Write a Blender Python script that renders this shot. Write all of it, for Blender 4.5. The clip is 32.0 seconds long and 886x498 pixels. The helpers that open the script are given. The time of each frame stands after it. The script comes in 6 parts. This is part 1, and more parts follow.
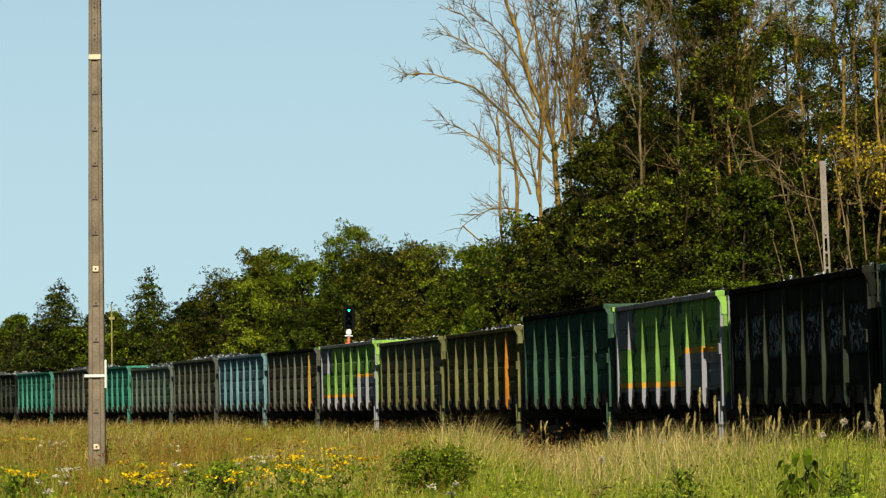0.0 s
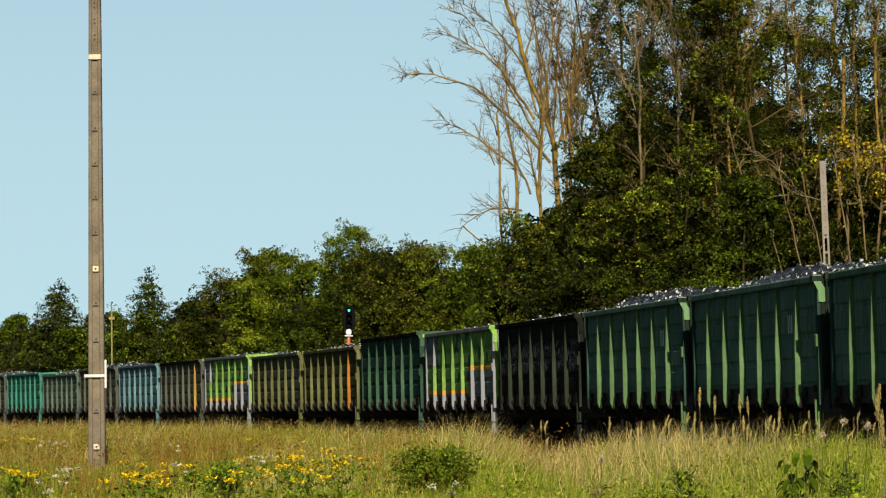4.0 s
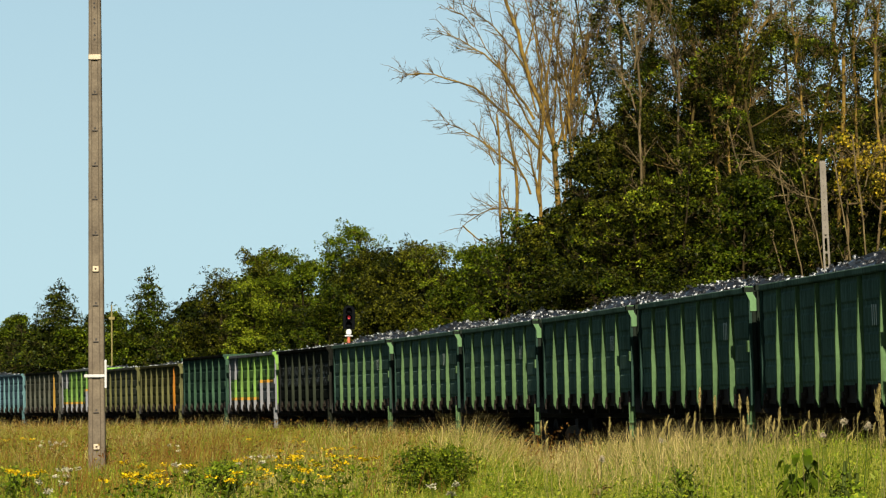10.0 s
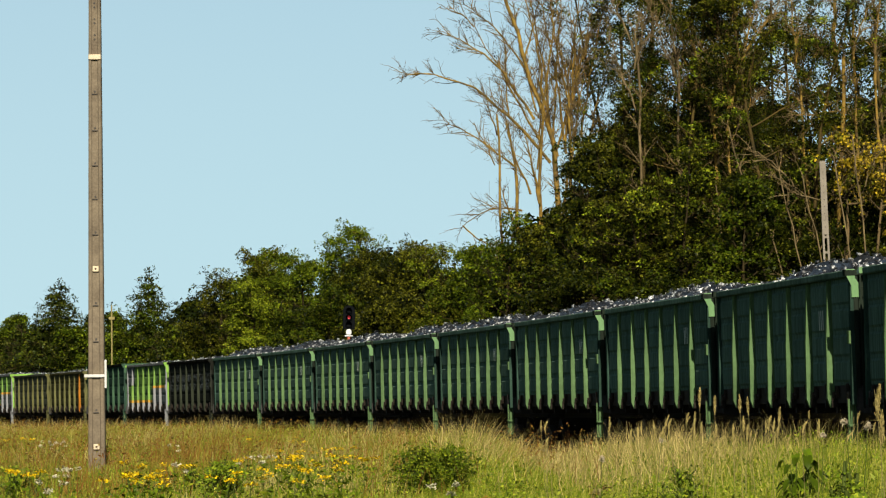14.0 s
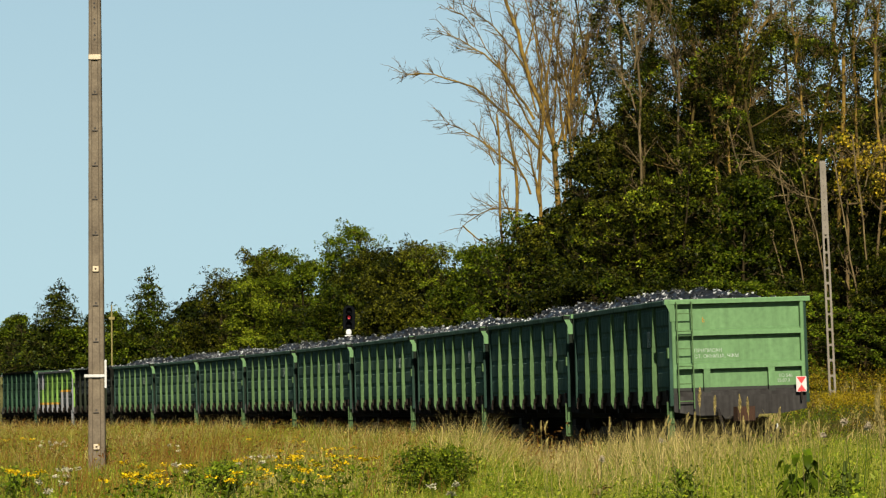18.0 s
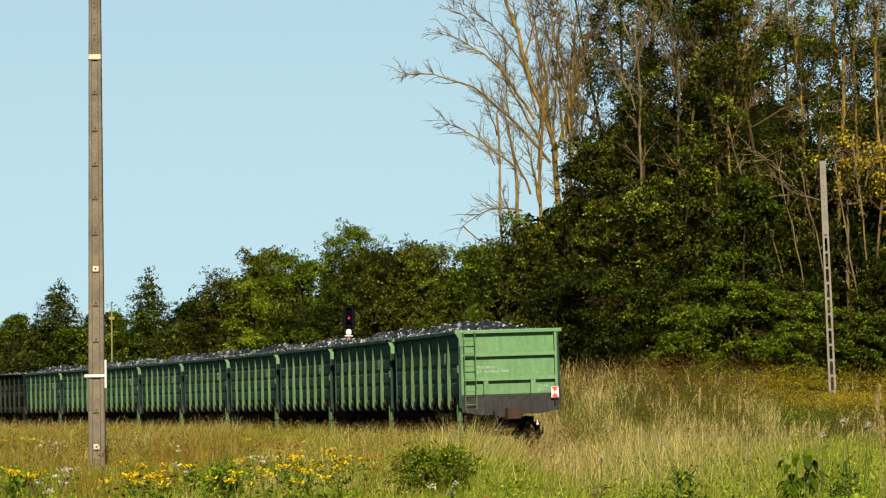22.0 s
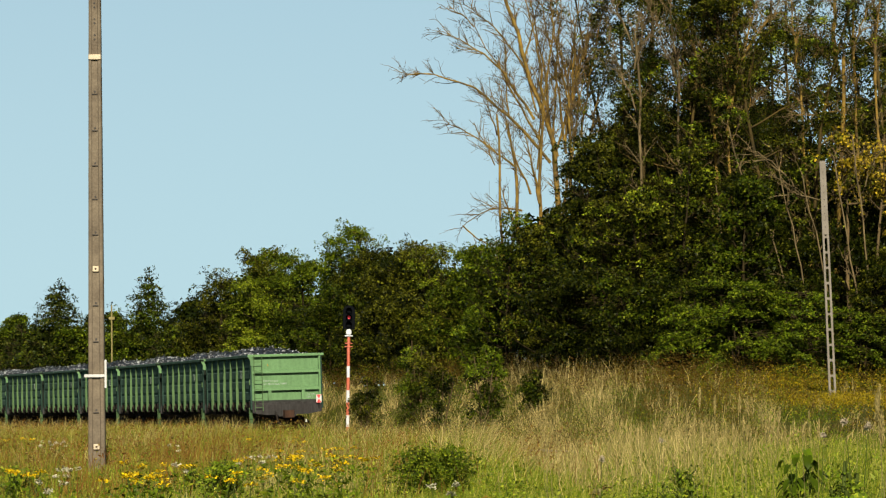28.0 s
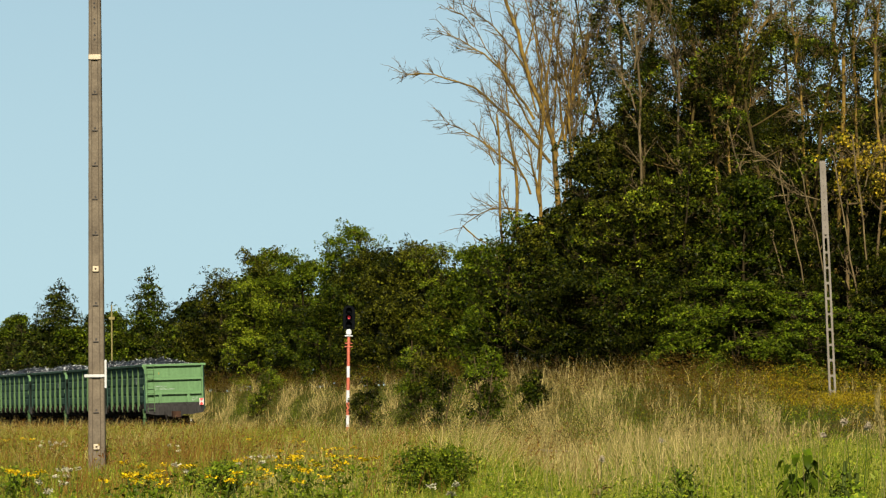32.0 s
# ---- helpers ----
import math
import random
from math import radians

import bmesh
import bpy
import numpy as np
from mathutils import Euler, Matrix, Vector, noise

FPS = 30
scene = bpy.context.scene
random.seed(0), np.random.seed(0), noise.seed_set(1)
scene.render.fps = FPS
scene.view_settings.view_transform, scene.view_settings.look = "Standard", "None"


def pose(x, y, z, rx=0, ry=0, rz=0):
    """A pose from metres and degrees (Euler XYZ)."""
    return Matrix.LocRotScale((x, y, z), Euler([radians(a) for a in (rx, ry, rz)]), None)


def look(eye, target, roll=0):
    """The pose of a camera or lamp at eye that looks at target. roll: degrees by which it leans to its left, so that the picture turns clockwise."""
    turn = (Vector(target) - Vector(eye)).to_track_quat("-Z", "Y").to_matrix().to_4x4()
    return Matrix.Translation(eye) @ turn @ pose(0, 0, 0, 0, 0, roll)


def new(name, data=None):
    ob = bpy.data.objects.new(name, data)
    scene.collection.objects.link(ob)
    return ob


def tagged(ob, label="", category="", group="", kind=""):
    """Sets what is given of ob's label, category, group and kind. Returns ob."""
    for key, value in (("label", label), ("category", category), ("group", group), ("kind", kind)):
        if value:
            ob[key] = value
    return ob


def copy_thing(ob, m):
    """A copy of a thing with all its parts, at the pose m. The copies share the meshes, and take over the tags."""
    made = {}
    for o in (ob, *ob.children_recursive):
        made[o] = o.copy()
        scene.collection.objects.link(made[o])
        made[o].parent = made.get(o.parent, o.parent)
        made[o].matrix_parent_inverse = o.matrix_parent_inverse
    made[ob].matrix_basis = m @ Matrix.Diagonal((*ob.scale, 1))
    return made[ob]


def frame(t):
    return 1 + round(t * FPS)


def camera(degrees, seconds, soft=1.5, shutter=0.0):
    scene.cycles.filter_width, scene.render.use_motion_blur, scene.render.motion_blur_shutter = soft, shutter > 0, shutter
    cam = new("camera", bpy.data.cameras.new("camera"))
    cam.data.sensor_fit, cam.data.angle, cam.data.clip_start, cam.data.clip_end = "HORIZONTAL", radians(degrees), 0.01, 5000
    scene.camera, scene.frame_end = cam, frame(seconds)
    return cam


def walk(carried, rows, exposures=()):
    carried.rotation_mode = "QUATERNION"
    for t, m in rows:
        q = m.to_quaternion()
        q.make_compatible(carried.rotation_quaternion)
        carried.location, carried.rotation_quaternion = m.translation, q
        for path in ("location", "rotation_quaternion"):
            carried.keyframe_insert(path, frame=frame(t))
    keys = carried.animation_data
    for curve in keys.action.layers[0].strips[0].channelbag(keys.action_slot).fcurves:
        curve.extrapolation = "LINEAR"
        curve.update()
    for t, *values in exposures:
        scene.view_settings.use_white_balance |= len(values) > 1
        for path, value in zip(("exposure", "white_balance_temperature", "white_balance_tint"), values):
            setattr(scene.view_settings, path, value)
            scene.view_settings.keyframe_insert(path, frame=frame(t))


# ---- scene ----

DURATION = 32.0
EYE = (0.0, 0.0, 1.6)
TILT, ROLL = 0.03868, -0.47
cam = camera(12.244, DURATION, soft=1.2)
stand = look(EYE, (0.0, math.cos(TILT) * 100, EYE[2] + math.sin(TILT) * 100), ROLL)
walk(cam, [(0.0, stand), (DURATION, stand)], exposures=[(0.0, 1.19), (14.5, 1.22), (16.5, 1.13), (20.0, 1.11), (20.8, 1.27), (23.4, 1.28), (24.8, 1.16), (DURATION, 1.14)])

# ---- light: clear September day, sun behind the camera and a little to its right ----
SUN_AZ, SUN_EL = radians(176.0), radians(33.0)
world = bpy.data.worlds.new("sky")
scene.world = world
world.use_nodes = True
wn = world.node_tree
sky = wn.nodes.new("ShaderNodeTexSky")
sky.sky_type, sky.sun_disc = "NISHITA", False
sky.sun_elevation, sky.sun_rotation = SUN_EL, SUN_AZ
sky.air_density, sky.dust_density, sky.ozone_density = 1.0, 0.4, 1.5
# hazy air: near the horizon the sky is as even as it is a little higher up
where = wn.nodes.new("ShaderNodeTexCoord")
split = wn.nodes.new("ShaderNodeSeparateXYZ")
wn.links.new(where.outputs["Generated"], split.inputs[0])
height = split.outputs["Z"]
for operation, value in (("MULTIPLY", None), ("ADD", 0.15 ** 2), ("SQRT", None)):
    node = wn.nodes.new("ShaderNodeMath")
    node.operation = operation
    wn.links.new(height, node.inputs[0])
    if operation == "MULTIPLY":
        wn.links.new(height, node.inputs[1])
    elif value:
        node.inputs[1].default_value = value
    height = node.outputs[0]
whole = wn.nodes.new("ShaderNodeCombineXYZ")
for axis in "XY":
    wn.links.new(split.outputs[axis], whole.inputs[axis])
wn.links.new(height, whole.inputs["Z"])
wn.links.new(whole.outputs[0], sky.inputs["Vector"])
wn.nodes["Background"].inputs[1].default_value = 0.0515
tone = wn.nodes.new("ShaderNodeMix")
tone.data_type, tone.blend_type = "RGBA", "MULTIPLY"
tone.inputs["Factor"].default_value = 1.0
tone.inputs["B"].default_value = (1.03, 1.0, 0.845, 1)
wn.links.new(sky.outputs[0], tone.inputs["A"])
wn.links.new(tone.outputs["Result"], wn.nodes["Background"].inputs[0])
sun = new("sun", bpy.data.lights.new("sun", "SUN"))
sun.data.energy, sun.data.angle, sun.data.color = 5.0, radians(0.53), (1.0, 0.93, 0.78)
SUN_DIR = Vector((math.sin(SUN_AZ) * math.cos(SUN_EL), math.cos(SUN_AZ) * math.cos(SUN_EL), math.sin(SUN_EL)))
sun.matrix_world = look(SUN_DIR * 200, (0, 0, 0))


# ---- materials ----
def material(name, base, rough=0.7, metal=0.0, other=None, scale=6.0, amount=0.6, fine=40.0, bump=0.2, bump_dist=0.01,
             random_tint=0.0, island=False, translucent=0.0, coords="Object", spec=0.5, third=None, grain=0.5):
    """Principled surface mottled at two scales; optional tint by piece, bump, translucency."""
    m = bpy.data.materials.new(name)
    m.use_nodes = True
    nt = m.node_tree
    n, lk = nt.nodes, nt.links
    bsdf = n["Principled BSDF"]
    bsdf.inputs["Roughness"].default_value = rough
    bsdf.inputs["Metallic"].default_value = metal
    bsdf.inputs["Specular IOR Level"].default_value = spec
    tc = n.new("ShaderNodeTexCoord")
    big = n.new("ShaderNodeTexNoise")
    big.inputs["Scale"].default_value, big.inputs["Detail"].default_value = scale, 5.0
    small = n.new("ShaderNodeTexNoise")
    small.inputs["Scale"].default_value, small.inputs["Detail"].default_value = fine, 4.0
    for t in (big, small):
        lk.new(tc.outputs[coords], t.inputs["Vector"])
    other = other or tuple(c * 0.6 for c in base)
    mix = n.new("ShaderNodeMix")
    mix.data_type = "RGBA"
    mix.inputs["A"].default_value, mix.inputs["B"].default_value = (*base, 1), (*other, 1)
    ramp = n.new("ShaderNodeMapRange")
    ramp.inputs["From Min"].default_value, ramp.inputs["From Max"].default_value = 0.35, 0.7
    ramp.inputs["To Max"].default_value = amount
    lk.new(big.outputs["Fac"], ramp.inputs["Value"])
    lk.new(ramp.outputs["Result"], mix.inputs["Factor"])
    out = mix.outputs["Result"]
    mix2 = n.new("ShaderNodeMix")
    mix2.data_type, mix2.blend_type = "RGBA", "MULTIPLY"
    mix2.inputs["Factor"].default_value = grain
    val = n.new("ShaderNodeMapRange")
    val.inputs["From Min"].default_value, val.inputs["From Max"].default_value = 0.3, 0.7
    val.inputs["To Min"].default_value, val.inputs["To Max"].default_value = 0.55, 1.25
    lk.new(small.outputs["Fac"], val.inputs["Value"])
    lk.new(out, mix2.inputs["A"])
    lk.new(val.outputs["Result"], mix2.inputs["B"])
    out = mix2.outputs["Result"]
    if random_tint:
        if island:
            src = n.new("ShaderNodeNewGeometry").outputs["Random Per Island"]
        else:
            src = n.new("ShaderNodeObjectInfo").outputs["Random"]
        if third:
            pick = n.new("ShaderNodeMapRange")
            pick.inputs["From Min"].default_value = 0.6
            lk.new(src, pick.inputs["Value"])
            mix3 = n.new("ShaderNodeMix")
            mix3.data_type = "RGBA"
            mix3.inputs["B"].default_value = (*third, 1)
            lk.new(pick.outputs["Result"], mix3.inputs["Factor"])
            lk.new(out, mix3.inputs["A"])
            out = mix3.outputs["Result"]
        hsv = n.new("ShaderNodeHueSaturation")
        vr = n.new("ShaderNodeMapRange")
        vr.inputs["To Min"].default_value, vr.inputs["To Max"].default_value = 1 - random_tint, 1 + random_tint
        lk.new(src, vr.inputs["Value"])
        lk.new(vr.outputs["Result"], hsv.inputs["Value"])
        lk.new(out, hsv.inputs["Color"])
        out = hsv.outputs["Color"]
    lk.new(out, bsdf.inputs["Base Color"])
    if bump:
        bp = n.new("ShaderNodeBump")
        bp.inputs["Strength"].default_value, bp.inputs["Distance"].default_value = bump, bump_dist
        lk.new(small.outputs["Fac"], bp.inputs["Height"])
        lk.new(bp.outputs["Normal"], bsdf.inputs["Normal"])
    if translucent:
        tr = n.new("ShaderNodeBsdfTranslucent")
        lk.new(out, tr.inputs["Color"])
        ms = n.new("ShaderNodeMixShader")
        ms.inputs["Fac"].default_value = translucent
        lk.new(bsdf.outputs[0], ms.inputs[1])
        lk.new(tr.outputs[0], ms.inputs[2])
        lk.new(ms.outputs[0], n["Material Output"].inputs["Surface"])
    return m


def leaf_material(name, base, other, third=None, tint=0.5):
    return material(name, base, 0.42, other=other, scale=0.5, amount=0.8, fine=3.0, bump=0, random_tint=tint, island=True,
                    translucent=0.12, spec=0.03, third=third)


def glow_material(name, color, strength):
    m = bpy.data.materials.new(name)
    m.use_nodes = True
    b = m.node_tree.nodes["Principled BSDF"]
    b.inputs["Base Color"].default_value = (*color, 1)
    b.inputs["Emission Color"].default_value = (*color, 1)
    b.inputs["Emission Strength"].default_value = strength
    return m


M_SOIL = material("meadow_soil", (0.042, 0.042, 0.0101), 1.0, spec=0.0, other=(0.0294, 0.0378, 0.00588), scale=0.15, amount=0.9, fine=2.5, bump=0.6, bump_dist=0.1)
M_BALLAST = material("ballast", (0.0734, 0.0642, 0.055), 0.95, other=(0.0367, 0.0276, 0.0207), scale=0.8, fine=18, bump=1.0, bump_dist=0.05)
M_SLEEPER = material("sleeper_concrete", (0.185, 0.168, 0.151), 0.9, fine=25, spec=0.1)
M_RAIL = material("rail_steel", (0.101, 0.0588, 0.0378), 0.55, 0.6, fine=30)
M_CONCRETE = material("weathered_concrete", (0.12, 0.0949, 0.0635), 0.92, other=(0.06, 0.0459, 0.0318), scale=3.0, amount=0.7, fine=28, bump=0.5, spec=0.1)
M_CONCRETE_PALE = material("pale_concrete", (0.148, 0.127, 0.0991), 0.92, other=(0.0882, 0.0741, 0.0564), scale=2.0, amount=0.7, fine=25, bump=0.4, spec=0.1)
M_DARK_HOLE = material("dark_recess", (0.03, 0.025, 0.02), 0.9)
M_PLATE = material("cream_plate", (0.387, 0.31, 0.197), 0.6, fine=60)
M_WHITE = material("white_paint", (0.36, 0.345, 0.315), 0.5, other=(0.25, 0.235, 0.205), scale=8)
M_SIGNAL_WHITE = material("signal_white", (0.43, 0.43, 0.43), 0.45, other=(0.333, 0.323, 0.312), scale=6)
M_SIGNAL_RED = material("signal_orange_red", (0.333, 0.0698, 0.0269), 0.5, other=(0.242, 0.0645, 0.0376), scale=6)
M_BLACK = material("signal_black", (0.004, 0.0045, 0.005), 0.85, spec=0.0)
M_RED_GLOW = glow_material("red_lens_lit", (0.35, 0.003, 0.012), 0.12)
M_GREEN_GLOW = glow_material("green_lens_lit", (0.02, 0.95, 0.35), 2.2)
M_IRON = material("grimy_iron", (0.012, 0.011, 0.01), 0.85, other=(0.024, 0.016, 0.01), scale=3, spec=0.04)
M_RUST = material("rusty_iron", (0.0378, 0.0185, 0.0101), 0.85, other=(0.0168, 0.0118, 0.0084), scale=5, spec=0.1)
M_STENCIL = material("stencil_white", (0.218, 0.252, 0.202), 0.7, other=(0.134, 0.168, 0.126), scale=9)
# the pale third colour paints white glints on some lumps
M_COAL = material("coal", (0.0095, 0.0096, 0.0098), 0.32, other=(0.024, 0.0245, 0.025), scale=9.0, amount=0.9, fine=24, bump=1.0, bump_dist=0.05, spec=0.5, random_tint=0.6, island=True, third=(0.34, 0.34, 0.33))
M_BARK_GOLD = material("lichen_bark", (0.175, 0.108, 0.022), 0.95, other=(0.032, 0.024, 0.014), scale=2.2, amount=0.85, fine=7, bump=0.6, bump_dist=0.03, spec=0.02)
M_TWIG = material("dead_twigs", (0.115, 0.078, 0.032), 0.95, other=(0.05, 0.037, 0.02), scale=1.6, amount=1.0, fine=7, bump=0, spec=0.02)
M_BARK_GREY = material("grey_bark", (0.085, 0.058, 0.026), 0.95, other=(0.03, 0.023, 0.0125), scale=1.5, amount=0.8, fine=9, bump=0.6, bump_dist=0.03, spec=0.02)
M_BARK_PALE = material("pale_bark", (0.12, 0.088, 0.042), 0.95, other=(0.035, 0.026, 0.013), scale=1.6, amount=0.8, fine=8, bump=0.5, bump_dist=0.03, spec=0.02)
M_BARK_MIXED = material("weathered_bark", (0.026, 0.02, 0.009), 0.95, other=(0.085, 0.056, 0.014), scale=0.9, amount=0.75, fine=7, bump=0.6, bump_dist=0.03, spec=0.02)
M_TWIG_PALE = material("pale_twigs", (0.15, 0.105, 0.048), 0.95, other=(0.06, 0.043, 0.02), scale=1.6, amount=1.0, fine=7, bump=0, spec=0.02)
M_KNOT = material("twig_knots", (0.014, 0.011, 0.007), 0.95, bump=0, spec=0.02)
M_BARK_DARK = material("dark_bark", (0.026, 0.019, 0.0085), 0.95, other=(0.012, 0.0095, 0.005), scale=1.5, fine=9, bump=0.4, spec=0.02)
# dark green lowered to near black: the shade of crown gaps is in the colour
M_LEAF_DARK_SHADE = leaf_material("shade_dark_leaves", (0.0052, 0.0085, 0.0006), (0.0095, 0.0128, 0.0008), (0.027, 0.028, 0.0019))
M_LEAF_OLIVE = leaf_material("olive_leaves", (0.034, 0.035, 0.0023), (0.017, 0.0185, 0.0014), (0.078, 0.077, 0.0055))
M_LEAF_GREEN = leaf_material("green_leaves", (0.01984, 0.03328, 0.001325), (0.03102, 0.04238, 0.001987), (0.05592, 0.06049, 0.003302))
M_LEAF_LIME = leaf_material("lime_leaves", (0.078, 0.1, 0.0042), (0.048, 0.07, 0.003), (0.132, 0.14, 0.0082))
M_LEAF_IVY = leaf_material("ivy_leaves", (0.014, 0.018, 0.001), (0.022, 0.024, 0.0013), (0.06, 0.056, 0.0035))
M_LEAF_SPRING = leaf_material("fresh_leaves", (0.05, 0.074, 0.003), (0.034, 0.054, 0.0022), (0.088, 0.1, 0.005))
M_LEAF_FIR = leaf_material("fir_needles", (0.0144, 0.0233, 0.00339), (0.0254, 0.0318, 0.00339), (0.0423, 0.0423, 0.00423))
M_LEAF_GOLD = leaf_material("autumn_leaves", (0.183, 0.123, 0.00688), (0.0916, 0.078, 0.0055), (0.229, 0.156, 0.00916))
M_LEAF_RUST = leaf_material("rusty_leaves", (0.066, 0.03, 0.0042), (0.0336, 0.0302, 0.0042), (0.084, 0.063, 0.0101), 0.3)
M_GRASS = leaf_material("green_grass", (0.07, 0.096, 0.0058), (0.1, 0.108, 0.0094), (0.175, 0.16, 0.028), 0.4)
M_STRAW = leaf_material("dry_straw", (0.18, 0.14, 0.048), (0.098, 0.087, 0.021), (0.255, 0.195, 0.078), 0.5)
M_DOCK = leaf_material("rusty_weeds", (0.12, 0.05, 0.011), (0.1, 0.062, 0.011), (0.085, 0.078, 0.011), 0.45)
M_HERB = leaf_material("herb_leaves", (0.04536, 0.07423, 0.003276), (0.07371, 0.09282, 0.004368), (0.1247, 0.1313, 0.008736), 0.35)
M_HERB_FRESH = leaf_material("fresh_herb_leaves", (0.07, 0.108, 0.0055), (0.1, 0.125, 0.007), (0.15, 0.16, 0.012), 0.35)
M_YELLOW = leaf_material("yellow_blossom", (0.407, 0.262, 0.00262), (0.328, 0.21, 0.00262), (0.433, 0.302, 0.00655), 0.2)
M_GOLDENROD = leaf_material("goldenrod_blossom", (0.14, 0.1, 0.0042), (0.08, 0.067, 0.005), (0.22, 0.155, 0.0067), 0.3)
M_CREAM = leaf_material("white_blossom", (0.4, 0.365, 0.25), (0.3, 0.265, 0.175), None, 0.15)
M_FLUFF = leaf_material("seed_fluff", (0.26, 0.215, 0.145), (0.18, 0.135, 0.078), None, 0.2)


# ---- mesh helpers ----
def part(name, bm, mat, parent, label=""):
    """One bmesh as one mesh object under a thing or a part."""
    me = bpy.data.meshes.new(name)
    bm.to_mesh(me)
    bm.free()
    me.materials.append(mat)
    return share(name, me, parent, label)


def share(name, me, parent, label="", m=None):
    ob = new(name, me)
    ob.parent = parent
    if m is not None:
        ob.matrix_local = m
    if label:
        tagged(ob, label)
    return ob


def thing(name, m, label, category, group="", kind=""):
    ob = new(name)
    ob.empty_display_size = 0.2
    ob.matrix_world = m
    return tagged(ob, label, category, group, kind)


def box(bm, x0, x1, y0, y1, z0, z1):
    v = [bm.verts.new(c) for c in ((x0, y0, z0), (x1, y0, z0), (x1, y1, z0), (x0, y1, z0), (x0, y0, z1), (x1, y0, z1), (x1, y1, z1), (x0, y1, z1))]
    for f in ((3, 2, 1, 0), (4, 5, 6, 7), (0, 1, 5, 4), (1, 2, 6, 5), (2, 3, 7, 6), (3, 0, 4, 7)):
        bm.faces.new([v[i] for i in f])


def soft_box(bm, x0, x1, y0, y1, z0, z1, b=0.012):
    tmp = bmesh.new()
    box(tmp, x0, x1, y0, y1, z0, z1)
    bmesh.ops.bevel(tmp, geom=tmp.edges[:], offset=b, segments=1, affect="EDGES")
    join(bm, tmp)


def join(bm, tmp):
    table = {v: bm.verts.new(v.co) for v in tmp.verts}
    for f in tmp.faces:
        bm.faces.new([table[v] for v in f.verts])
    tmp.free()


def prism(bm, outline, axis, a, b):
    """Extrudes an outline of (u, v) pairs along axis x, y or z from a to b."""
    def place(u, v, w):
        return {"x": (w, u, v), "y": (u, w, v), "z": (u, v, w)}[axis]
    lo = [bm.verts.new(place(u, v, a)) for u, v in outline]
    hi = [bm.verts.new(place(u, v, b)) for u, v in outline]
    n = len(outline)
    bm.faces.new(lo[::-1])
    bm.faces.new(hi)
    for i in range(n):
        bm.faces.new((lo[i], lo[(i + 1) % n], hi[(i + 1) % n], hi[i]))
    bmesh.ops.recalc_face_normals(bm, faces=bm.faces)


def rod(bm, a, b, r0, r1=None, sides=8):
    a, b = Vector(a), Vector(b)
    r1 = r0 if r1 is None else r1
    q = (b - a).to_track_quat("Z", "Y")
    rings = []
    for c, r in ((a, r0), (b, r1)):
        rings.append([bm.verts.new(c + q @ Vector((r * math.cos(i * math.tau / sides), r * math.sin(i * math.tau / sides), 0))) for i in range(sides)])
    for i in range(sides):
        j = (i + 1) % sides
        bm.faces.new((rings[0][i], rings[0][j], rings[1][j], rings[1][i]))
    bm.faces.new(rings[0][::-1])
    bm.faces.new(rings[1])


def array_mesh(name, verts, faces, mat, smooth=False):
    """A mesh from numpy arrays; faces has one width (3 or 4)."""
    me = bpy.data.meshes.new(name)
    n, w = faces.shape
    me.vertices.add(len(verts))
    me.vertices.foreach_set("co", np.ascontiguousarray(verts, dtype=np.float32).ravel())
    me.loops.add(n * w)
    me.loops.foreach_set("vertex_index", np.ascontiguousarray(faces, dtype=np.int32).ravel())
    me.polygons.add(n)
    me.polygons.foreach_set("loop_start", np.arange(0, n * w, w, dtype=np.int32))
    if smooth:
        me.polygons.foreach_set("use_smooth", np.ones(n, dtype=bool))
    me.update(calc_edges=True)
    me.materials.append(mat)
    return me

# ---- the railway line: a gentle curve to the left, traffic going away ----
LINE_X, LINE_Y, LINE_H = 0.37817, 118.81025, (1.42268, -0.09118, 0.00807)
HALF = 1.565
CANT = 0.02305
RAIL_Z = 0.402
S_GRID = np.arange(-260.0, 420.0, 0.5)
_h = LINE_H[0] + LINE_H[1] * S_GRID / 100 + LINE_H[2] * (S_GRID / 100) ** 2
_dx, _dy = -np.cos(_h) * 0.5, np.sin(_h) * 0.5
_cx = np.concatenate([[0], np.cumsum((_dx[1:] + _dx[:-1]) / 2)])
_cy = np.concatenate([[0], np.cumsum((_dy[1:] + _dy[:-1]) / 2)])
_i0 = int(np.argmin(abs(S_GRID)))
LX = _cx - _cx[_i0] + LINE_X + HALF * np.sin(_h)
LY = _cy - _cy[_i0] + LINE_Y + HALF * np.cos(_h)


def line_at(s):
    """Centre of the line and its heading at s metres along it."""
    return float(np.interp(s, S_GRID, LX)), float(np.interp(s, S_GRID, LY)), float(np.interp(s, S_GRID, _h))


def line_offset(x, y):
    """Signed distance from the line, positive on the far (right-hand) side, for arrays of points."""
    lx = np.interp(y, LY, LX)
    h = np.interp(y, LY, _h)
    return (x - lx) * np.sin(h)


def step(a, b, v):
    t = np.clip((v - a) / (b - a), 0, 1)
    return t * t * (3 - 2 * t)


def ground_z(x, y):
    x, y = np.asarray(x, float), np.asarray(y, float)
    r = line_offset(x, y)
    z = 0.12 + 0.05 * np.sin(x * 0.35 + y * 0.11) + 0.04 * np.sin(y * 0.23 - x * 0.6)
    bank = (1.5 + 0.7 * step(127, 142, y) + 0.35 * step(145, 170, y)) * step(2.7, 8.4, r) - 0.3 * step(9.5, 16.0, r)
    bed = (1 - step(1.9, 3.2, abs(r))) * 0.02
    return z * step(1.9, 3.4, abs(r)) + bank + bed


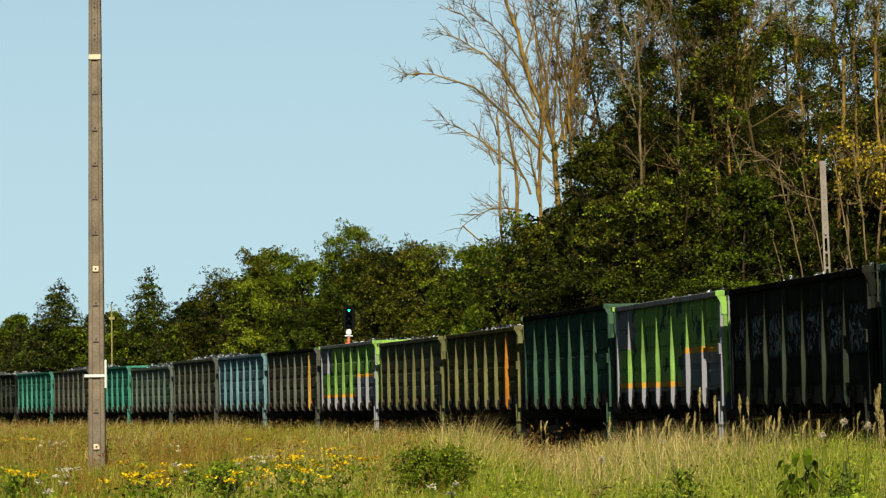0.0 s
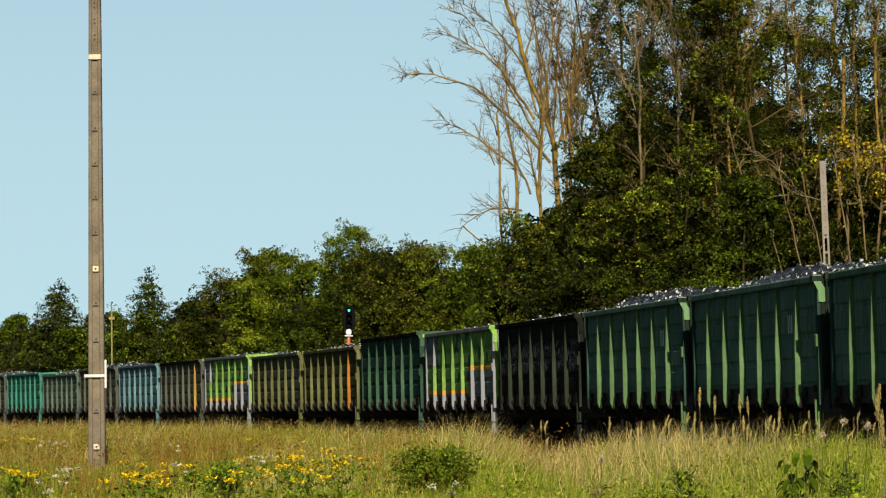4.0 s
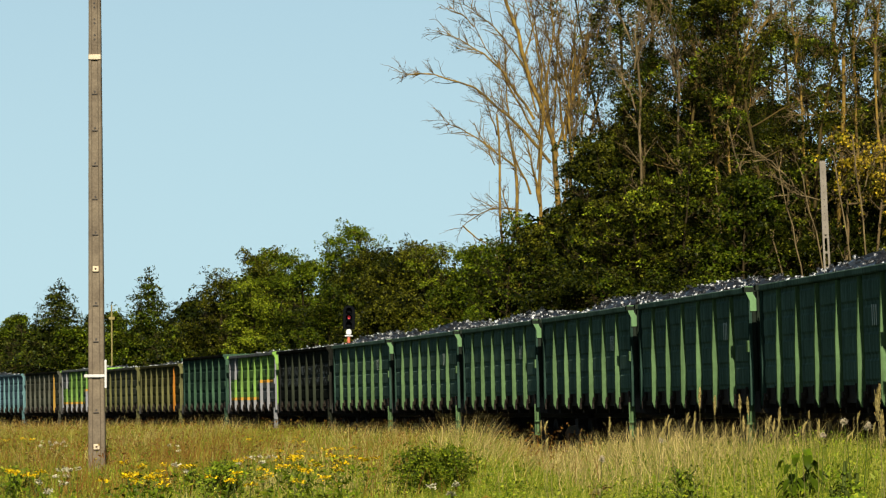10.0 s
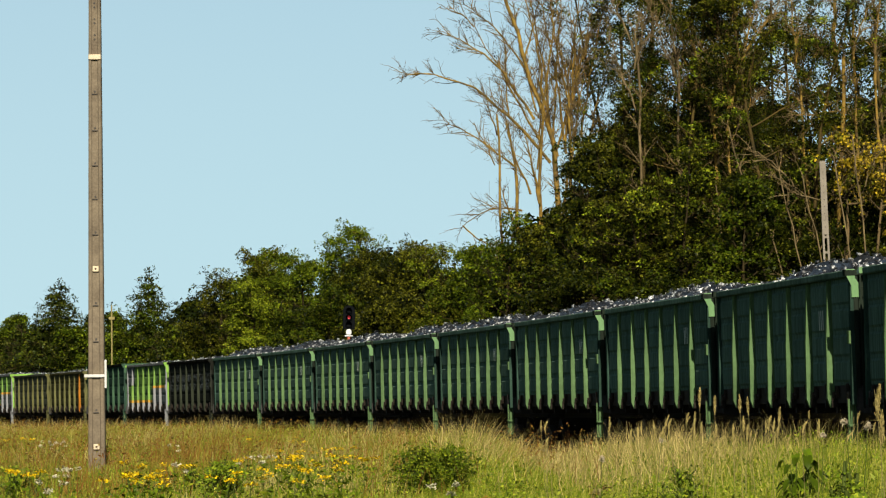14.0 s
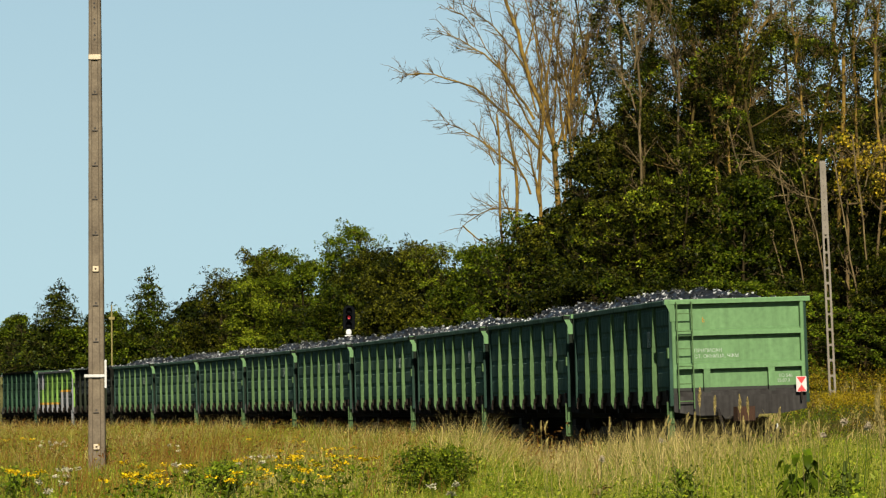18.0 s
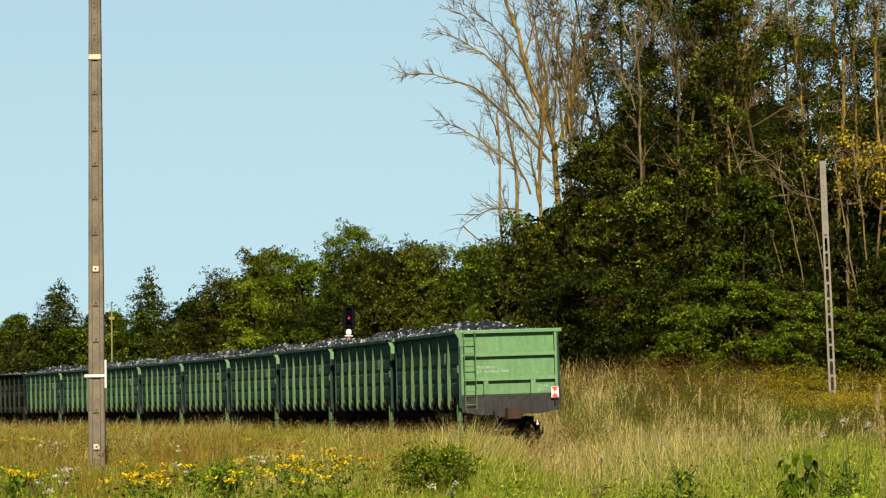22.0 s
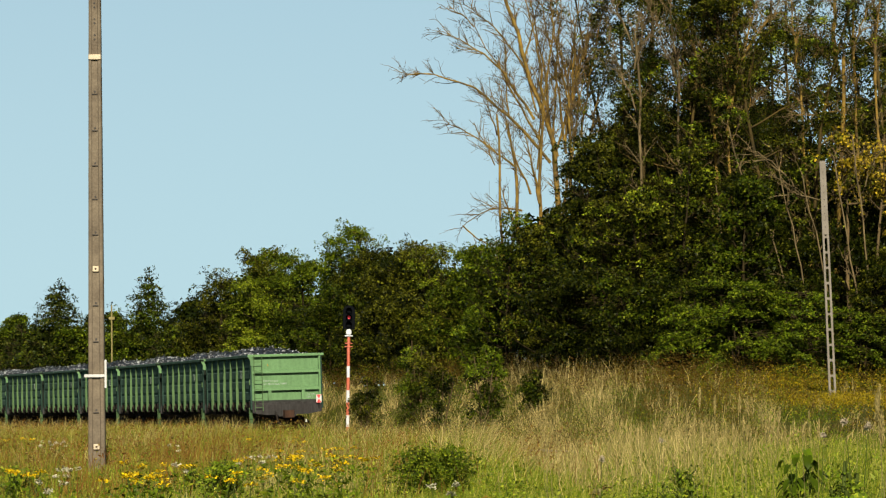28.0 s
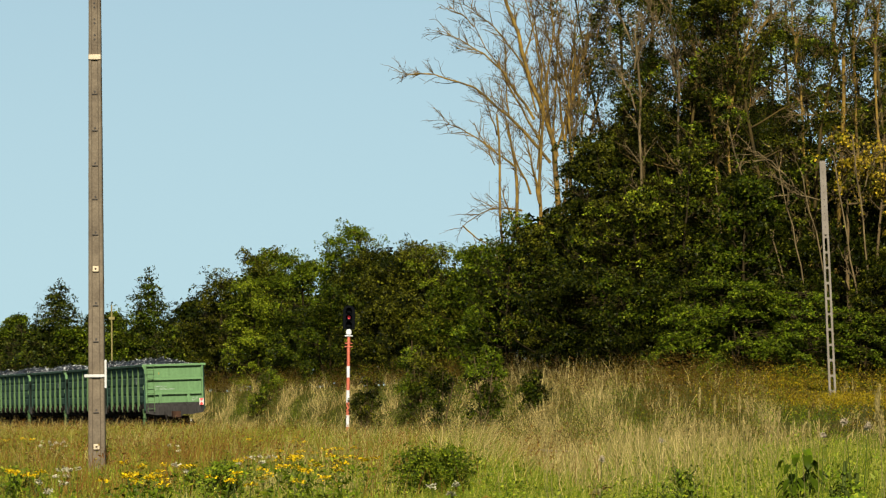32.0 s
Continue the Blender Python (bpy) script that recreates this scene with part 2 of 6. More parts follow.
def build_ground():
    xs = np.concatenate([[-2500, -900, -300, -120, -70], np.arange(-52, 52, 1.5), [70, 120, 300, 900, 2500]])
    ys = np.concatenate([[-2500, -800, -250], np.arange(-120, 0, 10), np.arange(0, 330, 1.5), [340, 370, 420, 600, 1200, 2500, 4500]])
    gx, gy = np.meshgrid(xs, ys)
    gz = ground_z(gx, gy)
    gz = np.where((abs(gx) > 200) | (gy > 420) | (gy < -240), 0.1, gz)
    v = np.stack([gx, gy, gz], -1).reshape(-1, 3)
    nx, ny = len(xs), len(ys)
    i = np.arange(nx * ny).reshape(ny, nx)
    f = np.stack([i[:-1, :-1], i[:-1, 1:], i[1:, 1:], i[1:, :-1]], -1).reshape(-1, 4)
    tagged(new("ground", array_mesh("ground", v, f, M_SOIL, True)), "grassy meadow soil rising to a bank behind the railway", "ground", kind="structure")


def sweep(name, outline, mat, s0, s1, ds, parent=None):
    """Sweeps an (offset to the left, height) outline along the line."""
    rows = []
    for s in np.arange(s0, s1 + ds / 2, ds):
        x, y, h = line_at(s)
        rows.append([(x - o * math.sin(h), y - o * math.cos(h), z) for o, z in outline])
    v = np.array(rows).reshape(-1, 3)
    n, k = len(rows), len(outline)
    i = np.arange(n * k).reshape(n, k)
    j = np.roll(i, -1, axis=1)
    f = np.stack([i[:-1], j[:-1], j[1:], i[1:]], -1).reshape(-1, 4)
    ob = new(name, array_mesh(name, v, f[:, ::-1], mat))
    ob.parent = parent
    return ob


def build_track():
    tagged(sweep("ballast", [(2.3, 0.03), (1.7, 0.2), (-1.7, 0.2), (-2.3, 0.03)], M_BALLAST, -240, 330, 3), "grey brown ballast bed of the railway line", "ballast", kind="structure")
    for side in (0.76, -0.76):
        o = side
        tilt = -CANT * side
        z = RAIL_Z + tilt
        prof = [(o + 0.036, z), (o + 0.036, z - 0.04), (o + 0.01, z - 0.06), (o + 0.01, z - 0.13), (o + 0.07, z - 0.15), (o + 0.07, z - 0.165),
                (o - 0.07, z - 0.165), (o - 0.07, z - 0.15), (o - 0.01, z - 0.13), (o - 0.01, z - 0.06), (o - 0.036, z - 0.04), (o - 0.036, z)]
        tagged(sweep("rail", prof, M_RAIL, -240, 330, 3), "brown steel rail on concrete sleepers", "rail", "rails of the line", kind="structure")
    bm = bmesh.new()
    soft_box(bm, -0.13, 0.13, -1.3, 1.3, 0.12, 0.238, 0.02)
    me = bpy.data.meshes.new("sleeper")
    bm.to_mesh(me)
    bm.free()
    me.materials.append(M_SLEEPER)
    base = new("sleepers")
    tagged(base, "row of grey concrete sleepers under the rails", "sleepers", kind="structure")
    for k in range(240):
        x, y, h = line_at(-66 + k * 0.62)
        share("sleeper", me, base, m=pose(x, y, 0, 0, 0, 180 - math.degrees(h)))


build_ground()
build_track()

# ---- coal wagons ----
PITCH, BODY = 13.92, 6.43
TOP, SHEET, SILL = 3.48, 1.415, 1.40
RIB_X = [-4.55, -2.73, -0.91, 0.91, 2.73, 4.55]
BAYS = [-BODY + 0.16] + RIB_X + [BODY - 0.16]


def finish(bm, name):
    me = bpy.data.meshes.new(name)
    bm.to_mesh(me)
    bm.free()
    return me


def wagon_meshes(top):
    """The shared shapes of one wagon type, side parts on the left (+y)."""
    out = {}
    # wall panel of a bay: pressed fields, four rows, joints recessed
    width = 1.82
    bm = bmesh.new()
    w = width / 2 - 0.002
    xs = [-w, -w + 0.14, -w + 0.19, w - 0.19, w - 0.14, w]
    foot = SILL + 0.17
    zs, press = [foot], [0]
    rows = np.linspace(foot + 0.02, top - 0.16, 5)
    for z0, z1 in zip(rows[:-1], rows[1:]):
        zs += [z0 + 0.035, z0 + 0.075, z1 - 0.075, z1 - 0.035]
        press += [0, 1, 1, 0]
    zs.append(top - 0.12)
    press.append(0)
    grid = [[bm.verts.new((x, SHEET + (0.028 if q and 1 < i < 4 else 0), z)) for i, x in enumerate(xs)] for z, q in zip(zs, press)]
    for lo, hi in zip(grid, grid[1:]):
        for i in range(5):
            bm.faces.new((lo[i + 1], lo[i], hi[i], hi[i + 1]))
    back = [bm.verts.new((x, SHEET - 0.03, z)) for x, z in ((-w, foot), (w, foot), (w, top - 0.12), (-w, top - 0.12))]
    bm.faces.new(back)
    bm.faces.new([back[0], back[1]] + [v for v in grid[0][::-1]])
    bm.faces.new([back[2], back[3]] + [v for v in grid[-1]])
    bm.faces.new([back[1], back[2]] + [r[-1] for r in grid[::-1]])
    bm.faces.new([back[3], back[0]] + [r[0] for r in grid])
    out["panel"] = finish(bm, "panel")
    bm = bmesh.new()
    box(bm, -BODY + 0.03, BODY - 0.03, -SHEET, -SHEET + 0.03, SILL, top - 0.12)
    out["far_wall"] = finish(bm, "side_wall")
    bm = bmesh.new()
    prism(bm, [(SHEET - 0.03, top - 0.12), (SHEET + 0.065, top - 0.12), (SHEET + 0.085, top - 0.1), (SHEET + 0.085, top - 0.015), (SHEET + 0.07, top), (SHEET - 0.03, top)], "x", -BODY, BODY)
    out["chord"] = finish(bm, "top_chord")
    bm = bmesh.new()
    prism(bm, [(SHEET, top - 0.121), (SHEET + 0.062, top - 0.14), (SHEET + 0.1, 2.6), (SHEET + 0.115, 2.3), (SHEET + 0.125, 1.34), (SHEET + 0.07, 1.2), (SHEET - 0.02, 1.2), (SHEET - 0.02, 1.32), (SHEET, 1.4)], "x", -0.05, 0.05)
    out["rib"] = finish(bm, "rib")
    bm = bmesh.new()
    prism(bm, [(SHEET - 0.01, top - 0.121), (SHEET + 0.05, top - 0.121), (SHEET + 0.075, 1.25), (SHEET - 0.01, 1.25)], "x", -0.07, 0.07)
    out["post"] = finish(bm, "corner_post")
    # folded corner plate at the top of each end
    bm = bmesh.new()
    prism(bm, [(HALF - 0.03, top + 0.008), (HALF - 0.03, top - 0.09), (SHEET + 0.035, top - 0.27), (SHEET + 0.035, top - 0.46), (SHEET - 0.1, top - 0.46), (SHEET - 0.1, top - 0.25), (SHEET - 0.03, top - 0.14), (SHEET - 0.03, top + 0.008)], "x", -BODY - 0.024, -BODY - 0.01)
    out["corner_plate"] = finish(bm, "corner_plate")
    # end wall seen from outside at -x
    w = SHEET
    bm = bmesh.new()
    box(bm, -BODY + 0.13, -BODY + 0.16, -w, w, 1.3, top - 0.1)
    out["end_wall"] = finish(bm, "end_wall")
    bm = bmesh.new()
    prism(bm, [(-BODY - 0.03, top - 0.1), (-BODY + 0.16, top - 0.1), (-BODY + 0.16, top), (-BODY - 0.02, top), (-BODY - 0.03, top - 0.02)], "y", -HALF + 0.01, HALF - 0.01)
    out["end_beam"] = finish(bm, "end_beam")
    bm = bmesh.new()
    prism(bm, [(-BODY - 0.012, -0.05), (-BODY + 0.13, -0.05), (-BODY + 0.13, 0.09), (-BODY + 0.06, 0.075), (-BODY - 0.012, 0.04)], "y", -w + 0.02, w - 0.02)
    out["end_bar"] = finish(bm, "end_bar")
    bm = bmesh.new()
    prism(bm, [(-0.07, 1.5), (0.07, 1.5), (0.07, top - 1.47), (-0.07, top - 1.47)], "x", -BODY - 0.008, -BODY + 0.13)
    out["end_stiffener"] = finish(bm, "end_stiffener")
    bm = bmesh.new()
    soft_box(bm, -BODY - 0.01, -BODY + 0.13, -w - 0.0, -w + 0.08, 1.3, top - 0.101, 0.012)
    out["end_post"] = finish(bm, "end_post")
    # end sill, lower edge cut up towards the corners
    bm = bmesh.new()
    prism(bm, [(-w, 1.44), (w, 1.44), (w, 1.12), (0.85, 1.03), (0.4, 1.03), (0.34, 0.95), (-0.34, 0.95), (-0.4, 1.03), (-0.85, 1.03), (-w, 1.12)], "x", -BODY - 0.02, -BODY + 0.09)
    out["end_sill"] = finish(bm, "end_sill")
    bm = bmesh.new()
    box(bm, -BODY + 0.03, BODY - 0.03, -SHEET + 0.03, SHEET - 0.03, 1.3, 1.4)
    box(bm, -BODY + 0.1, BODY - 0.1, -0.22, 0.22, 0.95, 1.31)
    for x in RIB_X:
        box(bm, x - 0.08, x + 0.08, -SHEET + 0.04, SHEET - 0.04, 1.1, 1.305)
    out["underframe"] = finish(bm, "underframe")
    bm = bmesh.new()
    box(bm, -BODY + 0.04, BODY - 0.04, SHEET - 0.09, SHEET - 0.012, 1.27, 1.585)
    out["side_sill"] = finish(bm, "side_sill")
    bm = bmesh.new()
    soft_box(bm, -0.07, 0.07, SHEET - 0.011, SHEET + 0.06, 1.33, 1.47, 0.015)
    box(bm, -0.025, 0.025, SHEET - 0.011, SHEET + 0.08, 1.2, 1.36)
    soft_box(bm, 0.17, 0.22, SHEET - 0.011, SHEET + 0.05, 1.4, 1.6, 0.012)
    soft_box(bm, -0.24, -0.19, SHEET - 0.011, SHEET + 0.05, 1.36, 1.56, 0.012)
    rod(bm, (-0.26, SHEET + 0.03, 1.43), (0.26, SHEET + 0.03, 1.43), 0.018, sides=6)
    out["latch"] = finish(bm, "hatch_latch")
    bm = bmesh.new()
    for y in (-0.02, 0.3):
        rod(bm, (-BODY - 0.13, y, 1.18), (-BODY - 0.13, y, top - 0.1), 0.016, sides=6)
        rod(bm, (-BODY - 0.13, y, top - 0.1), (-BODY - 0.03, y, top - 0.06), 0.016, sides=6)
    for i in range(6):
        z = 1.34 + i * (top - 0.3 - 1.34) / 5
        rod(bm, (-BODY - 0.13, -0.03, z), (-BODY - 0.13, 0.31, z), 0.014, sides=6)
    out["ladder"] = finish(bm, "ladder")
    bm = bmesh.new()
    for y in (SHEET - 0.02, SHEET + 0.1):
        rod(bm, (0, y, 0.55), (0, y, 1.34), 0.02, sides=6)
    for z in (0.56, 0.9):
        soft_box(bm, -0.1, 0.1, SHEET - 0.03, SHEET + 0.12, z - 0.02, z + 0.02, 0.008)
    box(bm, -0.015, 0.015, SHEET + 0.01, SHEET + 0.07, 0.6, 1.3)
    out["step"] = finish(bm, "corner_step")
    bm = bmesh.new()
    soft_box(bm, -0.09, 0.09, SHEET + 0.06, SHEET + 0.1, 2.25, 2.47, 0.01)
    out["plate"] = finish(bm, "side_plate")
    # automatic coupler head with its neck
    bm = bmesh.new()
    soft_box(bm, -BODY - 0.4, -BODY + 0.2, -0.11, 0.11, 0.96, 1.14, 0.03)
    prism(bm, [(-BODY - 0.53, -0.2), (-BODY - 0.36, -0.24), (-BODY - 0.3, 0.0), (-BODY - 0.33, 0.22), (-BODY - 0.53, 0.17), (-BODY - 0.45, 0.02)], "z", 0.9, 1.2)
    out["coupler"] = finish(bm, "coupler")
    bm = bmesh.new()
    rod(bm, (-BODY - 0.1, 0.5, 1.15), (-BODY - 0.3, 0.42, 0.7), 0.035, sides=8)
    rod(bm, (-BODY - 0.3, 0.42, 0.7), (-BODY - 0.42, 0.3, 0.62), 0.035, sides=8)
    out["brake_hose"] = finish(bm, "brake_hose")
    # bogie side frames, bolster and springs
    bm = bmesh.new()
    for y in (-1.02, 1.02):
        prism(bm, [(-1.25, 0.62), (-1.2, 0.42), (-0.95, 0.4), (-0.6, 0.28), (0.6, 0.28), (0.95, 0.4), (1.2, 0.42), (1.25, 0.62), (0.7, 0.78), (-0.7, 0.78)], "y", y - 0.08, y + 0.08)
        for x in (-0.2, 0.0, 0.2):
            rod(bm, (x, y + math.copysign(0.09, y), 0.34), (x, y + math.copysign(0.09, y), 0.6), 0.07)
    box(bm, -0.24, 0.24, -1.0, 1.0, 0.6, 0.95)
    out["bogie"] = finish(bm, "bogie")
    # wheelset about its own axle
    bm = bmesh.new()
    rod(bm, (0, -1.08, 0), (0, 1.08, 0), 0.08, sides=10)
    for y in (-0.76, 0.76):
        sgn = math.copysign(1, y)
        rod(bm, (0, y - 0.065, 0), (0, y + 0.065, 0), 0.475, sides=18)
        rod(bm, (0, y - sgn * 0.075, 0), (0, y - sgn * 0.045, 0), 0.5, sides=18)
        rod(bm, (0, y + sgn * 0.066, 0), (0, y + sgn * 0.08, 0), 0.16, sides=12)
        for i in range(4):
            a = i * math.tau / 4
            rod(bm, (0.29 * math.cos(a), y + sgn * 0.06, 0.29 * math.sin(a)), (0.29 * math.cos(a), y + sgn * 0.075, 0.29 * math.sin(a)), 0.06)
    out["wheelset"] = finish(bm, "wheelset")
    return out


def heap_mesh(seed, height, top, humps):
    """A loose heap of coal in a wagon: lumpy, humped along its length."""
    rng = np.random.default_rng(seed)
    xs, ys = np.linspace(-BODY + 0.15, BODY - 0.15, 80), np.linspace(-SHEET + 0.04, SHEET - 0.04, 16)
    gx, gy = np.meshgrid(xs, ys)
    ph = rng.uniform(-0.9, 0.9)
    along = 0.5 + 0.5 * np.cos(gx / (2 * BODY) * math.tau * humps + ph)
    ends = step(0, 2.4, BODY - abs(gx))
    cross = np.sqrt(np.clip(1 - (gy / (SHEET + 0.05)) ** 2, 0, 1))
    rough = np.sin(gx * 2.3 + ph * 3) * 0.05 + np.sin(gx * 5.1 + gy * 2 + ph) * 0.03
    z = top - 0.16 + (height * (0.2 + 0.66 * along) + 0.1 + rough) * (0.2 + 0.8 * ends) * cross
    z += rng.normal(0, 0.035, z.shape) * (0.4 + cross)
    gx = np.clip(gx + rng.normal(0, 0.025, gx.shape), -BODY + 0.135, BODY - 0.135)
    gy = np.clip(gy + rng.normal(0, 0.02, gx.shape), -SHEET + 0.035, SHEET - 0.035)
    v = np.stack([gx, gy, z], -1).reshape(-1, 3)
    ny, nx = gx.shape
    i = np.arange(nx * ny).reshape(ny, nx)
    a, b, c, d = i[:-1, :-1].ravel(), i[:-1, 1:].ravel(), i[1:, 1:].ravel(), i[1:, :-1].ravel()
    f = np.concatenate([np.stack([a, b, c], -1), np.stack([a, c, d], -1)])
    # single lumps lying on the heap
    n = 3200
    pick = rng.integers(0, len(v), n)
    r = rng.uniform(0.012, 0.036, n)
    lump = np.array([(1, 1, 1), (-1, -1, 1), (-1, 1, -1), (1, -1, -1)], float)
    lf = np.array([(0, 1, 3), (0, 2, 1), (0, 3, 2), (1, 2, 3)])
    lv = lump[None] * r[:, None, None] * rng.uniform(0.5, 1.2, (n, 4, 1)) + rng.normal(0, 0.5, (n, 4, 3)) * r[:, None, None]
    lv += v[pick][:, None, :] + np.array([0, 0, 0.015]) + rng.normal(0, 0.03, (n, 1, 3)) * np.array([1, 1, 0])
    lv[..., 1] = np.clip(lv[..., 1], -SHEET + 0.035, SHEET - 0.035)
    lv[..., 0] = np.clip(lv[..., 0], -BODY + 0.14, BODY - 0.14)
    lfs = lf[None] + (np.arange(n) * 4)[:, None, None] + len(v)
    v = np.concatenate([v, lv.reshape(-1, 3)])
    f = np.concatenate([f, lfs.reshape(-1, 3)])
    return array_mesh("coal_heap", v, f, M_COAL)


def paint(name, base, other, amount=0.7, rough=0.6, streaks=0.55, spec=0.0):
    """Weathered wagon paint: mottled, with rain streaks that run down and differ from piece to piece."""
    m = material(name, base, rough, other=other, scale=1.1, amount=amount, fine=11, bump=0.06, random_tint=0.1, grain=0.3, spec=spec)
    nt = m.node_tree
    n, lk = nt.nodes, nt.links
    bsdf = n["Principled BSDF"]
    src = bsdf.inputs["Base Color"].links[0].from_socket
    tc, info = n.new("ShaderNodeTexCoord"), n.new("ShaderNodeObjectInfo")
    shift = n.new("ShaderNodeVectorMath")
    shift.operation = "MULTIPLY_ADD"
    shift.inputs[1].default_value = (9.0, 9.0, 0.8)
    lk.new(tc.outputs["Object"], shift.inputs[0])
    far = n.new("ShaderNodeMath")
    far.operation = "MULTIPLY"
    far.inputs[1].default_value = 70.0
    lk.new(info.outputs["Random"], far.inputs[0])
    lk.new(far.outputs[0], shift.inputs[2])
    runs = n.new("ShaderNodeTexNoise")
    runs.inputs["Scale"].default_value, runs.inputs["Detail"].default_value = 1.0, 4.0
    lk.new(shift.outputs[0], runs.inputs["Vector"])
    tone = n.new("ShaderNodeMapRange")
    tone.inputs["From Min"].default_value, tone.inputs["From Max"].default_value = 0.35, 0.68
    tone.inputs["To Min"].default_value, tone.inputs["To Max"].default_value = 0.5, 1.35
    lk.new(runs.outputs["Fac"], tone.inputs["Value"])
    mx = n.new("ShaderNodeMix")
    mx.data_type, mx.blend_type = "RGBA", "MULTIPLY"
    mx.inputs["Factor"].default_value = streaks
    lk.new(src, mx.inputs["A"])
    lk.new(tone.outputs["Result"], mx.inputs["B"])
    lk.new(mx.outputs["Result"], bsdf.inputs["Base Color"])
    return m


def scrawled(m, low, high, shade, seed):
    """Pale sprayed scrawl in a band along a wagon's side."""
    nt = m.node_tree
    n, lk = nt.nodes, nt.links
    bsdf = n["Principled BSDF"]
    src = bsdf.inputs["Base Color"].links[0].from_socket
    geo = n.new("ShaderNodeAttribute")
    geo.attribute_name = "wagon_co"
    xyz = n.new("ShaderNodeSeparateXYZ")
    lk.new(geo.outputs["Vector"], xyz.inputs[0])
    scrawl = n.new("ShaderNodeTexNoise")
    scrawl.inputs["Scale"].default_value, scrawl.inputs["Detail"].default_value, scrawl.inputs["Distortion"].default_value = 2.2, 3.0, 2.5
    moved = n.new("ShaderNodeVectorMath")
    moved.operation = "ADD"
    moved.inputs[1].default_value = (seed, 0, seed)
    lk.new(geo.outputs["Vector"], moved.inputs[0])
    lk.new(moved.outputs[0], scrawl.inputs["Vector"])
    blot = n.new("ShaderNodeMapRange")
    blot.inputs["From Min"].default_value, blot.inputs["From Max"].default_value = 0.5, 0.62
    lk.new(scrawl.outputs["Fac"], blot.inputs["Value"])
    up = n.new("ShaderNodeMapRange")
    up.inputs["From Min"].default_value, up.inputs["From Max"].default_value = low, low + 0.15
    lk.new(xyz.outputs["Z"], up.inputs["Value"])
    down = n.new("ShaderNodeMapRange")
    down.inputs["From Min"].default_value, down.inputs["From Max"].default_value = high, high - 0.2
    lk.new(xyz.outputs["Z"], down.inputs["Value"])
    fac = blot.outputs["Result"]
    for other in (up, down):
        times = n.new("ShaderNodeMath")
        times.operation = "MULTIPLY"
        lk.new(fac, times.inputs[0])
        lk.new(other.outputs["Result"], times.inputs[1])
        fac = times.outputs[0]
    mx = n.new("ShaderNodeMix")
    mx.data_type = "RGBA"
    lk.new(fac, mx.inputs["Factor"])
    lk.new(src, mx.inputs["A"])
    mx.inputs["B"].default_value = (*shade, 1)
    lk.new(mx.outputs["Result"], bsdf.inputs["Base Color"])
    return m


def graffiti(name, split, shades, blots=0.6):
    """Sprayed wagon: lime above, bands and pale blocks below, stepping along the length."""
    m = paint(name, shades[0], tuple(c * 0.7 for c in shades[0]))
    nt = m.node_tree
    n, lk = nt.nodes, nt.links
    bsdf = n["Principled BSDF"]
    src = bsdf.inputs["Base Color"].links[0].from_socket
    xyz = n.new("ShaderNodeSeparateXYZ")
    geo = n.new("ShaderNodeAttribute")
    geo.attribute_name = "wagon_co"
    lk.new(geo.outputs["Vector"], xyz.inputs[0])
    level = n.new("ShaderNodeMath")
    level.operation = "GREATER_THAN"
    lk.new(xyz.outputs["X"], level.inputs[0])
    level.inputs[1].default_value = split
    edge = n.new("ShaderNodeMix")
    lk.new(level.outputs[0], edge.inputs["Factor"])
    edge.inputs["A"].default_value, edge.inputs["B"].default_value = 2.35, 1.68
    front = n.new("ShaderNodeMath")
    front.operation = "GREATER_THAN"
    lk.new(xyz.outputs["X"], front.inputs[0])
    front.inputs[1].default_value = 3.9
    over = n.new("ShaderNodeMath")
    over.operation = "GREATER_THAN"
    lk.new(xyz.outputs["Z"], over.inputs[0])
    over.inputs[1].default_value = 2.5
    both = n.new("ShaderNodeMath")
    both.operation = "MULTIPLY"
    lk.new(front.outputs[0], both.inputs[0])
    lk.new(over.outputs[0], both.inputs[1])
    mx = n.new("ShaderNodeMix")
    mx.data_type = "RGBA"
    lk.new(both.outputs[0], mx.inputs["Factor"])
    lk.new(src, mx.inputs["A"])
    mx.inputs["B"].default_value = (*shades[2], 1)
    src = mx.outputs["Result"]
    wob = n.new("ShaderNodeTexNoise")
    wob.inputs["Scale"].default_value = 1.3
    lk.new(geo.outputs["Vector"], wob.inputs["Vector"])
    sub = n.new("ShaderNodeMath")
    sub.operation = "SUBTRACT"
    lk.new(xyz.outputs["Z"], sub.inputs[0])
    lk.new(edge.outputs["Result"], sub.inputs[1])
    for limit, colour in ((0.09, shades[1]), (-0.03, shades[2])):
        less = n.new("ShaderNodeMath")
        less.operation = "LESS_THAN"
        lk.new(sub.outputs[0], less.inputs[0])
        less.inputs[1].default_value = limit
        mx = n.new("ShaderNodeMix")
        mx.data_type = "RGBA"
        lk.new(less.outputs[0], mx.inputs["Factor"])
        lk.new(src, mx.inputs["A"])
        mx.inputs["B"].default_value = (*colour, 1)
        src = mx.outputs["Result"]
    blot = n.new("ShaderNodeMath")
    blot.operation = "GREATER_THAN"
    lk.new(wob.outputs["Fac"], blot.inputs[0])
    blot.inputs[1].default_value = blots
    mx = n.new("ShaderNodeMix")
    mx.data_type = "RGBA"
    lk.new(blot.outputs[0], mx.inputs["Factor"])
    lk.new(src, mx.inputs["A"])
    mx.inputs["B"].default_value = (*shades[3], 1)
    lk.new(mx.outputs["Result"], bsdf.inputs["Base Color"])
    return m


